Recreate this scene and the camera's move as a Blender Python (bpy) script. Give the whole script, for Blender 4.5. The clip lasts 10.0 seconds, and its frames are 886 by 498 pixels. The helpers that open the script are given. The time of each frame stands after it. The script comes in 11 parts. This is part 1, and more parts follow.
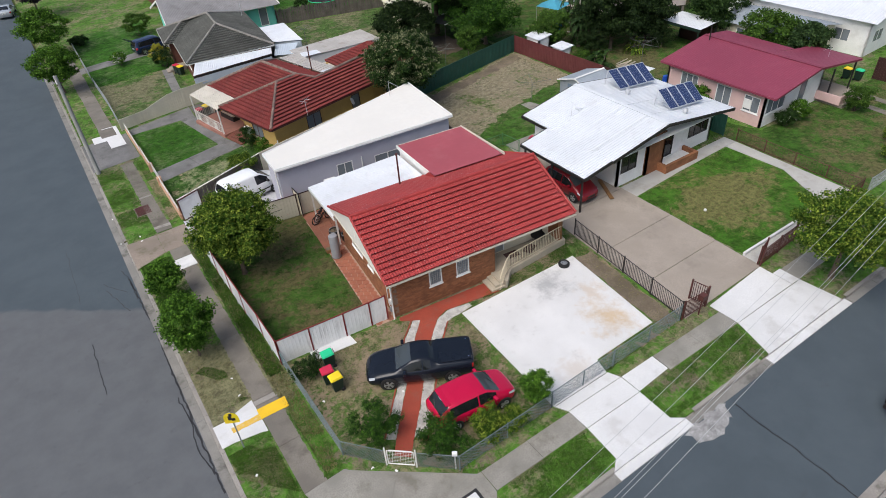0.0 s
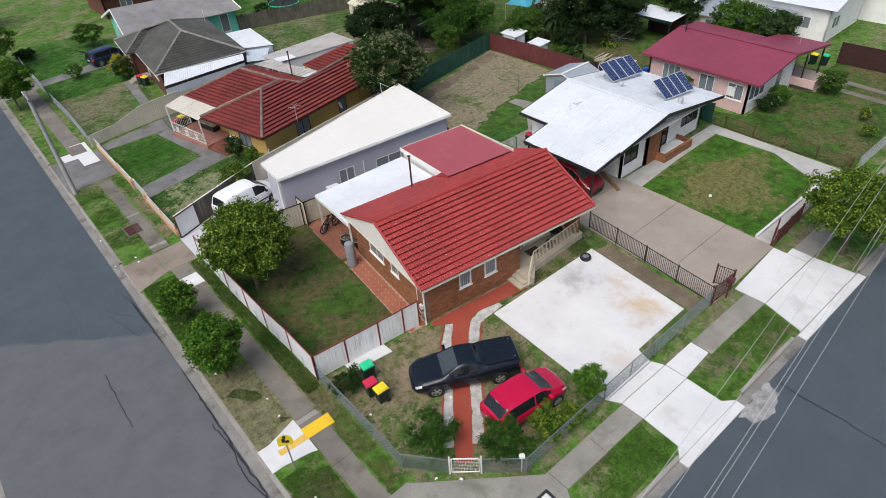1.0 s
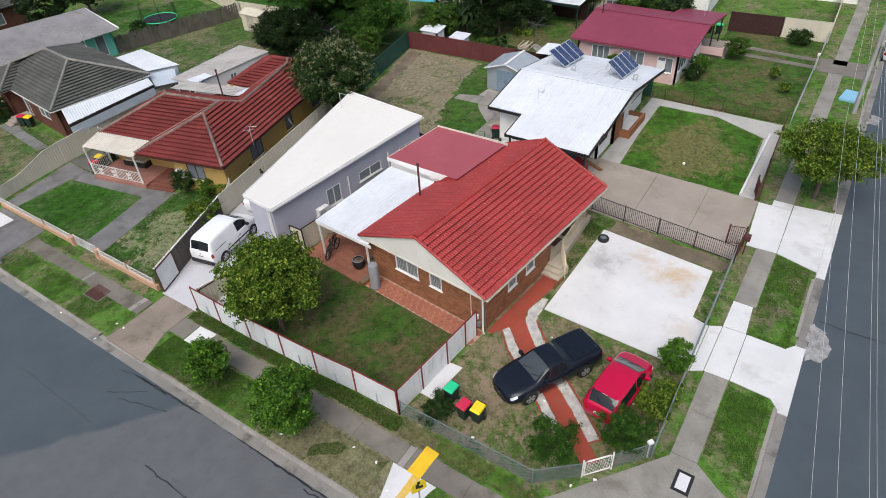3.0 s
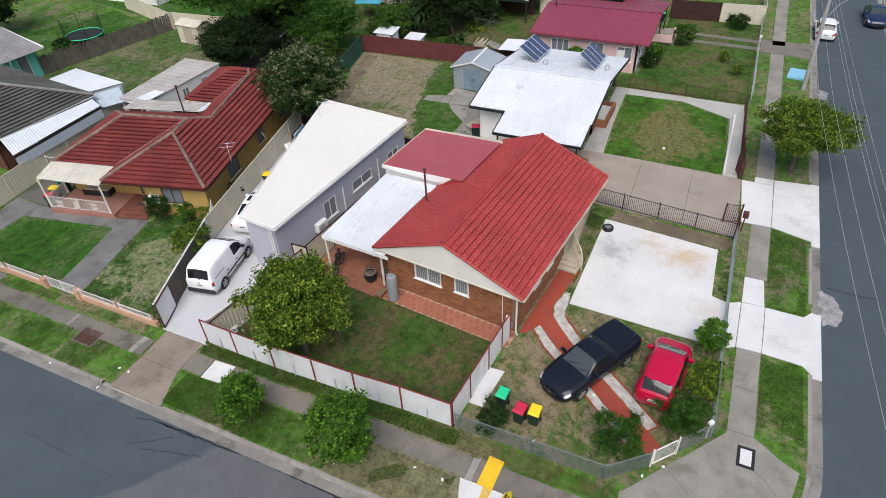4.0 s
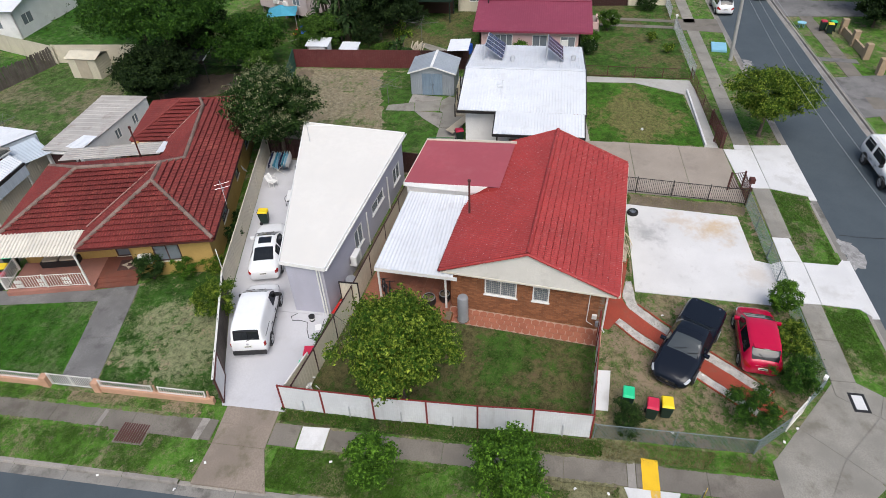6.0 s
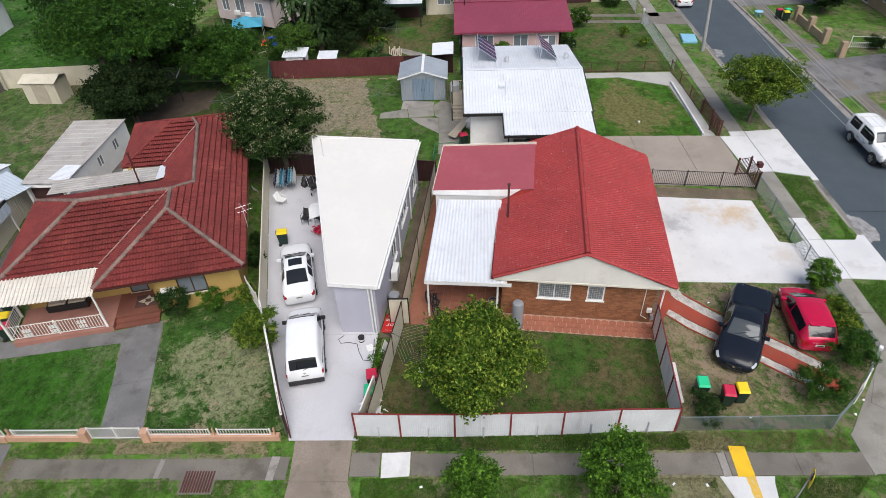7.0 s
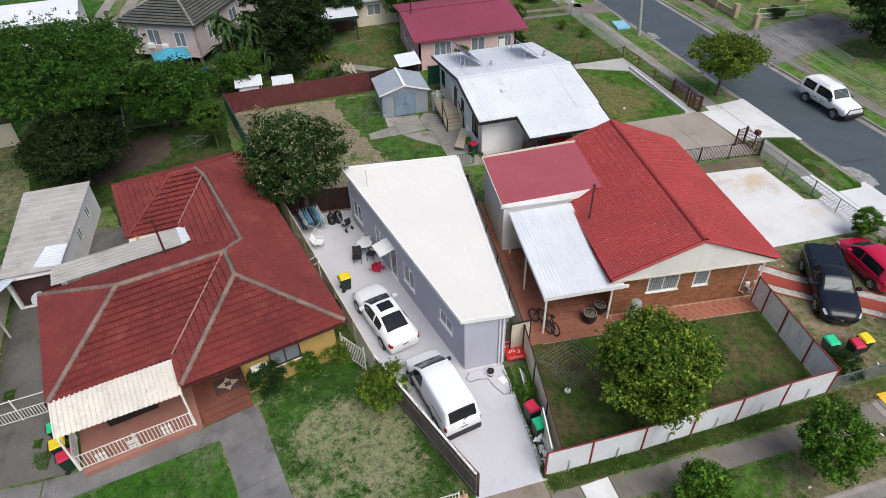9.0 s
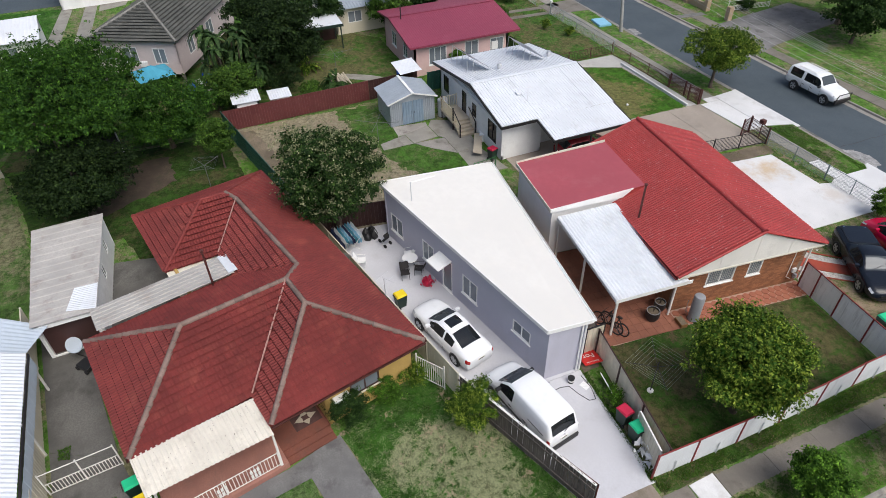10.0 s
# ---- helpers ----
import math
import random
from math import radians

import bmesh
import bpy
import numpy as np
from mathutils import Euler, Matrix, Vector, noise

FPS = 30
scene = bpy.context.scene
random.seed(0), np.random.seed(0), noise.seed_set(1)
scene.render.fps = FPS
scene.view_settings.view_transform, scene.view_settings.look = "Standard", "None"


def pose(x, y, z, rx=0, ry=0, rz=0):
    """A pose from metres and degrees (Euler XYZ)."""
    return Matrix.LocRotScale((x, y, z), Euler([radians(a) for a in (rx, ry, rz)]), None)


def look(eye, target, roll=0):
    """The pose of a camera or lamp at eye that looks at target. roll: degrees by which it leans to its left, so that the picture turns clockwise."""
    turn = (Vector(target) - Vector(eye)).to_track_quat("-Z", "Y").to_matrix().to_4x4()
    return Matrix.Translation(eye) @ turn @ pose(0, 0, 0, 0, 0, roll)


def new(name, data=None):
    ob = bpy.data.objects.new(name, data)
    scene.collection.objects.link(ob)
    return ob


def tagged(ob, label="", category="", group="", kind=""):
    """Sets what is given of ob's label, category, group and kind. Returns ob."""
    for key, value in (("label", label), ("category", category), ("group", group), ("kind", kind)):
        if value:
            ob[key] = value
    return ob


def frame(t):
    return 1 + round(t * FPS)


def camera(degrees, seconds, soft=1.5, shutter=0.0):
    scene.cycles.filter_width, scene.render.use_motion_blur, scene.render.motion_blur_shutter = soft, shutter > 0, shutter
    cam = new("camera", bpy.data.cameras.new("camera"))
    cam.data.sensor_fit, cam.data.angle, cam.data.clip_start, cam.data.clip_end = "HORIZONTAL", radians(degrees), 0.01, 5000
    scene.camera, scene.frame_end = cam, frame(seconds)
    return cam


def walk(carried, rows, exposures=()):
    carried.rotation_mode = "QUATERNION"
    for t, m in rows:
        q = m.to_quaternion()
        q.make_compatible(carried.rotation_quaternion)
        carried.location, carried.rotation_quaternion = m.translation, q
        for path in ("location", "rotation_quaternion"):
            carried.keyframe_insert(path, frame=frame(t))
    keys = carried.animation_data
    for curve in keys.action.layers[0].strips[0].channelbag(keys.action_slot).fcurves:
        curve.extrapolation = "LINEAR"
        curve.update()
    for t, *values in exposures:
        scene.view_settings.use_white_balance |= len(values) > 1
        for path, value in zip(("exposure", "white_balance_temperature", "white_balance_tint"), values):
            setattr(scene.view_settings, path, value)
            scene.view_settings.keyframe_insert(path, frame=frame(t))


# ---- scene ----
cam = camera(71.2, 10.0, soft=0.5)
PATH = [
    (0, (0.158, 2.110, 22.490), (4.312, 8.868, 16.401), -4.60),
    (0.5, (-1.364, 3.436, 22.397), (3.132, 9.964, 16.300), -4.44),
    (1, (-2.949, 5.063, 22.377), (1.911, 11.303, 16.258), -4.32),
    (1.5, (-4.329, 6.710, 22.387), (0.869, 12.642, 16.240), -4.24),
    (2, (-5.722, 8.640, 22.436), (-0.120, 14.145, 16.247), -4.09),
    (2.5, (-6.950, 10.590, 22.494), (-0.971, 15.633, 16.263), -3.89),
    (4, (-9.848, 17.417, 22.527), (-2.919, 20.879, 16.202), -3.35),
    (4.5, (-10.437, 19.739, 22.552), (-3.283, 22.644, 16.198), -3.13),
    (5, (-10.914, 22.348, 22.570), (-3.580, 24.705, 16.193), -2.90),
    (5.5, (-11.178, 24.824, 22.565), (-3.718, 26.687, 16.173), -2.72),
    (7, (-10.906, 33.073, 22.485), (-3.223, 33.386, 16.091), -2.27),
    (7.5, (-10.408, 35.789, 22.434), (-2.724, 35.561, 16.039), -2.16),
    (8, (-9.641, 38.773, 22.392), (-2.002, 37.924, 15.995), -1.99),
    (8.5, (-8.742, 41.496, 22.365), (-1.185, 40.082, 15.970), -1.93),
    (9, (-7.582, 44.394, 22.365), (-0.142, 42.462, 15.969), -1.81),
    (9.5, (-6.357, 46.988, 22.427), (0.944, 44.594, 16.027), -1.65),
    (10, (-4.931, 49.618, 22.572), (2.199, 46.786, 16.157), -1.52),
]
walk(cam, [(t, look(eye, target, roll)) for t, eye, target, roll in PATH])

# ---- daylight: an overcast sky with one wide, weak sun ----
world = bpy.data.worlds.new("overcast_sky")
scene.world = world
world.use_nodes = True
wn, wl = world.node_tree.nodes, world.node_tree.links
sky = wn.new("ShaderNodeTexSky")
sky.sky_type = "NISHITA"
sky.sun_disc = False
sky.sun_elevation = radians(56)
sky.sun_rotation = radians(-107)
sky.air_density, sky.dust_density, sky.ozone_density = 1.0, 4.0, 1.0
wn["Background"].inputs["Strength"].default_value = 0.09
wl.new(sky.outputs[0], wn["Background"].inputs["Color"])
sun_data = bpy.data.lights.new("sun", "SUN")
sun_data.energy, sun_data.angle, sun_data.color = 1.5, radians(45), (0.978, 0.98, 0.98)
sun = new("sun", sun_data)
sun.matrix_basis = look((-0.956 * 55.9, -0.292 * 55.9, 82.9), (0, 0, 0))
scene.view_settings.exposure = 0.70

# ---- building tools ----
class B:
    """A mesh in the making: points and faces."""

    def __init__(self):
        self.v, self.f = [], []

    def add(self, vs, fs, m=None):
        n = len(self.v)
        self.v += [tuple(m @ Vector(p)) for p in vs] if m else [tuple(p) for p in vs]
        self.f += [tuple(i + n for i in f) for f in fs]
        return self

    def box(self, x0, y0, z0, x1, y1, z1, m=None):
        vs = [(x0, y0, z0), (x1, y0, z0), (x1, y1, z0), (x0, y1, z0), (x0, y0, z1), (x1, y0, z1), (x1, y1, z1), (x0, y1, z1)]
        return self.add(vs, [(3, 2, 1, 0), (4, 5, 6, 7), (0, 1, 5, 4), (1, 2, 6, 5), (2, 3, 7, 6), (3, 0, 4, 7)], m)

    def prism(self, pts, z0, z1, m=None):
        n = len(pts)
        if sum(a[0] * b[1] - b[0] * a[1] for a, b in zip(pts, pts[1:] + pts[:1])) < 0:
            pts = pts[::-1]
        vs = [(x, y, z0) for x, y in pts] + [(x, y, z1) for x, y in pts]
        return self.add(vs, [tuple(range(n))[::-1], tuple(range(n, 2 * n))] + [(i, (i + 1) % n, (i + 1) % n + n, i + n) for i in range(n)], m)

    def slab(self, pts, down):
        """A flat polygon in space, thickened straight down."""
        n = len(pts)
        a, b, c = Vector(pts[0]), Vector(pts[1]), Vector(pts[2])
        if (b - a).cross(c - b).z < 0:
            pts = pts[::-1]
        vs = [tuple(p) for p in pts] + [(p[0], p[1], p[2] - down) for p in pts]
        return self.add(vs, [tuple(range(n)), tuple(range(n, 2 * n))[::-1]] + [(i, i + n, (i + 1) % n + n, (i + 1) % n) for i in range(n)])

    def cyl(self, p, q, r0, r1=None, n=8):
        return self.tube([p, q], [r0, r0 if r1 is None else r1], n)

    def tube(self, path, r, n=6):
        path = [Vector(p) for p in path]
        rs = r if isinstance(r, (list, tuple)) else [r] * len(path)
        base = len(self.v)
        for i, p in enumerate(path):
            d = (path[min(i + 1, len(path) - 1)] - path[max(i - 1, 0)]).normalized()
            side = d.cross(Vector((0, 0, 1)) if abs(d.z) < 0.95 else Vector((1, 0, 0))).normalized()
            up = side.cross(d)
            for k in range(n):
                a = 2 * math.pi * k / n
                self.v.append(tuple(p + rs[i] * (math.cos(a) * side + math.sin(a) * up)))
        for i in range(len(path) - 1):
            for k in range(n):
                a, b = base + i * n + k, base + i * n + (k + 1) % n
                self.f.append((a, a + n, b + n, b))
        self.f.append(tuple(range(base, base + n)))
        self.f.append(tuple(range(base + (len(path) - 1) * n, base + len(path) * n))[::-1])
        return self

    def beam(self, p, q, w, h):
        """A straight bar of rectangular section from p to q, centred on the line."""
        p, q = Vector(p), Vector(q)
        d = (q - p).normalized()
        side = d.cross(Vector((0, 0, 1)) if abs(d.z) < 0.99 else Vector((0, 1, 0))).normalized() * (w / 2)
        up = side.cross(d).normalized() * (h / 2)
        vs = [e + s * side + t * up for e in (p, q) for s, t in ((-1, -1), (1, -1), (1, 1), (-1, 1))]
        return self.add(vs, [(0, 1, 2, 3), (7, 6, 5, 4), (0, 4, 5, 1), (1, 5, 6, 2), (2, 6, 7, 3), (3, 7, 4, 0)])

    def grid(self, rows):
        """A sheet through rows of points."""
        n, w = len(self.v), len(rows[0])
        for r in rows:
            self.v += [tuple(p) for p in r]
        for i in range(len(rows) - 1):
            for k in range(w - 1):
                a = n + i * w + k
                self.f.append((a, a + 1, a + w + 1, a + w))
        return self

    def ribbed(self, a, b, c, d, pitch, depth, thick=0.004, square=False):
        """A profiled metal sheet over the four corners a-b (across the ribs) and d-c; ribs run from a to d."""
        a, b, c, d = map(Vector, (a, b, c, d))
        n = max(1, round((b - a).length / pitch))
        up = (b - a).cross(d - a).normalized()
        if up.z < -0.01:
            up = -up
        ts = []
        for i in range(n):
            ts += [((i + s) / n, h) for s, h in (((0, 0), (0.55, 0), (0.62, 1), (0.93, 1)) if square else ((0, 0), (0.25, 0.5), (0.5, 1), (0.75, 0.5)))]
        ts.append((1, 0))
        rows = [[a.lerp(b, t) + up * depth * h for t, h in ts], [d.lerp(c, t) + up * depth * h for t, h in ts]]
        low = [[p - up * thick for p in r] for r in rows]
        return self.grid(rows).grid([low[1], low[0]])


def mesh_of(bm, name, mat_used, smooth=False):
    me = bpy.data.meshes.new(name)
    me.from_pydata(bm.v, [], bm.f)
    me.materials.append(mat_used)
    if smooth:
        me.polygons.foreach_set("use_smooth", [True] * len(me.polygons))
        me.set_sharp_from_angle(angle=radians(smooth if smooth is not True else 40))
    me.update()
    return me


def part(name, bm, mat_used, parent=None, label="", smooth=False, bevel=0.0, kind="", weld=False):
    """One mesh object, a part of its parent (or a thing of its own with none)."""
    me = mesh_of(bm, name, mat_used, smooth)
    if weld:
        b = bmesh.new()
        b.from_mesh(me)
        bmesh.ops.remove_doubles(b, verts=b.verts, dist=0.001)
        b.to_mesh(me)
        b.free()
    if bevel:
        b = bmesh.new()
        b.from_mesh(me)
        bmesh.ops.remove_doubles(b, verts=b.verts, dist=0.0005)
        edges = [e for e in b.edges if len(e.link_faces) == 2 and e.calc_face_angle(0) > 0.5]
        bmesh.ops.bevel(b, geom=edges, offset=bevel, segments=2, affect="EDGES", profile=0.6, clamp_overlap=True)
        b.to_mesh(me)
        b.free()
        me.update()
    ob = new(name, me)
    if parent:
        ob.parent = parent
    return tagged(ob, label=label, kind=kind)


def thing(name, label, category, at=(0, 0, 0), rz=0.0, group="", kind=""):
    """An Empty at the base of a thing; its parts are its children, in its own axes."""
    ob = new(name)
    ob.empty_display_size = 0.2
    ob.matrix_basis = pose(*at, 0, 0, rz)
    return tagged(ob, label, category, group, kind)


def piece(name, me, parent, m):
    """A repeat of a shared mesh as a part of its own."""
    ob = new(name, me)
    ob.parent = parent
    ob.matrix_basis = m
    return ob


def ragged(pts, step=0.35, amp=0.06, seed=1):
    """A closed outline made uneven, as the edge of grass is."""
    out = []
    rng = random.Random(seed)
    for (x0, y0), (x1, y1) in zip(pts, pts[1:] + pts[:1]):
        n = max(1, int(math.hypot(x1 - x0, y1 - y0) / step))
        for i in range(n):
            t = i / n
            out.append((x0 + (x1 - x0) * t + rng.uniform(-amp, amp), y0 + (y1 - y0) * t + rng.uniform(-amp, amp)))
    return out


def inside(x, y, pts):
    hit = False
    for (x0, y0), (x1, y1) in zip(pts, pts[1:] + pts[:1]):
        if (y0 > y) != (y1 > y) and x < (x1 - x0) * (y - y0) / (y1 - y0) + x0:
            hit = not hit
    return hit


# ---- materials ----
def socket(nodes, links, value, target):
    if isinstance(value, (int, float)):
        target.default_value = value
    else:
        links.new(value, target)


class Nodes:
    """Short forms for building a procedural material."""

    def __init__(self, name):
        self.mat = bpy.data.materials.new(name)
        self.mat.use_nodes = True
        self.n, self.l = self.mat.node_tree.nodes, self.mat.node_tree.links
        self.out = self.n["Principled BSDF"]
        self.geo = self.n.new("ShaderNodeNewGeometry")

    def noise(self, scale, detail=4, rough=0.55, seed=0.0, stretch=None, distort=0.0):
        t = self.n.new("ShaderNodeTexNoise")
        t.noise_dimensions = "3D"
        m = self.n.new("ShaderNodeMapping")
        m.inputs["Location"].default_value = (seed * 17.3, seed * 9.1, seed * 5.7)
        if stretch:
            m.inputs["Scale"].default_value = stretch
        self.l.new(self.geo.outputs["Position"], m.inputs["Vector"])
        self.l.new(m.outputs[0], t.inputs["Vector"])
        t.inputs["Scale"].default_value, t.inputs["Detail"].default_value = scale, detail
        t.inputs["Roughness"].default_value, t.inputs["Distortion"].default_value = rough, distort
        return t.outputs["Fac"]

    def cells(self, scale, seed=0.0, out="Distance", feature="F1"):
        t = self.n.new("ShaderNodeTexVoronoi")
        t.feature = feature
        m = self.n.new("ShaderNodeMapping")
        m.inputs["Location"].default_value = (seed * 3.3, seed * 7.7, 0)
        self.l.new(self.geo.outputs["Position"], m.inputs["Vector"])
        self.l.new(m.outputs[0], t.inputs["Vector"])
        t.inputs["Scale"].default_value = scale
        return t.outputs[out]

    def ramp(self, fac, lo, hi, a=0.0, b=1.0):
        t = self.n.new("ShaderNodeMapRange")
        t.interpolation_type = "SMOOTHSTEP"
        self.l.new(fac, t.inputs["Value"])
        for key, v in (("From Min", lo), ("From Max", hi), ("To Min", a), ("To Max", b)):
            t.inputs[key].default_value = v
        return t.outputs["Result"]

    def math(self, op, a, b=0.0):
        t = self.n.new("ShaderNodeMath")
        t.operation = op
        socket(self.n, self.l, a, t.inputs[0])
        socket(self.n, self.l, b, t.inputs[1])
        return t.outputs[0]

    def mix(self, fac, a, b, how="MIX"):
        t = self.n.new("ShaderNodeMix")
        t.data_type, t.blend_type = "RGBA", how
        socket(self.n, self.l, fac, t.inputs["Factor"])
        for v, key in ((a, 6), (b, 7)):
            if isinstance(v, (tuple, list)):
                t.inputs[key].default_value = (*v[:3], 1)
            else:
                self.l.new(v, t.inputs[key])
        return t.outputs[2]

    def random(self):
        """A number for each piece: by object, and by island where pieces are joined."""
        o = self.n.new("ShaderNodeObjectInfo")
        return self.math("FRACT", self.math("ADD", o.outputs["Random"], self.geo.outputs["Random Per Island"]))

    def axis(self, k):
        t = self.n.new("ShaderNodeSeparateXYZ")
        self.l.new(self.geo.outputs["Position"], t.inputs[0])
        return t.outputs[k]

    def bump(self, height, strength, dist=0.02):
        t = self.n.new("ShaderNodeBump")
        t.inputs["Strength"].default_value, t.inputs["Distance"].default_value = strength, dist
        self.l.new(height, t.inputs["Height"])
        self.l.new(t.outputs[0], self.out.inputs["Normal"])

    def done(self, colour, rough=0.7, metal=0.0, spec=0.5, coat=0.0):
        i = self.out.inputs
        if isinstance(colour, (tuple, list)):
            i["Base Color"].default_value = (*colour[:3], 1)
        else:
            self.l.new(colour, i["Base Color"])
        socket(self.n, self.l, rough, i["Roughness"])
        i["Metallic"].default_value, i["Specular IOR Level"].default_value, i["Coat Weight"].default_value = metal, spec, coat
        return self.mat


def shade(c, k):
    return tuple(min(1.0, v * k) for v in c)


def surface(name, base, rough=0.7, var=0.15, big=0.6, fine=25.0, dirt=None, dirt_amount=0.35, dirt_scale=1.2, bump=0.15, metal=0.0, spec=0.4, pieces=0.0, coat=0.0, seed=1.0, streak=None, chips=None):
    """A plain surface: base colour, soft variation at two scales, dirt patches, fine relief, and a tone for each piece."""
    k = Nodes(name)
    c = k.mix(k.ramp(k.noise(big, 3, seed=seed), 0.3, 0.7), shade(base, 1 - var), shade(base, 1 + var))
    c = k.mix(k.ramp(k.noise(fine, 2, seed=seed + 1), 0.3, 0.7, 0, 0.6), c, shade(base, 1 - 1.2 * var))
    if dirt:
        c = k.mix(k.ramp(k.noise(dirt_scale, 6, 0.65, seed=seed + 2, stretch=streak), 0.5, 0.72, 0, dirt_amount), c, dirt)
    if pieces:
        r = k.random()
        c = k.mix(k.math("MULTIPLY", r, pieces), c, shade(base, 0.45))
        c = k.mix(k.ramp(r, 0.6, 1.0, 0, pieces * 0.6), c, shade(base, 1.5))
    if chips:
        c = k.mix(k.ramp(k.noise(9.0, 3, 0.7, seed=seed + 5), chips[1], chips[1] + 0.05, 0, 0.85), c, chips[0])
    if bump:
        k.bump(k.noise(fine * 2, 3, seed=seed + 3), bump, 0.01)
    return k.done(c, rough, metal, spec, coat)


def lawn(name, lush, dry, soil, dry_at=0.5, soil_at=0.66, seed=1.0, big=0.35, blot=None, straw=0.55):
    """Mown grass: lush and dry patches with bare soil between them, and pale straw lying in it."""
    k = Nodes(name)
    c = k.mix(k.ramp(k.noise(1.5, 6, 0.75, seed=seed), 0.36, 0.64), shade(lush, 0.55), shade(lush, 1.45))
    d = k.mix(k.ramp(k.noise(3, 6, 0.75, seed=seed + 4), 0.36, 0.64), shade(dry, 0.62), shade(dry, 1.45))
    patch = k.math("ADD", k.math("MULTIPLY", k.noise(big, 5, 0.62, seed=seed + 1), 0.55), k.math("MULTIPLY", k.noise(big * 6, 6, 0.75, seed=seed + 2), 0.45))
    if blot:
        dx, dy = k.math("SUBTRACT", k.axis(0), blot[0]), k.math("SUBTRACT", k.axis(1), blot[1])
        far = k.math("SQRT", k.math("ADD", k.math("MULTIPLY", dx, dx), k.math("MULTIPLY", dy, dy)))
        far = k.math("ADD", far, k.math("MULTIPLY", k.math("SUBTRACT", k.noise(0.8, 5, 0.7, seed=seed + 15), 0.5), blot[2] * 1.5))
        patch = k.math("ADD", patch, k.ramp(far, 0.3 * blot[2], 1.4 * blot[2], 0.13, -0.02))
    c = k.mix(k.ramp(patch, dry_at - 0.03, dry_at + 0.05), c, d)
    bare = k.math("ADD", k.math("MULTIPLY", k.noise(big * 1.6, 5, 0.65, seed=seed + 5), 0.6), k.math("MULTIPLY", k.noise(big * 12, 5, 0.75, seed=seed + 6), 0.4))
    c = k.mix(k.ramp(bare, soil_at - 0.02, soil_at + 0.05), c, soil)
    # lying straw: thin bent streaks, thickest where the grass is dry
    wisp = k.ramp(k.math("ABSOLUTE", k.math("SUBTRACT", k.noise(2.4, 6, 0.75, seed=seed + 11, distort=1.2), 0.5)), 0.0, 0.035, 1, 0)
    wisp = k.math("MULTIPLY", wisp, k.ramp(patch, dry_at - 0.12, dry_at + 0.03, 0.1, straw))
    c = k.mix(wisp, c, shade(dry, 1.8))
    # blade by blade: shade in the gaps put into the colour, and paler tips
    c = k.mix(k.ramp(k.noise(9, 6, 0.85, seed=seed + 9), 0.53, 0.66, 0, 0.6), c, shade(lush, 0.3))
    c = k.mix(k.ramp(k.noise(8, 6, 0.85, seed=seed + 12), 0.54, 0.68, 0, 0.35), c, shade(dry, 1.5))
    k.bump(k.noise(10, 6, 0.85, seed=seed + 8), 0.7, 0.06)
    return k.done(c, 0.95, spec=0.12)


def paint_car(name, base, flake=0.0, gloss=0.4, coat=0.35, dust=0.05):
    k = Nodes(name)
    c = k.mix(k.ramp(k.noise(2.5, 4, seed=3), 0.45, 0.75, 0, 0.25), base, shade(base, 0.8))
    c = k.mix(k.ramp(k.noise(60, 3, seed=5), 0.55, 0.8, 0, dust), c, (0.3, 0.28, 0.25))
    return k.done(c, k.ramp(k.noise(4, 3, seed=8), 0.3, 0.7, 0.16, 0.26), flake, gloss, coat)


def glass(name, tint, rough=0.04, through_it=0.75, gloss=0.5):
    k = Nodes(name)
    k.out.inputs["Transmission Weight"].default_value = through_it
    k.out.inputs["IOR"].default_value = 1.45
    return k.done(tint, rough, 0, gloss)


red_tile = surface("red_roof_tile", (0.35, 0.04, 0.038), 0.6, 0.14, 0.5, 30, dirt=(0.5, 0.24, 0.2), dirt_amount=0.2, dirt_scale=4.0, bump=0.3, pieces=0.26, seed=2, chips=((0.52, 0.38, 0.36), 0.645))
dark_red_tile = surface("weathered_red_roof_tile", (0.185, 0.029, 0.025), 0.75, 0.25, 0.4, 24, dirt=(0.29, 0.07, 0.05), dirt_amount=0.5, dirt_scale=0.7, bump=0.35, pieces=0.5, seed=5, chips=((0.06, 0.03, 0.025), 0.66))
ridge_mortar = surface("weathered_ridge_tile", (0.22, 0.155, 0.13), 0.85, 0.3, 1.5, 20, dirt=(0.09, 0.08, 0.07), dirt_amount=0.6, bump=0.4, pieces=0.6, seed=7)
grey_tile = surface("grey_roof_tile", (0.088, 0.09, 0.08), 0.85, 0.3, 0.6, 18, dirt=(0.17, 0.165, 0.15), dirt_amount=0.5, dirt_scale=1.6, bump=0.4, pieces=0.4, seed=11)
pale_ridge = surface("pale_ridge_tile", (0.24, 0.23, 0.21), 0.85, 0.25, 1.5, 20, bump=0.4, pieces=0.3, seed=12)
red_metal = surface("red_steel_roof", (0.35, 0.075, 0.092), 0.5, 0.07, 0.35, 4, dirt=(0.40, 0.15, 0.16), dirt_amount=0.25, dirt_scale=0.8, bump=0.03, spec=0.4, seed=14)
maroon_metal = surface("maroon_steel_roof", (0.225, 0.04, 0.07), 0.5, 0.07, 0.3, 4, dirt=(0.33, 0.10, 0.13), dirt_amount=0.2, bump=0.03, seed=16)
white_metal = surface("white_steel_roof", (0.64, 0.665, 0.70), 0.5, 0.06, 0.4, 6, dirt=(0.42, 0.42, 0.42), dirt_amount=0.3, dirt_scale=1.1, bump=0.04, seed=18)
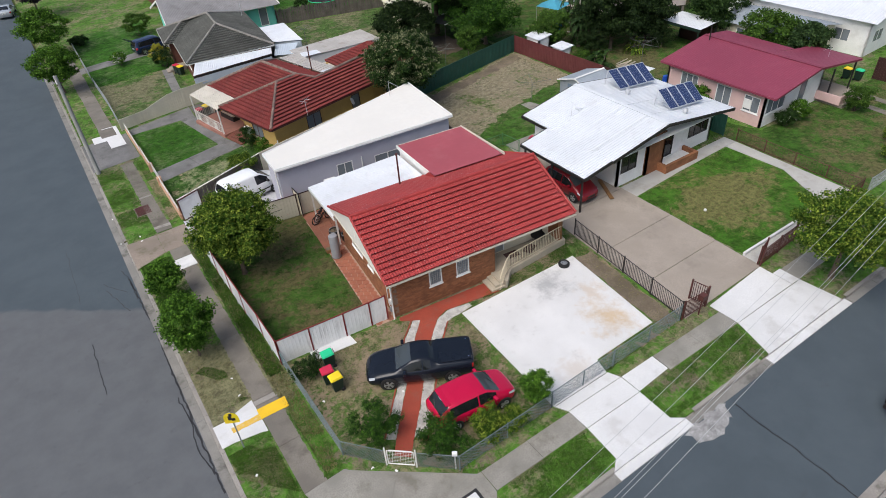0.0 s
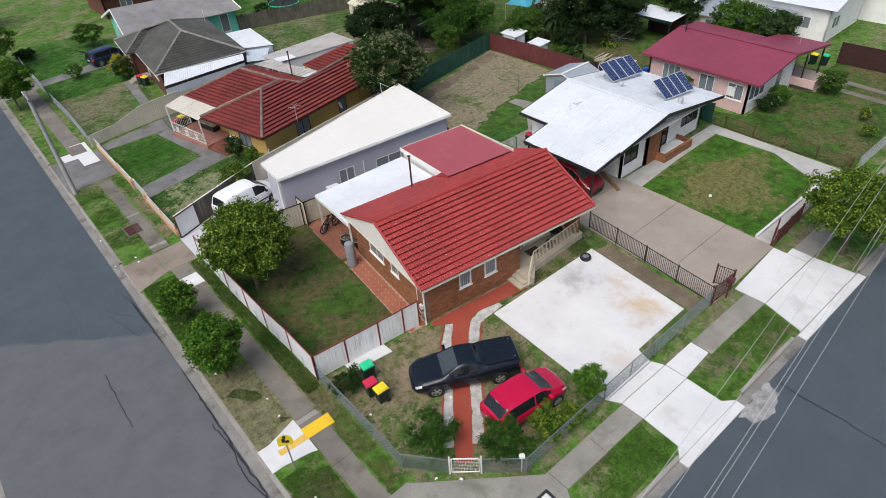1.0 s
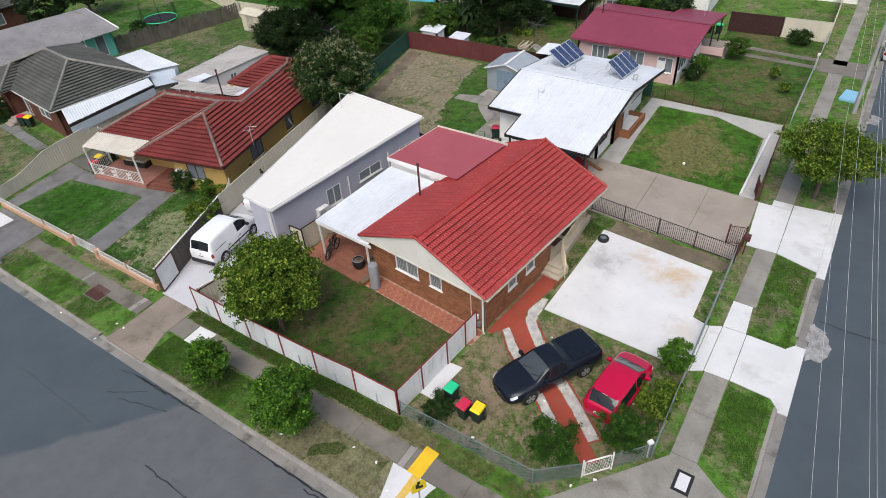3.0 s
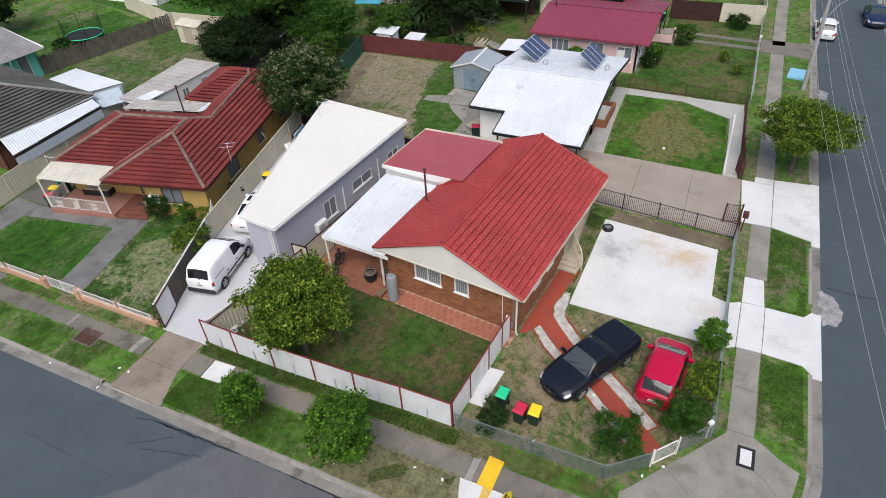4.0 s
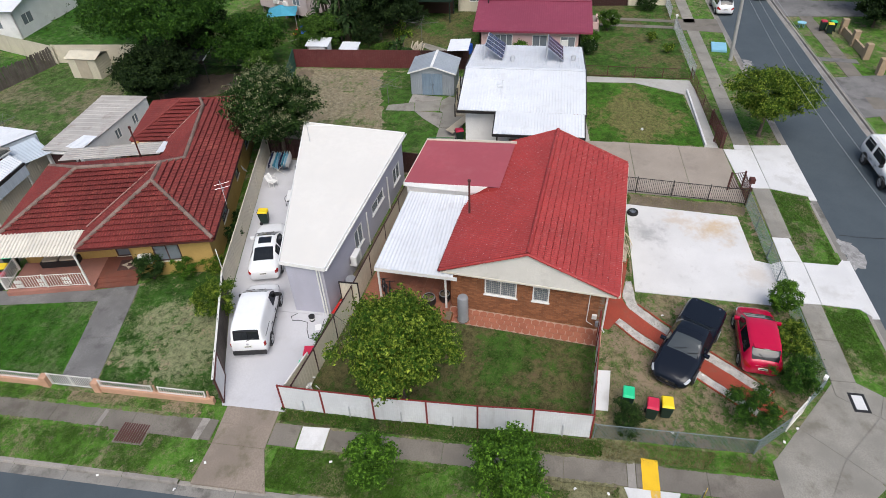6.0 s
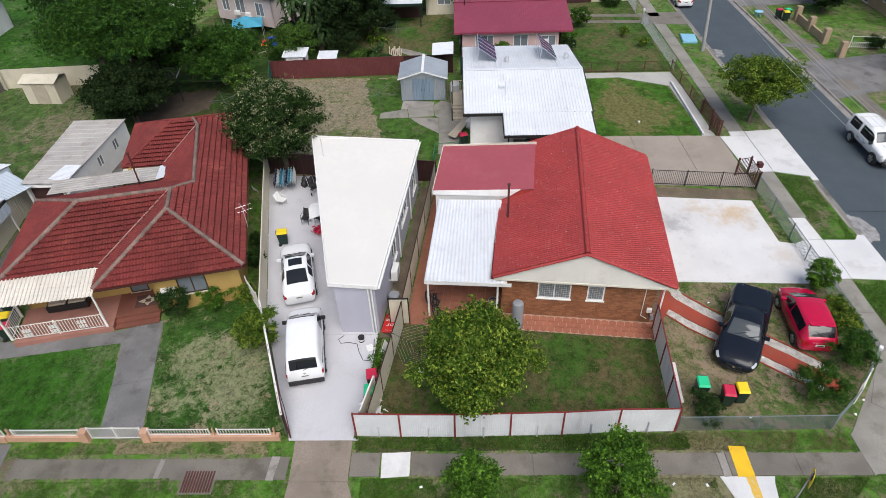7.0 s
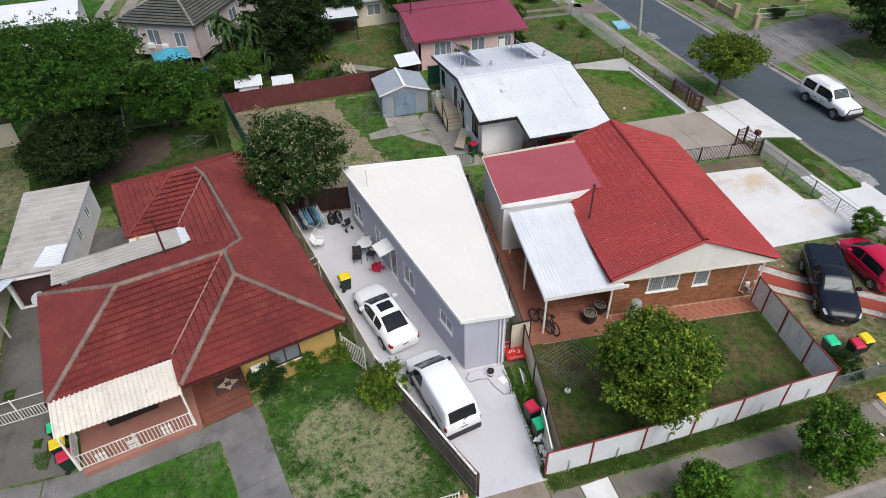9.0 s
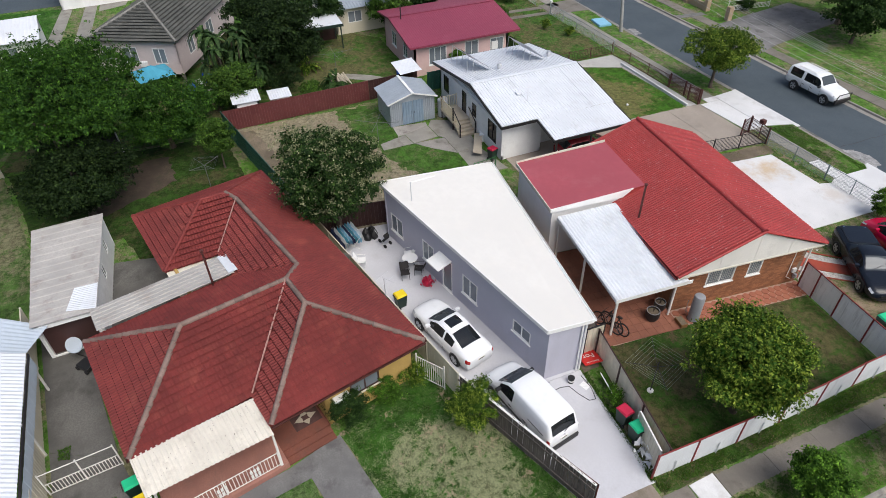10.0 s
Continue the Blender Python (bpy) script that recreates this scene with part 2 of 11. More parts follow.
dull_metal = surface("dull_zinc_roof", (0.41, 0.39, 0.365), 0.7, 0.12, 0.5, 8, dirt=(0.20, 0.165, 0.14), dirt_amount=0.6, dirt_scale=0.9, bump=0.06, seed=20)
white_membrane = surface("white_flat_roof", (0.68, 0.66, 0.62), 0.7, 0.03, 0.3, 3, dirt=(0.72, 0.68, 0.62), dirt_amount=0.25, dirt_scale=0.7, bump=0.03, seed=22)
cream_metal = surface("cream_roof_sheet", (0.66, 0.62, 0.54), 0.55, 0.08, 0.7, 8, dirt=(0.35, 0.3, 0.25), dirt_amount=0.35, dirt_scale=2.0, bump=0.05, seed=24, chips=((0.08, 0.06, 0.05), 0.655))
fibre_cement = surface("grey_corrugated_cement", (0.25, 0.245, 0.25), 0.9, 0.15, 0.6, 12, dirt=(0.14, 0.13, 0.13), dirt_amount=0.5, bump=0.2, seed=25)

brick_m = surface("orange_brown_brick", (0.30, 0.125, 0.058), 0.85, 0.25, 1.6, 22, dirt=(0.13, 0.06, 0.04), dirt_amount=0.35, bump=0.35, pieces=0.85, seed=26)
dark_brick_m = surface("dark_brown_brick", (0.13, 0.05, 0.035), 0.85, 0.25, 1.6, 22, bump=0.35, pieces=0.45, seed=27)
mortar = surface("mortar", (0.24, 0.17, 0.125), 0.95, 0.15, 2, 40, bump=0.3, seed=28)
lilac_render = surface("lilac_grey_render", (0.43, 0.43, 0.50), 0.85, 0.05, 0.5, 20, dirt=(0.33, 0.32, 0.36), dirt_amount=0.3, dirt_scale=0.8, bump=0.1, seed=29, streak=(1, 1, 0.25))
ochre_render = surface("ochre_render", (0.47, 0.31, 0.10), 0.85, 0.12, 0.7, 18, dirt=(0.26, 0.16, 0.06), dirt_amount=0.4, bump=0.12, seed=30, streak=(1, 1, 0.3))
cream_render = surface("cream_wall", (0.70, 0.63, 0.48), 0.8, 0.07, 0.8, 18, dirt=(0.42, 0.36, 0.27), dirt_amount=0.3, bump=0.08, seed=31)
pink_wall = surface("pink_wall", (0.62, 0.43, 0.41), 0.8, 0.06, 0.8, 18, dirt=(0.45, 0.25, 0.22), dirt_amount=0.25, bump=0.06, seed=32)
white_paint = surface("white_paint", (0.76, 0.76, 0.74), 0.55, 0.05, 0.9, 15, dirt=(0.5, 0.48, 0.44), dirt_amount=0.3, dirt_scale=1.5, bump=0.04, seed=33, streak=(1, 1, 0.3))
white_board = surface("white_weatherboard", (0.80, 0.80, 0.79), 0.65, 0.06, 0.9, 15, dirt=(0.46, 0.45, 0.42), dirt_amount=0.25, bump=0.05, seed=34)
pale_lilac = surface("pale_pink_weatherboard", (0.55, 0.47, 0.46), 0.75, 0.07, 0.9, 15, dirt=(0.35, 0.3, 0.29), dirt_amount=0.3, bump=0.08, seed=35)
teal_wall = surface("teal_wall", (0.16, 0.58, 0.46), 0.7, 0.06, 0.8, 12, bump=0.05, seed=36)
pale_blue = surface("pale_blue_cladding", (0.46, 0.52, 0.58), 0.75, 0.06, 0.8, 12, dirt=(0.33, 0.36, 0.4), dirt_amount=0.3, bump=0.05, seed=37)
cream_trim = surface("cream_trim", (0.66, 0.62, 0.52), 0.6, 0.06, 1.2, 12, dirt=(0.4, 0.36, 0.3), dirt_amount=0.3, bump=0.03, seed=38)
gable_board = surface("pale_gable_board", (0.70, 0.68, 0.63), 0.7, 0.06, 0.7, 14, dirt=(0.42, 0.4, 0.37), dirt_amount=0.3, bump=0.05, seed=39)
tan_wall = surface("tan_wall", (0.36, 0.27, 0.18), 0.8, 0.1, 0.8, 18, bump=0.1, seed=40)

# darker than soil_m: the shade under the garden trees is in this colour
shaded_soil = surface("shaded_brown_soil", (0.062, 0.045, 0.032), 0.95, 0.3, 0.8, 10, dirt=(0.03, 0.035, 0.015), dirt_amount=0.6, bump=0.5, seed=142)
asphalt = None
old_concrete = surface("old_path_concrete", (0.185, 0.167, 0.143), 0.92, 0.2, 0.7, 16, dirt=(0.09, 0.078, 0.06), dirt_amount=0.75, dirt_scale=0.9, bump=0.25, pieces=0.22, seed=41)
kerb_concrete = surface("kerb_concrete", (0.29, 0.27, 0.245), 0.92, 0.18, 0.7, 18, dirt=(0.11, 0.10, 0.085), dirt_amount=0.75, dirt_scale=1.4, bump=0.25, pieces=0.2, seed=42)
gutter_concrete = surface("gutter_concrete", (0.235, 0.225, 0.205), 0.92, 0.2, 0.7, 18, dirt=(0.085, 0.08, 0.07), dirt_amount=0.85, dirt_scale=1.1, bump=0.25, pieces=0.25, seed=141)
pale_path = surface("pale_path_concrete", (0.41, 0.40, 0.375), 0.88, 0.1, 0.5, 14, dirt=(0.26, 0.24, 0.21), dirt_amount=0.5, dirt_scale=0.9, bump=0.15, pieces=0.06, seed=133)
new_concrete = surface("new_white_concrete", (0.62, 0.62, 0.62), 0.85, 0.07, 0.5, 14, dirt=(0.36, 0.34, 0.32), dirt_amount=0.4, dirt_scale=0.7, bump=0.12, pieces=0.06, seed=43)
tan_path = surface("tan_path_concrete", (0.265, 0.252, 0.222), 0.92, 0.18, 0.6, 16, dirt=(0.13, 0.115, 0.09), dirt_amount=0.65, dirt_scale=0.9, bump=0.25, pieces=0.2, seed=126)
crossing_concrete = surface("mossy_brown_concrete", (0.26, 0.215, 0.175), 0.92, 0.2, 0.5, 14, dirt=(0.12, 0.105, 0.06), dirt_amount=0.8, dirt_scale=1.0, bump=0.25, pieces=0.15, seed=127)
brown_concrete = surface("brown_drive_concrete", (0.33, 0.285, 0.24), 0.9, 0.12, 0.35, 16, dirt=(0.20, 0.175, 0.15), dirt_amount=0.5, dirt_scale=0.6, bump=0.15, pieces=0.08, seed=44)
grey_drive = surface("pale_grey_drive_paint", (0.51, 0.51, 0.535), 0.75, 0.06, 0.4, 12, dirt=(0.36, 0.35, 0.36), dirt_amount=0.35, dirt_scale=0.6, bump=0.08, seed=45)
stained_concrete = surface("stained_grey_concrete", (0.18, 0.176, 0.172), 0.92, 0.25, 0.6, 16, dirt=(0.075, 0.072, 0.07), dirt_amount=0.85, dirt_scale=0.8, bump=0.2, pieces=0.12, seed=46)
red_paving = surface("red_painted_concrete", (0.32, 0.058, 0.033), 0.8, 0.14, 0.8, 18, dirt=(0.22, 0.10, 0.07), dirt_amount=0.45, dirt_scale=1.4, bump=0.12, seed=47)
terracotta = surface("terracotta_paver", (0.34, 0.125, 0.075), 0.85, 0.15, 1.0, 20, dirt=(0.22, 0.12, 0.08), dirt_amount=0.35, bump=0.15, pieces=0.3, seed=48)
pale_grout = surface("pale_paver_joint", (0.40, 0.26, 0.20), 0.95, 0.15, 2, 30, bump=0.2, seed=49)
patio_red = surface("red_brown_patio", (0.30, 0.12, 0.075), 0.8, 0.16, 0.8, 16, dirt=(0.14, 0.07, 0.05), dirt_amount=0.5, bump=0.12, seed=50)
pebble_m = surface("white_pebbles", (0.56, 0.54, 0.51), 0.85, 0.3, 3, 40, dirt=(0.2, 0.18, 0.15), dirt_amount=0.45, bump=0.3, pieces=0.5, seed=51)
salmon_floor = surface("salmon_painted_floor", (0.33, 0.155, 0.12), 0.8, 0.14, 0.8, 16, dirt=(0.2, 0.12, 0.1), dirt_amount=0.4, bump=0.08, seed=120)
dark_porch = surface("red_brown_porch_tile", (0.17, 0.06, 0.04), 0.75, 0.15, 0.9, 16, dirt=(0.1, 0.05, 0.04), dirt_amount=0.4, bump=0.1, seed=143)
tread_tiles = surface("beige_porch_tile", (0.46, 0.40, 0.31), 0.7, 0.1, 1.2, 14, dirt=(0.3, 0.26, 0.2), dirt_amount=0.3, bump=0.06, pieces=0.15, seed=52)
yellow_paint = surface("yellow_road_paint", (0.78, 0.48, 0.02), 0.8, 0.06, 1.5, 25, dirt=(0.5, 0.33, 0.08), dirt_amount=0.35, bump=0.1, seed=53)
worn_yellow = surface("worn_yellow_paint", (0.66, 0.42, 0.07), 0.85, 0.08, 1.5, 25, dirt=(0.55, 0.5, 0.42), dirt_amount=0.7, dirt_scale=4, bump=0.1, seed=140)
soil_m = surface("bare_soil", (0.17, 0.135, 0.095), 0.98, 0.3, 0.8, 10, dirt=(0.09, 0.085, 0.04), dirt_amount=0.5, bump=0.6, seed=54)

galv = surface("galvanised_sheet", (0.52, 0.54, 0.57), 0.5, 0.08, 0.8, 8, dirt=(0.36, 0.36, 0.37), dirt_amount=0.4, dirt_scale=1.3, bump=0.04, metal=0.25, seed=55, streak=(1, 1, 0.2))
galv_pale = surface("pale_silver_sheet", (0.64, 0.66, 0.68), 0.6, 0.08, 0.8, 8, dirt=(0.40, 0.40, 0.41), dirt_amount=0.5, dirt_scale=1.6, bump=0.04, metal=0.0, seed=121, streak=(1, 1, 0.2))
shed_door_m = surface("blue_grey_sheet", (0.19, 0.26, 0.33), 0.5, 0.08, 0.8, 8, dirt=(0.3, 0.33, 0.36), dirt_amount=0.3, bump=0.03, seed=131)
peeled_white = surface("peeling_white_sheet", (0.78, 0.78, 0.77), 0.65, 0.05, 0.8, 10, dirt=(0.24, 0.235, 0.225), dirt_amount=0.4, dirt_scale=5.0, bump=0.06, seed=56, streak=(1, 1, 0.12))
red_post = surface("red_steel_post", (0.20, 0.028, 0.025), 0.6, 0.12, 1.2, 14, bump=0.03, seed=57)
cream_sheet = surface("cream_fence_sheet", (0.60, 0.555, 0.44), 0.55, 0.06, 0.8, 8, dirt=(0.42, 0.38, 0.3), dirt_amount=0.35, bump=0.03, seed=58, streak=(1, 1, 0.2))
green_sheet = surface("dark_green_fence_sheet", (0.022, 0.085, 0.062), 0.5, 0.12, 0.8, 8, dirt=(0.05, 0.1, 0.08), dirt_amount=0.3, bump=0.03, seed=59)
maroon_sheet = surface("maroon_fence_sheet", (0.125, 0.035, 0.035), 0.55, 0.12, 0.8, 8, dirt=(0.17, 0.07, 0.06), dirt_amount=0.35, bump=0.03, seed=60)
dark_sheet = surface("dark_brown_fence_sheet", (0.05, 0.022, 0.02), 0.55, 0.12, 0.8, 8, bump=0.03, seed=61)
black_sheet = surface("black_fence_sheet", (0.02, 0.02, 0.021), 0.6, 0.15, 0.8, 8, bump=0.03, seed=62)
old_timber = surface("weathered_paling", (0.135, 0.115, 0.10), 0.92, 0.3, 1.2, 16, dirt=(0.05, 0.045, 0.04), dirt_amount=0.6, bump=0.3, pieces=0.5, seed=63, streak=(1, 1, 0.15))
black_steel = surface("black_painted_steel", (0.025, 0.022, 0.022), 0.45, 0.1, 2, 20, bump=0.02, seed=64)
rust_steel = surface("red_brown_gate_steel", (0.085, 0.028, 0.024), 0.6, 0.15, 2, 20, bump=0.05, seed=65)
white_steel = surface("white_painted_steel", (0.72, 0.71, 0.67), 0.45, 0.05, 2, 20, dirt=(0.45, 0.42, 0.37), dirt_amount=0.3, bump=0.02, seed=66)
cream_steel = surface("cream_painted_steel", (0.66, 0.58, 0.42), 0.5, 0.05, 2, 20, bump=0.02, seed=67)
wire_m = surface("galvanised_wire", (0.33, 0.35, 0.37), 0.5, 0.1, 2, 20, bump=0.0, metal=0.4, seed=68)
grey_pole = surface("grey_timber_pole", (0.30, 0.30, 0.29), 0.85, 0.15, 1.5, 18, dirt=(0.18, 0.17, 0.16), dirt_amount=0.4, bump=0.2, seed=69, streak=(1, 1, 0.1))
green_mesh = surface("green_mesh_fence", (0.05, 0.16, 0.06), 0.6, 0.1, 2, 20, bump=0, seed=70)
hoist_m = surface("dark_hoist_wire", (0.10, 0.11, 0.10), 0.6, 0.1, 2, 20, bump=0, seed=128)
valley_m = surface("faded_pink_flashing", (0.36, 0.2, 0.17), 0.7, 0.15, 1.5, 14, bump=0.1, seed=129)
wall_orange = surface("salmon_fence_wall", (0.50, 0.30, 0.20), 0.85, 0.1, 1.0, 16, dirt=(0.3, 0.2, 0.14), dirt_amount=0.4, bump=0.1, seed=71)

dull_frame = surface("dull_aluminium_frame", (0.42, 0.41, 0.38), 0.6, 0.08, 2, 20, bump=0.02, seed=134)
window_glass = glass("window_glass", (0.34, 0.38, 0.42), 0.04, 0.55)
car_glass = glass("tinted_car_glass", (0.012, 0.014, 0.016), 0.03, 0.0, 0.6)
windscreen_glass = glass("windscreen_glass", (0.05, 0.06, 0.066), 0.05, 0.0, 0.6)
dark_room = surface("dim_interior", (0.05, 0.05, 0.05), 0.9, 0.1, 1, 8, bump=0, seed=72)
curtain_m = surface("pale_blind", (0.42, 0.40, 0.36), 0.9, 0.1, 1.5, 12, bump=0.05, seed=73)
security_mesh = surface("grey_security_mesh", (0.30, 0.31, 0.30), 0.6, 0.1, 2, 20, bump=0, seed=74)
black_plastic = surface("black_plastic", (0.018, 0.018, 0.019), 0.5, 0.1, 2, 20, bump=0.03, seed=75)
dark_green_plastic = surface("dark_green_plastic", (0.012, 0.03, 0.022), 0.5, 0.1, 2, 20, bump=0.03, seed=76)
lid_red = surface("red_plastic_lid", (0.50, 0.02, 0.06), 0.5, 0.06, 2, 20, bump=0.03, seed=77)
lid_green = surface("green_plastic_lid", (0.02, 0.52, 0.24), 0.5, 0.06, 2, 20, bump=0.03, seed=78)
lid_yellow = surface("yellow_plastic_lid", (0.78, 0.58, 0.02), 0.5, 0.06, 2, 20, bump=0.03, seed=79)
rubber = surface("tyre_rubber", (0.02, 0.02, 0.021), 0.85, 0.2, 3, 30, bump=0.2, seed=80)
alloy = surface("wheel_alloy", (0.55, 0.56, 0.58), 0.3, 0.05, 3, 20, bump=0, metal=0.8, seed=81)
chrome = surface("bright_chrome", (0.75, 0.76, 0.78), 0.15, 0.03, 3, 20, bump=0, metal=1.0, seed=83)
lamp_lens = surface("headlamp_lens", (0.42, 0.44, 0.47), 0.1, 0.05, 5, 20, bump=0, spec=0.8, seed=84)
tail_red = surface("tail_lamp_lens", (0.35, 0.012, 0.012), 0.15, 0.05, 5, 20, bump=0, spec=0.8, seed=85)
plate_m = surface("number_plate", (0.68, 0.68, 0.62), 0.5, 0.05, 5, 20, bump=0, seed=87)
plate_ink = surface("dark_print", (0.02, 0.02, 0.025), 0.6, 0.05, 5, 20, bump=0, seed=88)
cell_m = surface("solar_cell", (0.035, 0.055, 0.14), 0.2, 0.15, 4, 30, bump=0, spec=0.7, pieces=0.2, seed=89)
silver_frame = surface("silver_aluminium", (0.6, 0.61, 0.63), 0.4, 0.05, 3, 20, bump=0, metal=0.5, seed=90)
grey_tank = surface("grey_heater_steel", (0.30, 0.31, 0.33), 0.5, 0.08, 1.5, 15, dirt=(0.2, 0.2, 0.21), dirt_amount=0.3, bump=0.03, metal=0.2, seed=91)
blue_fabric = surface("blue_canopy_fabric", (0.06, 0.30, 0.42), 0.8, 0.1, 1.5, 20, bump=0.1, seed=92)
pale_blue_plastic = surface("pale_blue_vinyl", (0.25, 0.52, 0.68), 0.5, 0.08, 1.5, 20, bump=0.05, seed=93)
blue_plastic = surface("bright_blue_plastic", (0.02, 0.10, 0.52), 0.45, 0.05, 2, 20, bump=0, seed=94)
red_plastic = surface("bright_red_plastic", (0.62, 0.03, 0.025), 0.45, 0.05, 2, 20, bump=0, seed=95)
white_plastic = surface("white_plastic", (0.75, 0.75, 0.74), 0.45, 0.04, 2, 20, bump=0, seed=96)
door_wood = surface("varnished_door", (0.24, 0.12, 0.045), 0.6, 0.15, 1.5, 18, bump=0.1, seed=97)
mat_brown = surface("brown_doormat", (0.085, 0.045, 0.04), 0.95, 0.2, 4, 40, bump=0.5, seed=98)
shade_cloth = surface("black_shade_cloth", (0.02, 0.022, 0.025), 0.9, 0.2, 1.0, 30, bump=0.2, seed=99)
zinc_shed = surface("zinc_shed_sheet", (0.36, 0.40, 0.44), 0.45, 0.08, 0.8, 8, dirt=(0.25, 0.27, 0.3), dirt_amount=0.35, bump=0.03, metal=0.3, seed=100)
bark = surface("grey_brown_bark", (0.11, 0.085, 0.065), 0.95, 0.3, 2, 18, dirt=(0.05, 0.04, 0.03), dirt_amount=0.5, bump=0.6, seed=101, streak=(1, 1, 0.3))


def leaf_mat(name, base, tip, seed):
    k = Nodes(name)
    r = k.random()
    c = k.mix(k.ramp(k.noise(1.1, 3, seed=seed), 0.35, 0.65), shade(base, 0.75), base)
    c = k.mix(k.math("MULTIPLY", k.ramp(r, 0.0, 1.0, 0.35, 1.0), k.math("MULTIPLY", k.ramp(k.noise(5.5, 3, 0.6, seed=seed + 6), 0.42, 0.64), k.ramp(k.noise(1.2, 4, 0.6, seed=seed + 3), 0.35, 0.62, 0.45, 1.0))), c, tip)
    # thin leaves let part of the light through
    thin = k.n.new("ShaderNodeBsdfTranslucent")
    both = k.n.new("ShaderNodeMixShader")
    both.inputs[0].default_value = 0.16
    k.l.new(c, thin.inputs["Color"])
    k.l.new(k.out.outputs[0], both.inputs[1])
    k.l.new(thin.outputs[0], both.inputs[2])
    k.l.new(both.outputs[0], k.n["Material Output"].inputs["Surface"])
    return k.done(c, 0.65, 0, 0.14)


leaf_lime = leaf_mat("yellow_green_leaf", (0.032, 0.085, 0.007), (0.37, 0.46, 0.06), 1)
leaf_fresh = leaf_mat("fresh_green_leaf", (0.034, 0.092, 0.009), (0.20, 0.40, 0.04), 2)
leaf_dark = leaf_mat("dark_green_leaf", (0.012, 0.034, 0.007), (0.075, 0.14, 0.03), 3)
leaf_canopy = leaf_mat("canopy_leaf", (0.018, 0.056, 0.008), (0.10, 0.23, 0.022), 13)
leaf_deep = leaf_mat("deep_green_leaf", (0.009, 0.022, 0.006), (0.05, 0.09, 0.02), 4)
leaf_bright = leaf_mat("bright_green_leaf", (0.034, 0.08, 0.012), (0.13, 0.24, 0.03), 5)
leaf_silver = leaf_mat("grey_green_leaf", (0.022, 0.05, 0.015), (0.10, 0.17, 0.05), 6)
leaf_bloom = leaf_mat("cream_flower_spray", (0.15, 0.17, 0.08), (0.50, 0.49, 0.30), 7)
leaf_yellow = leaf_mat("golden_leaf", (0.28, 0.27, 0.03), (0.58, 0.54, 0.06), 8)
leaf_purple = leaf_mat("dark_purple_leaf", (0.012, 0.01, 0.016), (0.03, 0.022, 0.035), 9)
petal_white = leaf_mat("white_petal", (0.6, 0.6, 0.52), (0.8, 0.8, 0.74), 10)
grass_blade = leaf_mat("grass_blade", (0.042, 0.102, 0.011), (0.11, 0.20, 0.028), 11)
grass_dry = leaf_mat("dry_grass_blade", (0.14, 0.125, 0.05), (0.28, 0.24, 0.12), 12)

lawn_verge = lawn("verge_grass", (0.056, 0.137, 0.016), (0.148, 0.142, 0.078), (0.15, 0.122, 0.09), 0.50, 0.57, 1, blot=(1.3, 25.0, 3.2))
lawn_front = lawn("dry_front_grass", (0.052, 0.112, 0.018), (0.165, 0.142, 0.082), (0.26, 0.195, 0.14), 0.49, 0.52, 2, 0.5)
lawn_side = lawn("side_yard_grass", (0.034, 0.082, 0.012), (0.078, 0.072, 0.031), (0.12, 0.084, 0.05), 0.495, 0.59, 3)
lawn_lush = lawn("lush_lawn", (0.026, 0.088, 0.008), (0.075, 0.115, 0.04), (0.12, 0.10, 0.06), 0.54, 0.72, 4)
lawn_patchy = lawn("patchy_lawn", (0.025, 0.074, 0.009), (0.15, 0.162, 0.085), (0.30, 0.225, 0.16), 0.565, 0.57, 5, 0.45, blot=(7.1, 44.6, 2.6), straw=0.9)
lawn_box = lawn("front_lawn", (0.036, 0.105, 0.01), (0.125, 0.12, 0.046), (0.17, 0.13, 0.075), 0.56, 0.68, 6, 0.28, blot=(32.6, 19.6, 3.9))
lawn_vacant = lawn("bare_yard_grass", (0.068, 0.11, 0.026), (0.20, 0.175, 0.118), (0.22, 0.18, 0.125), 0.43, 0.53, 7, 0.3)
lawn_far = lawn("far_garden_grass", (0.034, 0.09, 0.012), (0.088, 0.085, 0.036), (0.14, 0.108, 0.066), 0.50, 0.595, 8, 0.25)
lawn_north = lawn("faded_garden_grass", (0.045, 0.095, 0.019), (0.13, 0.125, 0.072), (0.15, 0.125, 0.085), 0.50, 0.64, 10, 0.25)
lawn_yard_edge = lawn("fresh_yard_grass", (0.04, 0.10, 0.014), (0.10, 0.105, 0.05), (0.15, 0.125, 0.085), 0.54, 0.64, 16, 0.3)
# darker green than lawn_verge, for the strip along the sheet fence
lawn_strip = lawn("dark_fence_grass", (0.028, 0.068, 0.009), (0.07, 0.068, 0.034), (0.10, 0.075, 0.05), 0.52, 0.60, 15, 0.6)
# tree shade over the back lawn is put into these dark greens
lawn_dim = lawn("shade_darkened_grass", (0.022, 0.052, 0.008), (0.055, 0.054, 0.022), (0.08, 0.055, 0.034), 0.54, 0.62, 9)


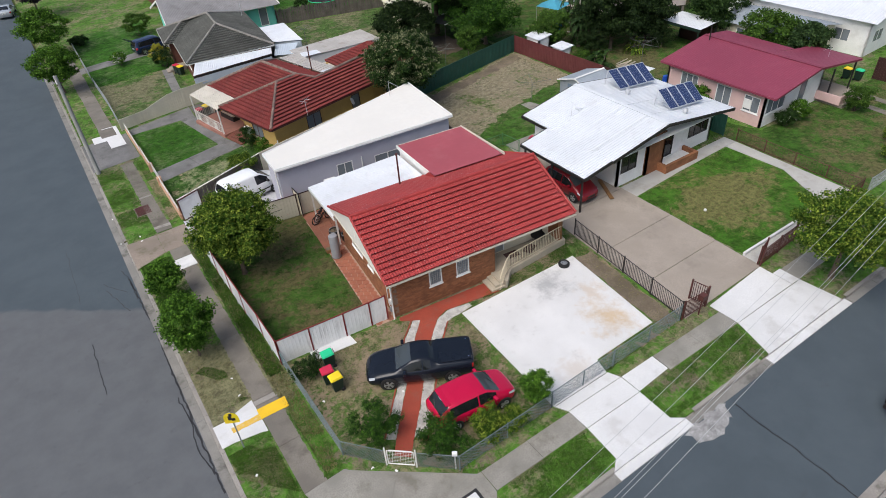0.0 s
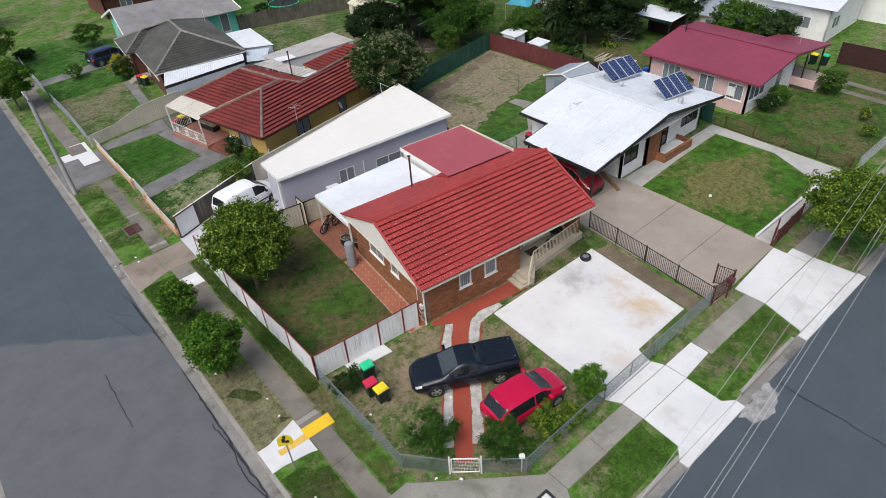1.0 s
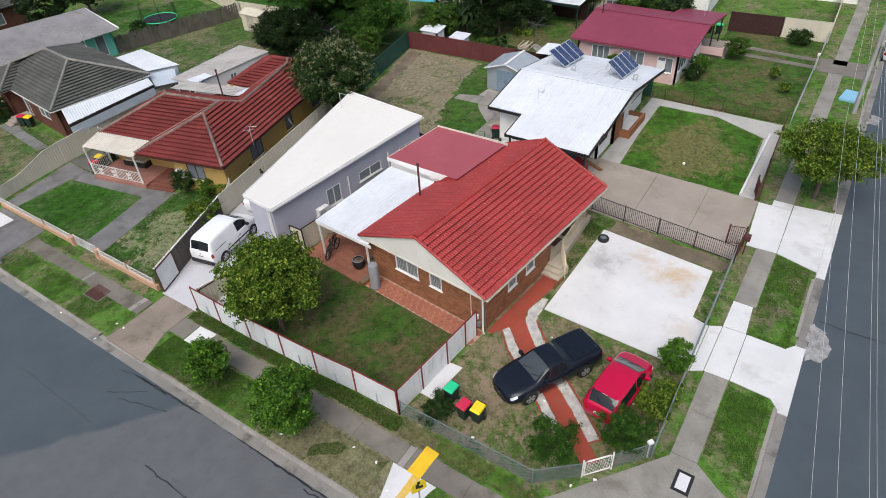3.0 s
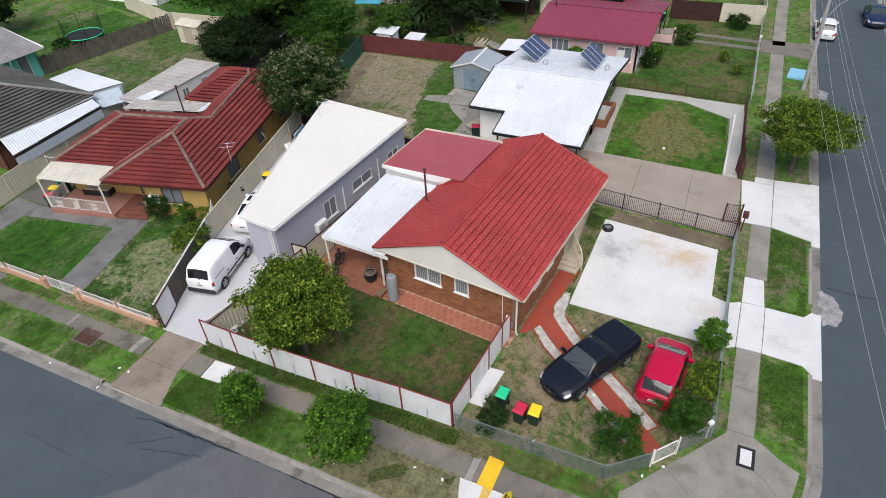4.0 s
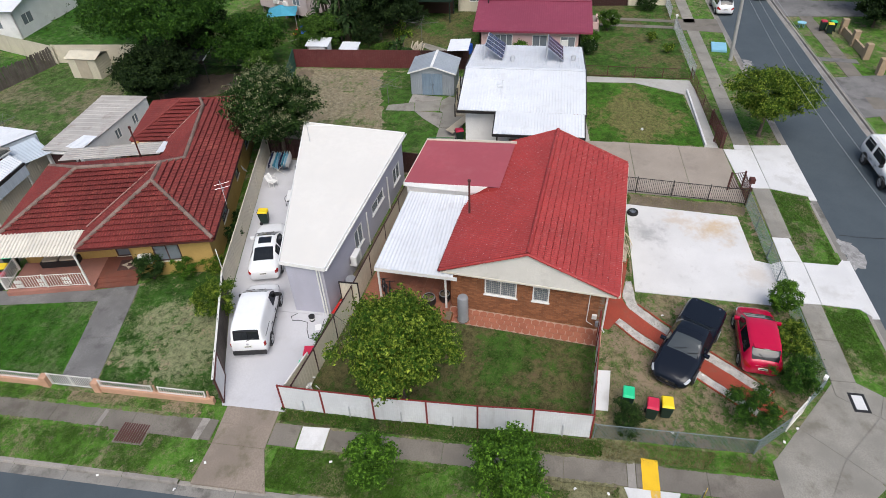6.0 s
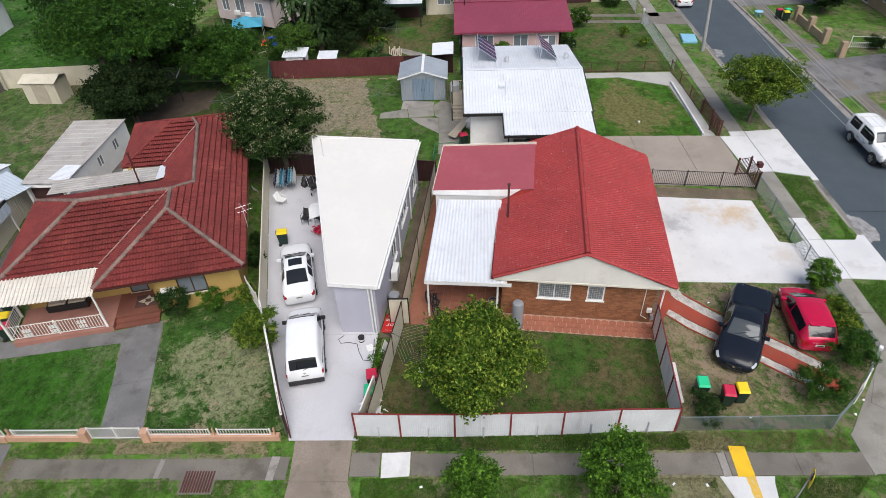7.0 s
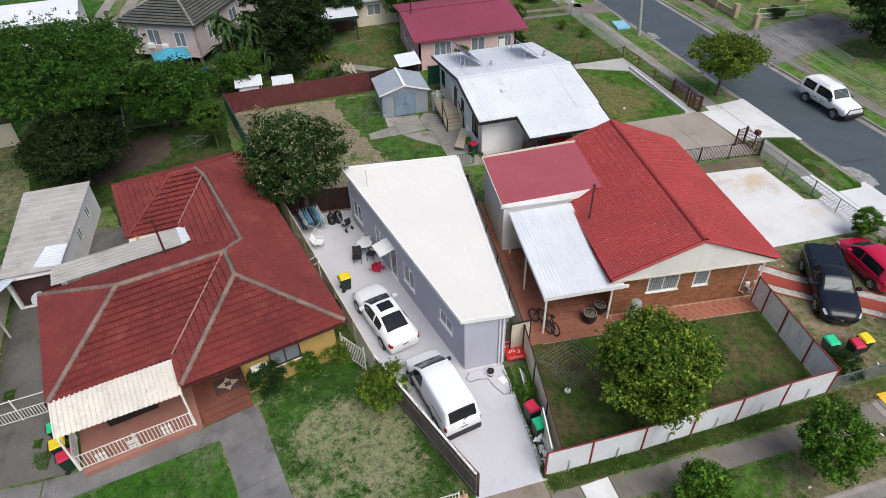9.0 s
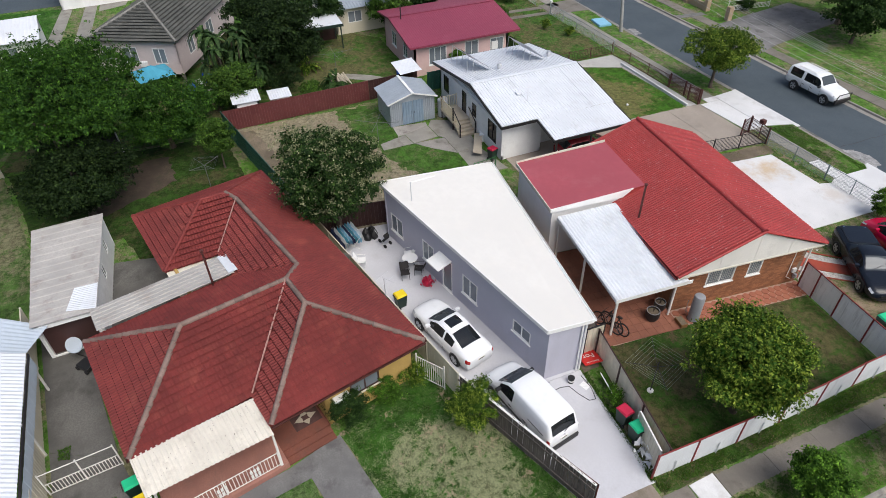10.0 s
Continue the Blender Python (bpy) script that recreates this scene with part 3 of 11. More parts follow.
def road_mat():
    k = Nodes("asphalt")
    fresh = k.mix(k.ramp(k.noise(0.5, 5, 0.6, seed=1), 0.3, 0.7), (0.050, 0.067, 0.080), (0.062, 0.081, 0.095))
    worn = k.mix(k.ramp(k.noise(0.8, 5, 0.6, seed=2), 0.3, 0.7), (0.090, 0.095, 0.102), (0.108, 0.114, 0.121))
    # the older, paler surface towards the corner, and its wobbling seam
    seam = k.math("ADD", k.axis(1), k.math("ADD", k.math("MULTIPLY", k.axis(0), 0.75), k.math("MULTIPLY", k.noise(0.7, 4, seed=3), 1.2)))
    west = k.math("LESS_THAN", k.axis(0), 0.5)
    c = k.mix(k.math("MULTIPLY", k.ramp(seam, 33.2, 33.6, 1, 0), west), fresh, worn)
    c = k.mix(k.ramp(k.noise(1.6, 6, 0.7, seed=4), 0.58, 0.75, 0, 0.35), c, (0.045, 0.046, 0.05))
    c = k.mix(k.ramp(k.noise(70, 3, 0.8, seed=5), 0.4, 0.75, 0, 0.35), c, (0.12, 0.125, 0.13))
    k.bump(k.noise(120, 3, 0.8, seed=6), 0.4, 0.01)
    return k.done(c, 0.8, spec=0.35)


asphalt = road_mat()
def slab_mat():
    """Pale concrete with a brown tyre stain and grey scuffs."""
    k = Nodes("stained_white_concrete")
    base = (0.63, 0.625, 0.62)
    c = k.mix(k.ramp(k.noise(0.4, 4, seed=1), 0.3, 0.7), shade(base, 0.92), shade(base, 1.05))
    for x, y, r, tone, amount, seed in ((18.9, 16.9, 1.5, (0.50, 0.34, 0.17), 0.75, 4), (19.6, 18.9, 1.0, (0.50, 0.37, 0.25), 0.5, 7), (18.2, 20.6, 1.3, (0.28, 0.28, 0.29), 0.75, 9), (15.2, 15.3, 1.2, (0.46, 0.36, 0.27), 0.4, 11)):
        dx, dy = k.math("SUBTRACT", k.axis(0), x), k.math("SUBTRACT", k.axis(1), y)
        d = k.math("SQRT", k.math("ADD", k.math("MULTIPLY", dx, dx), k.math("MULTIPLY", dy, dy)))
        d = k.math("ADD", d, k.math("MULTIPLY", k.math("SUBTRACT", k.noise(1.3, 6, 0.7, seed=seed), 0.5), 4.5))
        c = k.mix(k.ramp(d, -0.2 * r, r * 1.15, amount, 0.0), c, tone)
    c = k.mix(k.ramp(k.noise(1.6, 6, 0.7, seed=20), 0.56, 0.74, 0, 0.4), c, (0.36, 0.35, 0.34))
    c = k.mix(k.ramp(k.noise(40, 3, 0.7, seed=21), 0.4, 0.75, 0, 0.25), c, (0.38, 0.37, 0.36))
    k.bump(k.noise(60, 3, seed=22), 0.12, 0.01)
    return k.done(c, 0.85, spec=0.35)


stained_slab = slab_mat()
dark_drive = surface("grimy_dark_concrete", (0.12, 0.115, 0.105), 0.92, 0.25, 0.6, 14, dirt=(0.05, 0.048, 0.042), dirt_amount=0.7, dirt_scale=0.7, bump=0.2, seed=125)
tar = surface("tar_seal", (0.022, 0.022, 0.024), 0.5, 0.2, 2, 30, bump=0.1, seed=110)

# ---- ground, roads, kerbs and paths ----
ARC = [(8 - 8 * math.cos(a), 18.75 - 8 * math.sin(a)) for a in [radians(90 * i / 14) for i in range(15)]]
KERB = [(0.0, 170.0), (0.0, 90.0)] + ARC + [(90.0, 10.75), (170.0, 10.75)]

ground = part("ground", B().box(-2500, -2500, -0.6, 2500, 2500, -0.30), lawn_far)
tagged(ground, "level grassy ground under the whole suburb", "ground", kind="structure")
block = part("ground_block", B().prism([(x + 0.12 * (y > 18), y + 0.12 * (x > 8)) for x, y in KERB] + [(170, 170)], -0.25, 0.0), lawn_verge)
tagged(block, "corner block with worn green and dry verge grass", "ground", kind="structure")
road = part("road", B().prism([(-9.0, 170), (-9.0, 4.3), (170, 4.3), (170, 10.4), (90, 10.4), (8.0, 10.4)] + [(p[0] - 0.0, p[1]) for p in ARC[::-1]] + [(-0.3, 170)], -0.28, -0.13), asphalt)
tagged(road, "grey asphalt streets meeting at the corner", "road", kind="structure")
far_block = part("ground_south", B().prism([(-9.0, 4.0), (170, 4.0), (170, -150), (-9.0, -150)], -0.25, -0.01), lawn_verge)
tagged(far_block, "grass verge on the far side of the street", "ground", kind="structure")
west_block = part("ground_west", B().prism([(-9.3, -150), (-160, -150), (-160, 170), (-9.3, 170)], -0.25, -0.01), lawn_verge)
tagged(west_block, "grass verge across the side street", "ground", kind="structure")


def sweep(path, profile):
    """A profile (outward offset, height) carried along a path in plan; outward is to the right of the way."""
    bm, rows = B(), []
    for i, p in enumerate(path):
        a, b = Vector(path[max(i - 1, 0)]), Vector(path[min(i + 1, len(path) - 1)])
        d = (b - a).normalized()
        out = Vector((d.y, -d.x))
        rows.append([(p[0] + out.x * o, p[1] + out.y * o, z) for o, z in profile])
    return bm.grid(rows)


# kerb stones, each about 2.4 m long, with the gutter before them; dropped at the crossings
def along(path, step):
    pts = [Vector((*path[0], 0))]
    for a, b in zip(path, path[1:]):
        a, b = Vector((*a, 0)), Vector((*b, 0))
        n = max(1, round((b - a).length / step))
        pts += [a.lerp(b, (k + 1) / n) for k in range(n)]
    return [(p.x, p.y) for p in pts]


def dropped(x, y):
    return (x < 1 and (36.9 < y < 40.3 or 51.6 < y < 57.4)) or (y < 12 and (12.6 < x < 17.0 or 22.6 < x < 29.2 or 48.5 < x < 53.5))


kerb = thing("kerb", "worn concrete kerb and gutter along both streets", "kerb", kind="structure")
runs = along([(0.0, 82.0), (0.0, 18.75)], 2.4)[:-1] + ARC[::2] + along([(8.0, 10.75), (72.0, 10.75)], 2.4)[1:]
for a, b in zip(runs, runs[1:]):
    mx, my = (a[0] + b[0]) / 2, (a[1] + b[1]) / 2
    low = dropped(mx, my)
    top = -0.085 if low else 0.015
    sub = [tuple(Vector(a).lerp(Vector(b), t)) for t in (0.003, 0.997)]
    if min(a[0], b[0]) < 8 and max(a[1], b[1]) < 18.8 and mx > 0.01 and my > 10.76:
        i = ARC.index(a)
        sub = ARC[i:i + 3]
    part("kerb_stone", sweep(sub, [(0.06, -0.3), (0.06, -0.118), (0.035, top - 0.02), (0.0, top), (-0.13, top), (-0.13, -0.3)]), kerb_concrete, kerb)
    part("gutter_slab", sweep(sub, [(0.46, -0.3), (0.46, -0.126), (0.065, -0.12), (0.065, -0.3)]), gutter_concrete, kerb)

far_kerb = part("kerb_far", sweep([(170, 4.15), (-9, 4.15)], [(0.45, -0.3), (0.45, -0.128), (0.04, -0.12), (0.0, 0.01), (-0.15, 0.01), (-0.15, -0.3)]), kerb_concrete)
tagged(far_kerb, "concrete kerb across the street", "kerb", kind="structure")
kerb_west = part("kerb_west", sweep([(-9.1, 4.0), (-9.1, 170)], [(0.45, -0.3), (0.45, -0.128), (0.04, -0.12), (0.0, 0.01), (-0.15, 0.01), (-0.15, -0.3)]), kerb_concrete)
tagged(kerb_west, "concrete kerb across the side street", "kerb", kind="structure")


def paving(name, label, polys, mat_used, z=0.03, deep=0.16, bevel=0.0):
    """Cast slabs, each a part of its own, under one piece of the setting."""
    ob = thing(name, label, "paving", kind="structure")
    for i, pts in enumerate(polys):
        part("slab", B().prism(list(pts), z - deep, z + 0.003 * (i % 3)), mat_used, ob, bevel=bevel)
    return ob


def strip(x0, y0, x1, y1, n, gap=0.012, jog=0.0):
    """n slabs in a row over a straight rectangle, by its longer side."""
    out = []
    rng = random.Random(int(x0 * 10 + y0 * 7))
    for i in range(n):
        a, b = i / n, (i + 1) / n
        j = rng.uniform(-jog, jog)
        if abs(x1 - x0) > abs(y1 - y0):
            xa, xb = x0 + (x1 - x0) * a + gap, x0 + (x1 - x0) * b - gap
            out.append([(xa, y0 + j), (xb, y0 + j), (xb, y1 + j), (xa, y1 + j)])
        else:
            ya, yb = y0 + (y1 - y0) * a + gap, y0 + (y1 - y0) * b - gap
            out.append([(x0 + j, ya), (x1 + j, ya), (x1 + j, yb), (x0 + j, yb)])
    return out


paving("pavement_west", "old grey concrete footpath slabs along the side street", strip(2.1, 17.3, 3.12, 22.7, 2, 0.007, jog=0.01) + strip(2.1, 23.05, 3.12, 35.25, 5, 0.007, jog=0.015) + strip(2.08, 36.5, 3.13, 37.7, 1) + strip(1.95, 40.2, 2.95, 51.6, 3, 0.008, jog=0.02) + strip(1.75, 57.6, 2.95, 82, 13, jog=0.03), old_concrete, 0.03)
paving("pavement_infill", "pale narrow infill strip across the footpath", [[(2.06, 22.72), (3.14, 22.72), (3.16, 23.03), (2.04, 23.03)], [(1.95, 45.35), (2.95, 45.3), (2.95, 45.5), (1.95, 45.55)], [(1.93, 40.7), (2.97, 40.6), (2.97, 40.95), (1.93, 41.0)]], kerb_concrete, 0.036)
paving("pavement_patch", "one pale new footpath slab among old ones", [[(2.1, 35.29), (3.16, 35.29), (3.10, 36.46), (2.02, 36.42)]], new_concrete, 0.04)
paving("pavement_south", "old brown-grey concrete footpath slabs along the street", strip(8.35, 12.85, 13.2, 13.88, 2, 0.007, jog=0.01) + strip(18.53, 12.85, 23.45, 13.88, 2, 0.007, jog=0.01) + strip(28.6, 12.9, 74, 13.95, 25, jog=0.02), tan_path, 0.03)
paving("pavement_corner_bed", "dirty concrete bed under the corner apron", [[(2.15, 17.2), (3.9, 17.3), (8.3, 13.8), (8.25, 12.85), (7.3, 11.25), (5.45, 11.65), (2.25, 14.6)]], tan_path, 0.014)
paving("pavement_corner", "cracked concrete apron on the street corner", [
    [(2.1, 17.28), (3.9, 17.35), (5.45, 15.75), (4.4, 14.6), (2.6, 15.6)],
    [(5.47, 15.72), (6.75, 14.95), (7.5, 13.95), (6.6, 12.6), (4.45, 14.55)],
    [(7.52, 13.92), (8.33, 13.88), (8.33, 12.85), (7.75, 12.0), (6.62, 12.55)],
    [(2.65, 15.52), (4.38, 14.5), (3.3, 13.4), (2.2, 14.6)],
    [(4.4, 14.47), (6.55, 12.5), (5.4, 11.65), (3.35, 13.35)],
    [(6.6, 12.45), (7.7, 11.95), (7.3, 11.15), (5.5, 11.55)]], tan_path, 0.028)
paving("crossing_side", "cracked brown concrete crossing before the flat's driveway", [
    [(0.02, 40.12), (0.02, 37.0), (1.85, 37.72), (1.85, 40.05)], [(1.87, 40.05), (1.87, 37.72), (3.75, 37.75), (3.75, 40.15)]], crossing_concrete, 0.022)
paving("crossing_north", "grey concrete crossing with a white patched slab", [[(0.05, 57.2), (0.05, 51.8), (3.6, 52.2), (3.6, 57.4)]], stained_concrete, 0.02)
paving("pavement_new_north", "white new footpath slab by the street lamp", [[(1.0, 58.2), (1.0, 56.9), (2.0, 56.9), (2.0, 55.2), (3.2, 55.2), (3.2, 59.6), (2.0, 59.6), (2.0, 58.2)]], new_concrete, 0.035)
paving("driveway_slab", "pale new concrete parking slab with brown tyre stains", [
    [(13.15, 21.86), (20.92, 21.78), (20.27, 15.41), (16.33, 15.32), (16.1, 14.5), (12.85, 14.5)]], stained_slab, 0.045)
paving("driveway_apron", "pale new concrete driveway apron across the verge", [
    [(12.9, 14.47), (16.15, 14.47), (16.4, 13.93), (13.2, 13.95)], [(13.2, 13.92), (16.4, 13.9), (16.43, 12.83), (13.22, 12.83)],
    [(13.22, 12.8), (16.43, 12.8), (16.38, 11.1), (16.9, 10.7), (12.6, 10.7), (13.1, 11.1)], [(16.46, 13.9), (18.5, 13.9), (18.5, 12.98), (16.46, 12.85)]], new_concrete, 0.035)
paving("layback", "sloping concrete strip from kerb to gutter", [[(12.6, 10.72), (16.95, 10.72), (16.95, 10.3), (12.6, 10.3)]], new_concrete, -0.075, 0.1)
paving("driveway_neighbour_apron", "pale concrete apron of the neighbouring driveway", [
    [(23.45, 14.45), (28.1, 14.75), (28.1, 12.9), (23.5, 12.85)], [(23.5, 12.82), (28.75, 12.86), (28.95, 10.74), (22.85, 10.74)], [(28.13, 14.0), (28.75, 14.0), (28.75, 12.9), (28.13, 12.9)]], new_concrete, 0.035)
paving("layback_neighbour", "sloping concrete strip from kerb to gutter", [[(22.6, 10.72), (29.2, 10.72), (29.2, 10.3), (22.6, 10.3)]], new_concrete, -0.075, 0.1)
paving("driveway_neighbour", "brown stained concrete driveway with wide joints", [
    [(21.75, 14.6), (28.2, 14.78), (28.3, 17.7), (21.95, 17.6)], [(21.95, 17.63), (28.3, 17.73), (28.4, 21.0), (22.2, 20.9)], [(22.2, 20.93), (28.4, 21.03), (28.4, 25.0), (22.5, 24.9)], [(22.5, 24.93), (28.4, 25.03), (28.3, 32.0), (23.0, 32.0)]], brown_concrete, 0.03)
paving("path_neighbour", "pale concrete path round the boxed front lawn", [
    [(28.4, 23.7), (28.4, 25.1), (39.2, 25.1), (39.2, 24.15), (38.0, 24.15), (32.9, 24.0)], [(38.1, 24.12), (39.2, 24.12), (38.95, 15.4), (37.1, 15.2), (36.4, 16.2), (38.2, 19.8)], [(28.25, 15.05), (28.25, 15.85), (36.35, 16.15), (37.1, 15.2)]], pale_path, 0.03)
paving("path_pink_house", "two old concrete wheel tracks beside the pink house", [[(52.75, 22.0), (53.4, 22.0), (52.9, 14.9), (52.2, 14.9)], [(51.0, 22.0), (51.65, 22.0), (51.2, 14.9), (50.5, 14.9)]] + [[(50.3, 14.88), (53.2, 14.88), (53.4, 10.8), (49.8, 10.8)]], old_concrete, 0.03)
paving("driveway_flat", "pale grey painted driveway beside the granny flat", [
    [(3.72, 37.5), (9.6, 37.25), (9.6, 42.6), (3.72, 40.42)], [(9.62, 37.3), (22.9, 36.0), (24.2, 46.0), (10.4, 42.92), (9.62, 42.62)]], grey_drive, 0.03)
paving("path_yellow_house", "blackened concrete path from the gate to the porch", [
    [(3.85, 46.75), (7.0, 47.45), (6.6, 49.2), (3.85, 48.6)], [(7.02, 47.46), (10.7, 48.3), (9.95, 50.6), (9.2, 49.85), (6.62, 49.2)], [(9.22, 49.85), (9.95, 50.6), (9.4, 54.0), (9.3, 56.6), (8.05, 56.55)],
    [(3.9, 56.6), (9.25, 56.65), (9.45, 59.0), (3.8, 57.75)]], stained_concrete, 0.025)
paving("driveway_yellow_house", "stained grey concrete side driveway", [[(9.5, 59.0), (9.4, 55.6), (13.2, 56.9), (14.6, 59.6)], [(13.22, 56.9), (20.8, 58.4), (22.5, 60.5), (14.62, 59.6)], [(20.8, 58.4), (19.5, 53.0), (26.0, 54.5), (26.5, 57.0)]], dark_drive, 0.025)
paving("yard_path", "tan concrete path to the garden shed", [
    [(32.7, 39.25), (33.25, 37.25), (31.84, 37.05), (31.8, 39.3)], [(33.26, 37.2), (33.8, 35.2), (32.05, 35.1), (31.85, 37.0)],
    [(32.07, 35.05), (33.8, 35.15), (34.6, 34.6), (33.4, 32.6), (29.6, 33.0), (29.4, 34.66), (31.72, 34.72)], [(29.37, 34.66), (29.57, 33.0), (26.2, 32.4), (26.4, 34.67)]], tan_path, 0.025)
paving("yard_slab", "grey concrete slabs by the garden shed", [[(34.7, 37.65), (34.4, 35.15), (33.84, 35.2), (33.3, 37.2), (33.2, 37.72)], [(31.82, 37.0), (31.7, 34.75), (29.36, 34.69), (30.7, 36.1)]], kerb_concrete, 0.031)

# lawns and beds
def bed(name, label, pts, mat_used, z=0.012, amp=0.06, seed=1, step=0.35):
    return tagged(part(name, B().prism(ragged(pts, step, amp, seed), -0.1, z), mat_used), label, "lawn", kind="structure")


FRONT = [(4.12, 24.3), (4.2, 18.1), (5.5, 16.5), (7.75, 14.55), (12.85, 14.55), (12.95, 18.5), (13.1, 21.9), (20.9, 21.85), (20.3, 15.4), (16.4, 15.35), (16.2, 14.55), (21.5, 14.65), (22.2, 23.0), (10.0, 23.8)]
SIDE = [(3.95, 37.4), (4.08, 24.55), (9.8, 24.0), (10.6, 30.0), (10.3, 34.8), (10.3, 36.0)]
bed("lawn_front", "dry brown front lawn with green patches", FRONT, lawn_front)
bed("lawn_side", "dull olive side yard lawn behind the sheet fence", SIDE, lawn_side)
bed("lawn_yellow_north", "lush green front lawn of the yellow house", [(4.05, 56.58), (4.0, 48.66), (6.6, 49.24), (9.2, 49.9), (8.08, 56.52)], lawn_lush, seed=3)
bed("lawn_yellow_south", "patchy lawn with brown bare spots", [(3.95, 46.72), (3.95, 40.6), (11.6, 43.2), (12.3, 46.3), (10.75, 48.27), (7.0, 47.42)], lawn_patchy, seed=4)
bed("lawn_boxed", "square front lawn with a dry middle", [(28.5, 23.55), (32.9, 23.9), (38.0, 24.05), (38.1, 19.8), (36.3, 16.3), (28.4, 15.97)], lawn_box, seed=5, amp=0.1)
bed("lawn_pink_house", "green lawn beside the pink house", [(39.4, 33.5), (39.3, 15.3), (57, 15.0), (57, 23.5), (42, 24.0)], lawn_far, seed=6)
bed("lawn_vacant", "bare dry back yard with a greener edge", [(23.5, 45.0), (22.8, 35.6), (29.5, 35.7), (31.8, 38.0), (34.5, 38.0), (39.1, 38.5), (39.2, 49.1)], lawn_vacant, seed=7)
bed("grass_vacant_edge", "fresh green grass along the concrete path", [(24.0, 36.3), (25.9, 34.6), (29.4, 34.5), (31.8, 36.8), (34.4, 37.5), (39.0, 38.0), (39.0, 41.0), (35.5, 40.6), (33.0, 39.9), (30.3, 39.1), (28.0, 38.2)], lawn_yard_edge, z=0.02, amp=0.25, seed=8)
bed("lawn_shady", "back lawn of the yellow house, darkened for tree shade", [(24.5, 48.0), (39.0, 49.5), (39.2, 63.6), (28.6, 61.0), (28.8, 56.5), (20.0, 53.5)], lawn_dim, seed=9)
bed("lawn_back_north", "dry back lawn inside a paling fence", [(22.5, 61.0), (28.6, 61.3), (39.0, 63.9), (38.4, 72.0), (23.0, 75.5)], lawn_north, seed=10)
paving("path_dark_house", "narrow grey path to the steps of the dark-roofed house", [[(9.9, 70.4), (10.75, 70.2), (9.95, 62.9), (9.15, 63.1)]], stained_concrete, 0.03)
paving("driveway_dark_house", "grey concrete driveway between two front lawns", [[(0.1, 74.6), (0.1, 77.0), (3.6, 77.4), (12.4, 78.8), (12.4, 76.7), (3.6, 75.6)]], stained_concrete, 0.03)
bed("lawn_dark_house", "dull green front lawn of the dark-roofed house", [(3.7, 70.0), (3.7, 58.6), (9.6, 59.6), (10.9, 63.0), (11.0, 69.8)], lawn_north, seed=11)
bed("lawn_teal_house", "bright green lawn before the teal house", [(3.7, 90.0), (3.7, 70.4), (11.2, 70.6), (12.2, 90.0)], lawn_lush, seed=12)
bed("lawn_bright", "bright green lawn behind the cream fence", [(39.3, 73), (39.6, 65.0), (46, 63.6), (75, 61.5), (80, 100), (45, 100)], lawn_lush, seed=13)
bed("lawn_trampoline", "bright green lawn round the trampoline", [(24, 77), (38, 73), (41, 84), (26, 90)], lawn_lush, seed=14)
bed("lawn_neighbours", "half wild green garden behind the maroon fence", [(39.4, 49.0), (39.4, 33.5), (42, 33.0), (52, 33.0), (66, 45), (60, 58), (45, 63.3), (39.7, 64.5)], lawn_far, seed=15)
bed("soil_strip", "bare brown soil strip beside the steel fence", [(20.95, 21.6), (20.4, 15.0), (21.4, 14.8), (22.0, 21.4)], soil_m, z=0.018, amp=0.1, seed=16)
bed("soil_side_east", "bare soil along the flat's south wall", [(9.4, 37.1), (9.4, 36.3), (22.2, 34.9), (22.3, 35.7)], soil_m, z=0.02, seed=17)

# red painted garden path with white pebble strips
path = thing("garden_path", "red painted concrete garden path to the porch", "path", kind="structure")
part("slab", B().prism([(5.9, 16.65), (6.42, 16.15), (6.99, 16.83), (8.18, 18.17), (8.97, 19.15), (10.73, 21.21), (11.9, 22.33), (12.6, 22.58), (15.75, 22.0), (15.95, 23.0), (10.35, 23.6), (10.28, 23.35), (11.14, 22.78), (10.27, 21.9), (8.23, 19.45), (7.18, 18.24), (6.4, 17.3)], -0.1, 0.035), red_paving, path)
for a, b in (((5.95, 17.52), (7.86, 19.76)), ((7.43, 16.45), (9.46, 18.81)), ((7.86, 19.76), (9.8, 22.18)), ((9.46, 18.81), (11.18, 20.8)), ((6.98, 16.86), (7.43, 16.45)), ((9.8, 22.18), (10.8, 23.08)), ((11.18, 20.8), (12.2, 21.82))):
    part("edging", B().beam((*a, 0.02), (*b, 0.02), 0.06, 0.08), red_paving, path, "red painted edging")


def pebbles(name, outline, seed):
    rng, bm = random.Random(seed), B()
    xs, ys = [p[0] for p in outline], [p[1] for p in outline]
    n = 0
    while n < 1400:
        x, y = rng.uniform(min(xs), max(xs)), rng.uniform(min(ys), max(ys))
        if inside(x, y, outline):
            r, h, a = rng.uniform(0.022, 0.05), rng.uniform(0.02, 0.05), rng.uniform(0, 3)
            ring = [(x + r * math.cos(a + k * 1.257), y + r * math.sin(a + k * 1.257), 0.01) for k in range(5)]
            bm.add(ring + [(x, y, 0.012 + h)], [(0, 1, 5), (1, 2, 5), (2, 3, 5), (3, 4, 5), (4, 0, 5)])
            n += 1
    tagged(part(name, bm, pebble_m), "loose white pebbles between red edgings", "pebbles", kind="stuff")


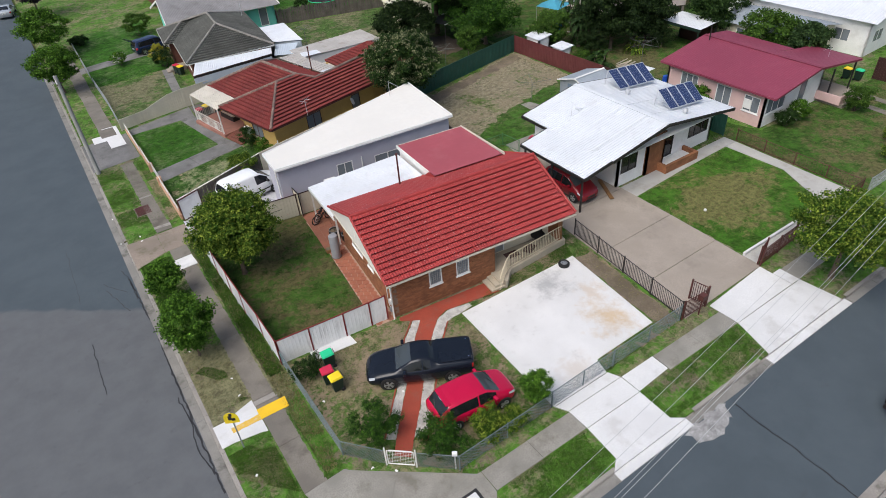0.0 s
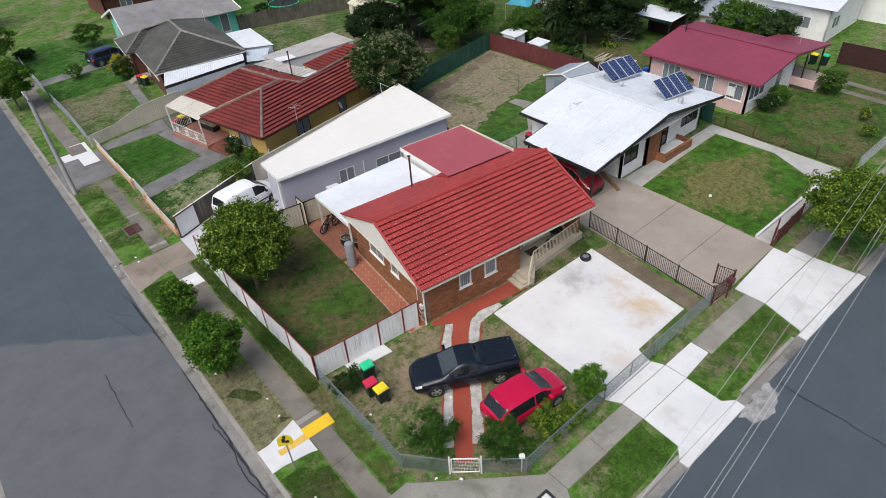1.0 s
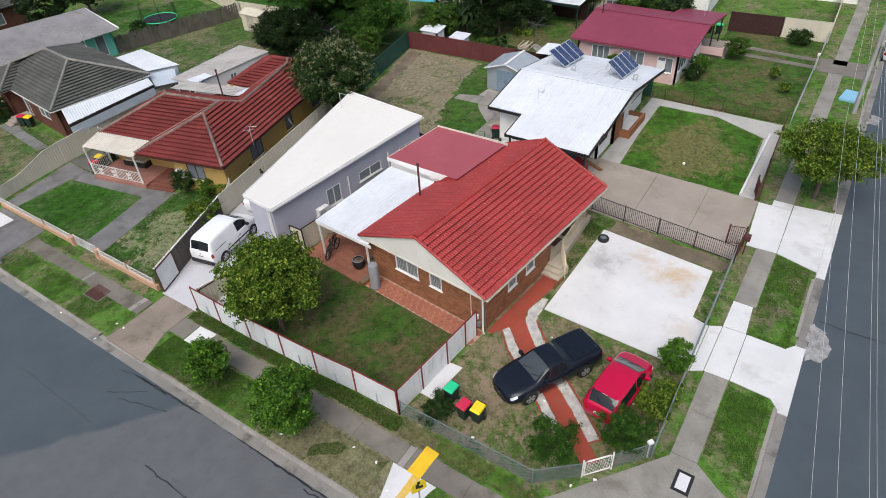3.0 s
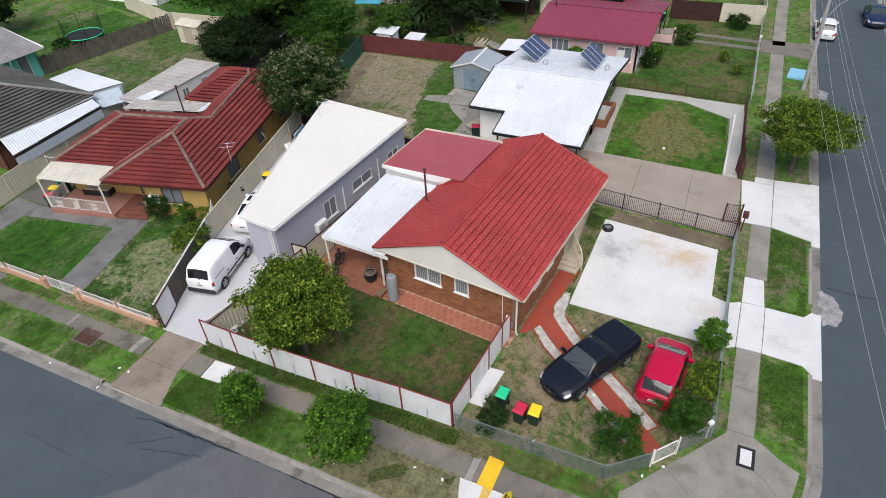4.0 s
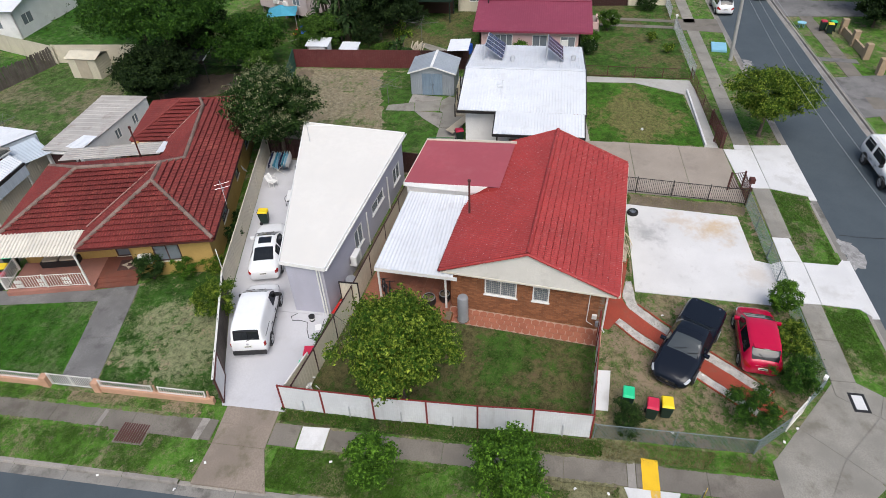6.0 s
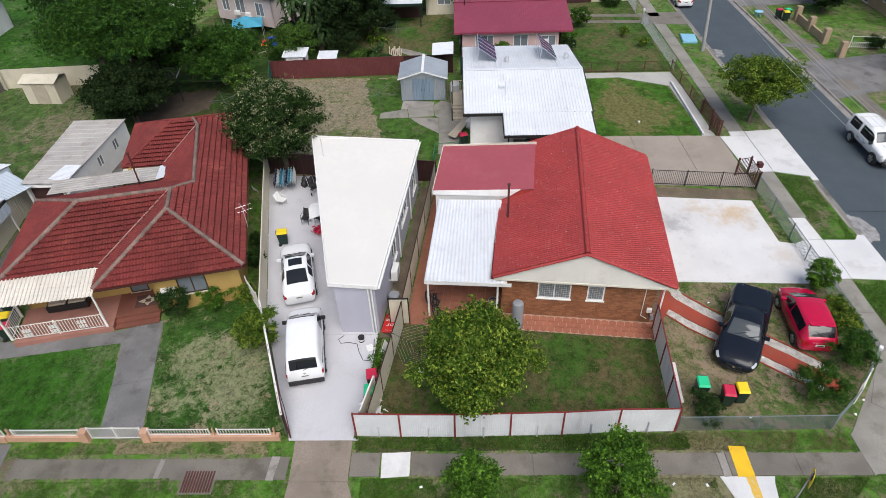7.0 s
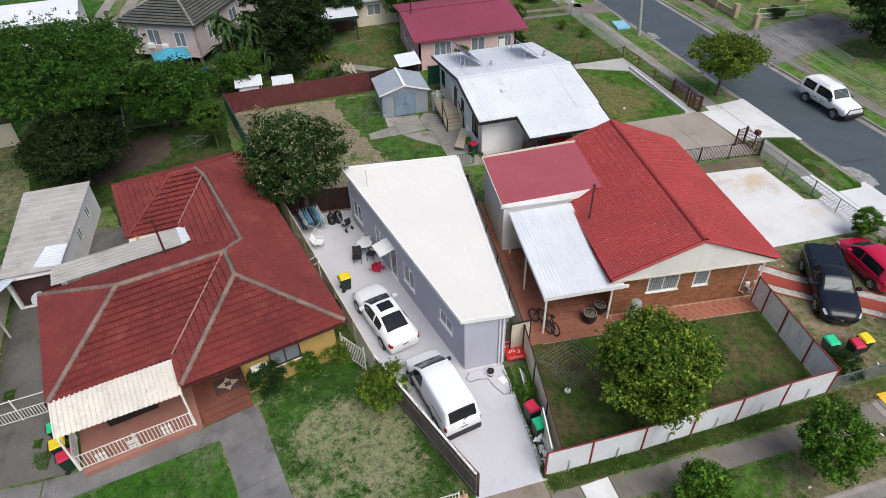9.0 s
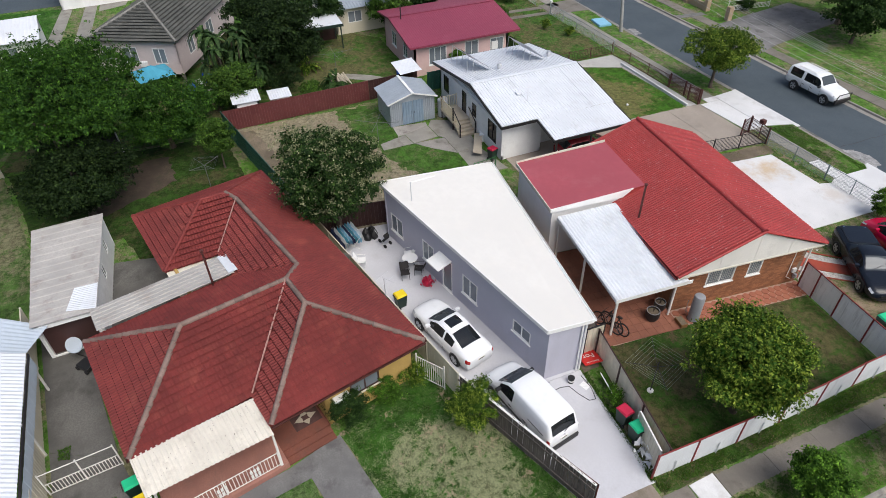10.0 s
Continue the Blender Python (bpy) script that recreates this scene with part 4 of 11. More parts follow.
PEB1 = [(6.0, 17.53), (6.38, 17.32), (7.16, 18.26), (8.21, 19.47), (10.25, 21.92), (11.1, 22.78), (10.85, 23.02), (9.86, 22.12), (7.91, 19.7), (6.81, 18.46)]
PEB2 = [(7.01, 16.84), (7.38, 16.51), (7.75, 16.91), (8.6, 17.9), (9.4, 18.87), (11.12, 20.86), (12.18, 21.88), (13.9, 22.0), (13.9, 22.28), (12.7, 22.52), (11.92, 22.31), (10.75, 21.2), (8.99, 19.14), (8.2, 18.17)]
pebbles("pebble_strip", PEB1, 1)
pebbles("pebble_strip", PEB2, 2)
for outline in (PEB1, PEB2):
    bed("pebble_bed", "pale gritty bed under white pebbles", outline, pebble_m, z=0.02, amp=0.05, seed=18)

# small works in the ground
def flat_thing(name, label, category, pts, z, mat_used, deep=0.06):
    return tagged(part(name, B().prism(pts, z - deep, z), mat_used, bevel=0.006), label, category)


flat_thing("bin_pad", "pale concrete slab under the wheelie bins", "slab", [(5.5, 23.62), (7.72, 23.4), (7.68, 24.12), (5.52, 24.28)], 0.05, new_concrete)
ramp = thing("kerb_ramp", "white kerb ramp with yellow warning strip", "ramp", kind="structure")
part("slab", B().prism([(0.08, 22.75), (0.62, 22.75), (2.06, 23.2), (2.06, 21.1), (1.8, 21.2), (0.6, 21.4), (0.08, 21.4)], -0.12, 0.028), new_concrete, ramp)
part("strip", B().prism([(2.04, 22.5), (2.04, 21.85), (3.36, 21.82), (3.4, 22.46)], 0.0, 0.042), yellow_paint, ramp, "yellow painted strip")
part("strip", B().prism(ragged([(0.75, 22.22), (0.75, 21.9), (2.03, 21.86), (2.03, 22.2)], 0.2, 0.02, 3), 0.0, 0.034), worn_yellow, ramp, "worn yellow painted strip")
drain = thing("drain_grate", "rusty slatted drain grate in the verge", "drain", kind="structure")
part("frame", B().prism([(1.35, 44.35), (1.35, 43.0), (2.4, 43.0), (2.4, 44.35)], -0.05, 0.02), old_concrete, drain)
for i in range(11):
    part("bar", B().box(1.42, 43.08 + i * 0.112, 0.0, 2.33, 43.15 + i * 0.112, 0.045), rust_steel, drain)
pit = thing("service_pit", "concrete service pit with a pale lid", "pit", kind="structure")
part("frame", B().prism([(7.75, 13.42), (7.75, 12.75), (6.75, 12.75), (6.75, 13.42)], -0.05, 0.042), black_sheet, pit)
part("lid", B().prism([(7.62, 13.3), (7.62, 12.87), (6.88, 12.87), (6.88, 13.3)], 0.0, 0.056), new_concrete, pit, "pale concrete lid", bevel=0.01)


def crack(pts, width, seed, z=-0.128):
    rng, bm = random.Random(seed), B()
    line = []
    for a, b in zip(pts, pts[1:]):
        n = max(2, int(math.dist(a, b) / 0.25))
        line += [(a[0] + (b[0] - a[0]) * i / n + rng.uniform(-0.05, 0.05), a[1] + (b[1] - a[1]) * i / n + rng.uniform(-0.05, 0.05)) for i in range(n)]
    line.append(pts[-1])
    rows = []
    for i, p in enumerate(line):
        q0, q1 = line[max(i - 1, 0)], line[min(i + 1, len(line) - 1)]
        d = Vector((q1[0] - q0[0], q1[1] - q0[1])).normalized()
        w = width * rng.uniform(0.4, 1.0)
        rows.append([(p[0] + d.y * w, p[1] - d.x * w, z), (p[0] - d.y * w, p[1] + d.x * w, z)])
    tagged(part("tar_seam", bm.grid([[r[1] for r in rows], [r[0] for r in rows]]), tar), "dark tar sealed crack in the asphalt", "crack", kind="structure")


crack([(-0.62, 36.6), (-0.42, 31), (-0.52, 26.8), (-0.55, 23.3), (-0.5, 19.4)], 0.06, 1)
crack([(-0.75, 25.6), (-0.62, 24.0), (-0.8, 22.2), (-0.6, 20.5)], 0.035, 2)
crack([(-3.42, 32.1), (-3.5, 30.4), (-3.5, 28.0)], 0.03, 3)
crack([(-0.8, 37.8), (-0.6, 36.4), (-0.65, 34.4)], 0.03, 4)
crack([(-1.97, 36.3), (-1.6, 35.0), (-1.2, 33.6)], 0.03, 5)
crack([(-2.0, 37.1), (-1.5, 36.2), (-0.95, 35.4)], 0.025, 6)
crack([(19.28, 10.1), (19.23, 8.4), (19.2, 6.0), (19.1, 4.4)], 0.04, 7)
crack([(-3.3, 42.0), (-3.4, 36.0)], 0.015, 8)
dust_m = surface("concrete_dust", (0.30, 0.295, 0.29), 0.95, 0.3, 2.5, 14, dirt=(0.12, 0.12, 0.12), dirt_amount=0.8, dirt_scale=2.2, bump=0.1, seed=111)
tagged(part("concrete_spill", B().prism(ragged([(16.3, 10.32), (18.9, 10.32), (18.6, 9.7), (17.6, 9.3), (16.5, 9.6)], 0.2, 0.12, 4), -0.14, -0.124), dust_m), "pale concrete dust spilt on the asphalt", "stain", kind="structure")
tagged(part("concrete_spill", B().prism(ragged([(42.2, 10.3), (44.0, 10.2), (43.5, 9.6), (42.4, 9.5)], 0.2, 0.15, 5), -0.14, -0.124), dust_m), "pale scuffed patch on the asphalt", "stain", kind="structure")

paving("street_far", "far grey street beyond the back gardens", [[(76.5, 40.0), (82.5, 40.0), (82.5, 110.0), (76.5, 110.0)]], asphalt, 0.02)
paving("driveway_far", "far concrete driveway with grassy wheel tracks", [[(62.0, 63.2), (76.5, 62.0), (76.5, 60.9), (62.0, 61.9)], [(62.0, 60.6), (76.5, 59.6), (76.5, 58.4), (62.0, 59.2)], [(72.5, 58.3), (76.5, 58.2), (76.5, 55.0), (73.5, 55.6)]], tan_path, 0.025)

# ---- roofs, walls, windows: shared makers ----
def tile_mesh(name, mat_used, w=0.30, l=0.36, h=0.022, lip=0.085, gap=0.04):
    """One roof tile with two rolls: x across, y up the slope, the front lip at y = 0."""
    bm = B()
    prof = [(0.0, 0.0), (0.22, h), (0.45, 0.004), (0.55, 0.004), (0.78, h), (1.0, 0.0)]
    step = l / 1.14
    rows = [[((x - 0.5) * w, y, z * k + d) for x, z in prof] for y, k, d in ((0.1, 0, 0.0), (0.01, 1, lip - 0.022), (0.0, 1, lip), (step - gap - 0.005, 1, 0.035), (step - gap, 0.3, -0.004), (l, 0, -0.004))]
    bm.grid(rows)
    return mesh_of(bm, name, mat_used), bm


def tiled_slope(parent, pts, mat_used, near, limit, w=0.30, course=0.315, base_mat=None, shift=0.0, gap=0.05, lip=0.1, roll=0.022):
    """Tiles over a flat polygon (parent's axes, first edge along the eave). The nearest become pieces, the others one joined part."""
    a, b = Vector(pts[0]), Vector(pts[1])
    ux = (b - a).normalized()
    n = None
    for p in pts[2:]:
        c = ux.cross(Vector(p) - a)
        if c.length > 0.1:
            n = c.normalized()
            break
    if n.z < 0:
        n = -n
    uy = n.cross(ux)
    if sum((Vector(p) - a).dot(uy) for p in pts) < 0:
        a, b, ux, uy = b, a, -ux, -uy
    flat = [((Vector(p) - a).dot(ux), (Vector(p) - a).dot(uy)) for p in pts]
    part("sarking", B().slab(pts, 0.03), base_mat or mat_used, parent)
    top = max(p[1] for p in flat)
    course = top / round(top / course)
    me, proto = tile_mesh("roof_tile", mat_used, w, course * 1.14, h=roll, lip=lip, gap=gap)
    x0, x1 = min(p[0] for p in flat), max(p[0] for p in flat)
    spots = []
    for r in range(int(top / course) + 1):
        y = r * course - 0.03
        cols = int((x1 - x0) / w) + 2
        for k in range(cols):
            x = x0 + (k + 0.5) * w + (shift if r % 2 else 0)
            if inside(x, max(y + course * 0.5, 0.02), flat):
                m = Matrix((ux, uy, n)).transposed().to_4x4()
                m.translation = a + ux * x + uy * y + n * 0.012
                spots.append(m)
    spots.sort(key=lambda m: (m.translation - Vector(near)).length)
    for m in spots[:limit]:
        piece("roof_tile", me, parent, m @ pose(0, 0, 0, 0, 0, random.uniform(-0.4, 0.4)))
    if spots[limit:]:
        rest = B()
        for m in spots[limit:]:
            rest.add(proto.v, proto.f, m)
        part("roof_tiles", rest, mat_used, parent, kind="stuff")


def ridge(parent, p, q, mat_used, r=0.11, step=0.36, name="ridge_tile"):
    """Half-round cap tiles laid end to end along a ridge or hip."""
    p, q = Vector(p), Vector(q)
    n = max(1, round((q - p).length / step))
    d = (q - p).normalized()
    side = d.cross(Vector((0, 0, 1))).normalized()
    up = side.cross(d)
    bm = B()
    l = (q - p).length / n
    ang = [radians(a) for a in (-25, 20, 60, 90, 120, 160, 205)]
    bm.grid([[(math.cos(a) * r * k, y, math.sin(a) * r * k) for a in ang] for y, k in ((0, 1.06), (0.05, 1.06), (0.051, 0.94), (l + 0.04, 0.94))])
    me = mesh_of(bm, name, mat_used, 50)
    for i in range(n):
        m = Matrix((side, d, up)).transposed().to_4x4()
        m.translation = p + d * l * i + Vector((0, 0, 0.02))
        piece(name, me, parent, m)


def wall_bm(bm, length, height, thick, openings, m, z0=0.0):
    """A wall from x = 0 to length, y = 0 (outside) to thick, with openings (x0, x1, z0, z1) cut right through."""
    xs = sorted({0.0, length, *[v for o in openings for v in o[:2]]})
    for xa, xb in zip(xs, xs[1:]):
        mid = (xa + xb) / 2
        zs = [z0]
        for o in sorted((o for o in openings if o[0] < mid < o[1]), key=lambda o: o[2]):
            zs += [o[2], o[3]]
        zs.append(height)
        for za, zb in zip(zs[::2], zs[1::2]):
            if zb - za > 0.001:
                bm.box(xa, 0, za, xb, thick, zb, m)


def window(parent, m, x0, x1, z0, z1, frame_mat, panes=2, sill_mat=None, blind=0.0, bars=False, depth=0.025, name="window", glazed=None):
    """A framed window set in an opening: frame, panes, sill, and a blind inside."""
    win = new(name)
    win.parent = parent
    win.matrix_basis = m
    f = 0.065
    fr = B().box(x0, depth - 0.03, z0, x1, depth + 0.04, z0 + f).box(x0, depth - 0.03, z1 - f, x1, depth + 0.04, z1)
    fr.box(x0, depth - 0.03, z0 + f, x0 + f, depth + 0.04, z1 - f).box(x1 - f, depth - 0.03, z0 + f, x1, depth + 0.04, z1 - f)
    for i in range(1, panes):
        xm = x0 + (x1 - x0) * i / panes
        fr.box(xm - f * 0.5, depth - 0.02, z0 + f, xm + f * 0.5, depth + 0.03, z1 - f)
    part("window_frame", fr, frame_mat, win, bevel=0.004)
    for i in range(panes):
        xa, xb = x0 + (x1 - x0) * i / panes + f * 0.5, x0 + (x1 - x0) * (i + 1) / panes - f * 0.5
        ob = part("pane", B().box(xa, depth + 0.004, z0 + f * 0.5, xb, depth + 0.012, z1 - f * 0.5), glazed or window_glass, win)
        ob.visible_shadow = False
    if sill_mat:
        part("window_sill", B().box(x0 - 0.05, -0.06, z0 - 0.06, x1 + 0.05, depth, z0), sill_mat, win, bevel=0.006)
    if bars:
        g = B()
        n = int((x1 - x0) / 0.11)
        for i in range(1, n):
            g.box(x0 + (x1 - x0) * i / n - 0.006, 0.0, z0 + 0.03, x0 + (x1 - x0) * i / n + 0.006, 0.015, z1 - 0.03)
        for i in range(1, 8):
            g.box(x0 + 0.03, -0.004, z0 + (z1 - z0) * i / 8 - 0.006, x1 - 0.03, 0.0, z0 + (z1 - z0) * i / 8 + 0.006)
        part("security_grille", g, dull_frame, win)
    if blind:
        part("blind", B().box(x0 + f, depth + 0.09, z1 - (z1 - z0) * blind, x1 - f, depth + 0.10, z1 - f), curtain_m, win)
    return win


def rail_fence(parent, a, b, height, mat_used, gap=0.12, z=0.0, bar=0.011, rails=(0.08, 0.96), post_step=2.2, post_r=0.025, name="picket"):
    """Upright bars between two rails, with posts; each bar and post is a part."""
    a, b = Vector((*a, z)), Vector((*b, z))
    length = (b - a).length
    d = (b - a).normalized()
    rot = math.degrees(math.atan2(d.y, d.x))
    up = Vector((0, 0, height))
    for k in rails:
        part("rail", B().beam(a + up * k, b + up * k, 0.03, 0.03), mat_used, parent)
    n = max(1, round(length / post_step))
    me = mesh_of(B().box(-post_r, -post_r, 0, post_r, post_r, height + 0.04), "post", mat_used)
    for i in range(n + 1):
        piece("post", me, parent, pose(*(a + d * length * i / n), 0, 0, rot))
    me = mesh_of(B().box(-bar, -bar, height * rails[0], bar, bar, height * rails[1]), name, mat_used)
    m = int(length / gap)
    for i in range(1, m):
        piece(name, me, parent, pose(*(a + d * length * i / m), 0, 0, rot))


def sheet_fence(name, label, pts, heights, mat_used, post_mat, pitch=0.2, depth=0.03, post=0.035, rail_mat=None, cap=True, mats=None):
    """Sheet metal panels between posts at the given points; every panel, post and rail is a part."""
    ob = thing(name, label, "fence")
    for i, (p, q) in enumerate(zip(pts, pts[1:])):
        a, b = Vector((*p, 0.03)), Vector((*q, 0.03))
        ha, hb = heights[i], heights[i + 1]
        use = mats[i] if mats else mat_used
        bm = B().ribbed(a, b, b + Vector((0, 0, hb - 0.05)), a + Vector((0, 0, ha - 0.05)), pitch, depth, square=True)
        part("panel", bm, use, ob)
        if cap:
            part("rail", B().beam(a + Vector((0, 0, ha - 0.05)), b + Vector((0, 0, hb - 0.05)), 0.05, 0.045), rail_mat or post_mat, ob)
    for p, h in zip(pts, heights):
        part("post", B().box(p[0] - post, p[1] - post, -0.1, p[0] + post, p[1] + post, h + 0.02), post_mat, ob)
    return ob


def between(a, b, step):
    n = max(1, round(math.dist(a, b) / step))
    return [(a[0] + (b[0] - a[0]) * i / n, a[1] + (b[1] - a[1]) * i / n) for i in range(n + 1)]


# ---- the red-roofed brick house ----
HL, HD, HE, HR = 11.42, 8.37, 2.735, 4.44
house = thing("brick_house", "orange-brown brick house with a bright red tiled gable roof", "house", (9.82, 23.31, 0), -6.2)
W0, W1, S0, N0 = 0.38, 11.25, 0.50, 7.95
shell = B()
PORCH_U = 6.5
R90 = pose(W0, N0, 0, 0, 0, -90)
part("wall_core_west", (lambda b: (wall_bm(b, N0 - S0, 2.62, 0.2, [(1.72, 3.3, 1.22, 2.22), (4.07, 4.87, 1.25, 2.2)], R90 @ pose(0, 0.02, 0)), b)[1])(B()), mortar, house, weld=True)
part("wall_core_south", (lambda b: (wall_bm(b, PORCH_U - W0, 2.62, 0.2, [(2.1, 2.85, 1.15, 2.15), (3.72, 4.5, 1.13, 2.13)], pose(W0, S0 + 0.02, 0)), b)[1])(B()), mortar, house, weld=True)
part("wall_porch_side", B().box(PORCH_U - 0.22, S0 + 0.22, 0, PORCH_U, 1.8, 2.62), cream_render, house)
part("wall_porch_back", (lambda b: (wall_bm(b, W1 - PORCH_U, 2.62, 0.2, [(0.45, 1.35, 0.5, 2.5), (2.3, 3.7, 1.55, 2.3)], pose(PORCH_U, 1.8, 0)), b)[1])(B()), cream_render, house, weld=True)
part("wall_east", B().box(W1 - 0.2, 2.0, 0, W1, N0, 2.62), brick_m, house)
part("wall_porch_end", B().box(W1 - 0.25, 0.9, 0, W1, 1.8, 2.62), brick_m, house)
part("wall_north", B().box(W0 + 0.2, N0 - 0.2, 0, W1 - 0.2, N0, 2.62), brick_m, house)
part("interior_floor", B().box(W0 + 0.25, 2.35, 0.02, W1 - 0.25, N0 - 0.25, 0.4), dark_room, house)

window(house, R90, 1.72, 3.3, 1.22, 2.22, white_paint, 2, white_paint, 0.9, True)
window(house, R90, 4.07, 4.87, 1.25, 2.2, white_paint, 1, white_paint, 0.7, True)
window(house, pose(W0, S0, 0), 2.1, 2.85, 1.15, 2.15, white_paint, 1, white_paint, 0.8, True)
window(house, pose(W0, S0, 0), 3.72, 4.5, 1.13, 2.13, white_paint, 1, white_paint, 0.8, True)
window(house, pose(PORCH_U, 1.8, 0), 2.3, 3.7, 1.55, 2.3, cream_trim, 2, None, 0.6)
door = new("door")
door.parent = house
part("frame", B().box(PORCH_U + 0.4, 1.76, 0.5, PORCH_U + 0.47, 1.84, 2.52).box(PORCH_U + 1.33, 1.76, 0.5, PORCH_U + 1.4, 1.84, 2.52).box(PORCH_U + 0.4, 1.76, 2.45, PORCH_U + 1.4, 1.84, 2.52), white_paint, door)
part("screen", B().box(PORCH_U + 0.47, 1.79, 0.52, PORCH_U + 1.33, 1.82, 2.45), security_mesh, door, "grey mesh screen door")
part("door_handle", B().box(PORCH_U + 1.24, 1.74, 1.4, PORCH_U + 1.29, 1.79, 1.55), chrome, door)

# roof
OV = 0.05
part("soffit", B().box(0.02, 0.02, 2.60, HL - 0.02, HD - 0.02, 2.63), cream_trim, house)
eye_side = (0.0, 0.0, 4.0)
tiled_slope(house, [(-OV, 0, HE), (HL + OV, 0, HE), (HL + OV, HD / 2, HR), (-OV, HD / 2, HR)], red_tile, eye_side, 300, gap=0.045, lip=0.11)
tiled_slope(house, [(HL + OV, HD, HE), (-OV, HD, HE), (-OV, HD / 2, HR), (HL + OV, HD / 2, HR)], red_tile, (0, 8, 3), 300, gap=0.006, lip=0.06)
ridge(house, (-OV, HD / 2, HR + 0.03), (HL + OV, HD / 2, HR + 0.03), red_tile, 0.13, 0.4)
for y0, y1 in ((0, HD / 2), (HD, HD / 2)):
    for x in (-OV - 0.02, HL + OV + 0.02):
        ridge(house, (x, y0, HE + 0.03), (x, y1, HR + 0.03), red_tile, 0.075, 0.36, "barge_tile")
for x in (0.0, HL - 0.03):
    g = B()
    g.add([(x, 0.12, 2.64), (x, HD - 0.12, 2.64), (x, HD / 2, HR - 0.06), (x + 0.03, 0.12, 2.64), (x + 0.03, HD - 0.12, 2.64), (x + 0.03, HD / 2, HR - 0.06)], [(0, 2, 1), (3, 4, 5), (0, 1, 4, 3), (1, 2, 5, 4), (2, 0, 3, 5)])
    part("gable", g, gable_board, house, "pale painted gable boarding")
    for y in (2.2, 4.18, 6.1):
        top = HR - 0.1 - abs(y - HD / 2) * (HR - HE) / (HD / 2)
        part("cover_strip", B().box(x - 0.012, y - 0.02, 2.65, x, y + 0.02, top), gable_board, house)
    part("eave_board", B().box(x - 0.02, 0.05, 2.56, x + 0.06, HD - 0.05, 2.65), cream_trim, house)


def gutter(parent, a, b, mat_used, r=0.06):
    a, b = Vector(a), Vector(b)
    d = (b - a).normalized()
    out = d.cross(Vector((0, 0, 1))).normalized()
    prof = [(-0.02, 0.06), (-0.02, -0.05), (0.09, -0.05), (0.1, 0.05), (0.085, 0.05), (0.08, -0.035), (-0.01, -0.035)]
    bm = B().grid([[p + out * o + Vector((0, 0, z)) for o, z in prof] for p in (a, b)])
    return part("gutter", bm, mat_used, parent)


gutter(house, (-0.05, -0.01, HE - 0.05), (HL + 0.05, -0.01, HE - 0.05), cream_trim)
gutter(house, (HL + 0.05, HD + 0.01, HE - 0.05), (-0.05, HD + 0.01, HE - 0.05), red_post)
part("downpipe", B().tube([(0.1, 0.0, 2.66), (0.2, 0.35, 2.45), (0.25, 0.42, 2.3), (0.25, 0.42, 0.2), (0.2, 0.3, 0.06)], 0.045, 8), white_paint, house, smooth=True)
part("downpipe", B().tube([(0.3, 1.15, 2.6), (0.33, 1.2, 2.4), (0.33, 1.2, 0.5), (0.33, 0.9, 0.3)], 0.02, 6), white_paint, house, smooth=True)
part("vent_pipe", B().tube([(4.4, 7.9, 2.9), (4.4, 7.9, 5.0)], 0.055, 8).tube([(4.4, 7.9, 5.0), (4.4, 7.9, 5.08)], 0.09, 8), rust_steel, house, "dark red steel flue", smooth=True)
part("meter_box", B().box(0.26, 0.75, 0.75, 0.38, 0.98, 1.0), white_paint, house, bevel=0.01)
part("gas_meter", B().box(0.2, 0.62, 0.35, 0.37, 0.78, 0.6), grey_tank, house, bevel=0.02)

# flat red steel roofed addition at the back
part("addition_wall_north", B().box(6.25, 11.75, 0, 10.85, 11.95, 3.12), white_paint, house)
part("addition_wall_west", B().box(6.25, 7.9, 0, 6.42, 11.75, 3.2), white_paint, house)
part("addition_wall_east", B().box(10.7, 7.9, 0, 10.85, 11.75, 3.2), white_paint, house)
part("addition_roof", B().ribbed((6.15, 6.62, 3.62), (10.85, 6.55, 3.66), (10.98, 12.1, 3.2), (6.17, 12.08, 3.2), 20, 0.0), red_metal, house, "flat dusty red steel roof")
part("addition_fascia", B().add([(6.12, 7.9, 3.1), (6.12, 12.1, 3.0), (6.12, 12.1, 3.24), (6.12, 7.3, 3.58), (6.16, 7.9, 3.1), (6.16, 12.1, 3.0), (6.16, 12.1, 3.24), (6.16, 7.3, 3.58)], [(0, 3, 2, 1), (4, 5, 6, 7), (0, 1, 5, 4), (1, 2, 6, 5), (2, 3, 7, 6), (3, 0, 4, 7)]), white_paint, house)
part("addition_fascia", B().box(6.12, 12.08, 3.0, 11.0, 12.12, 3.22), cream_trim, house)
part("addition_fascia", B().beam((10.98, 6.5, 3.64), (11.0, 12.1, 3.2), 0.04, 0.2), cream_trim, house)
part("addition_flank", B().add([(6.14, 6.6, 3.4), (6.14, 7.95, 2.95), (6.14, 7.95, 3.48), (6.14, 6.6, 3.6)], [(0, 1, 2, 3)]), red_tile, house)

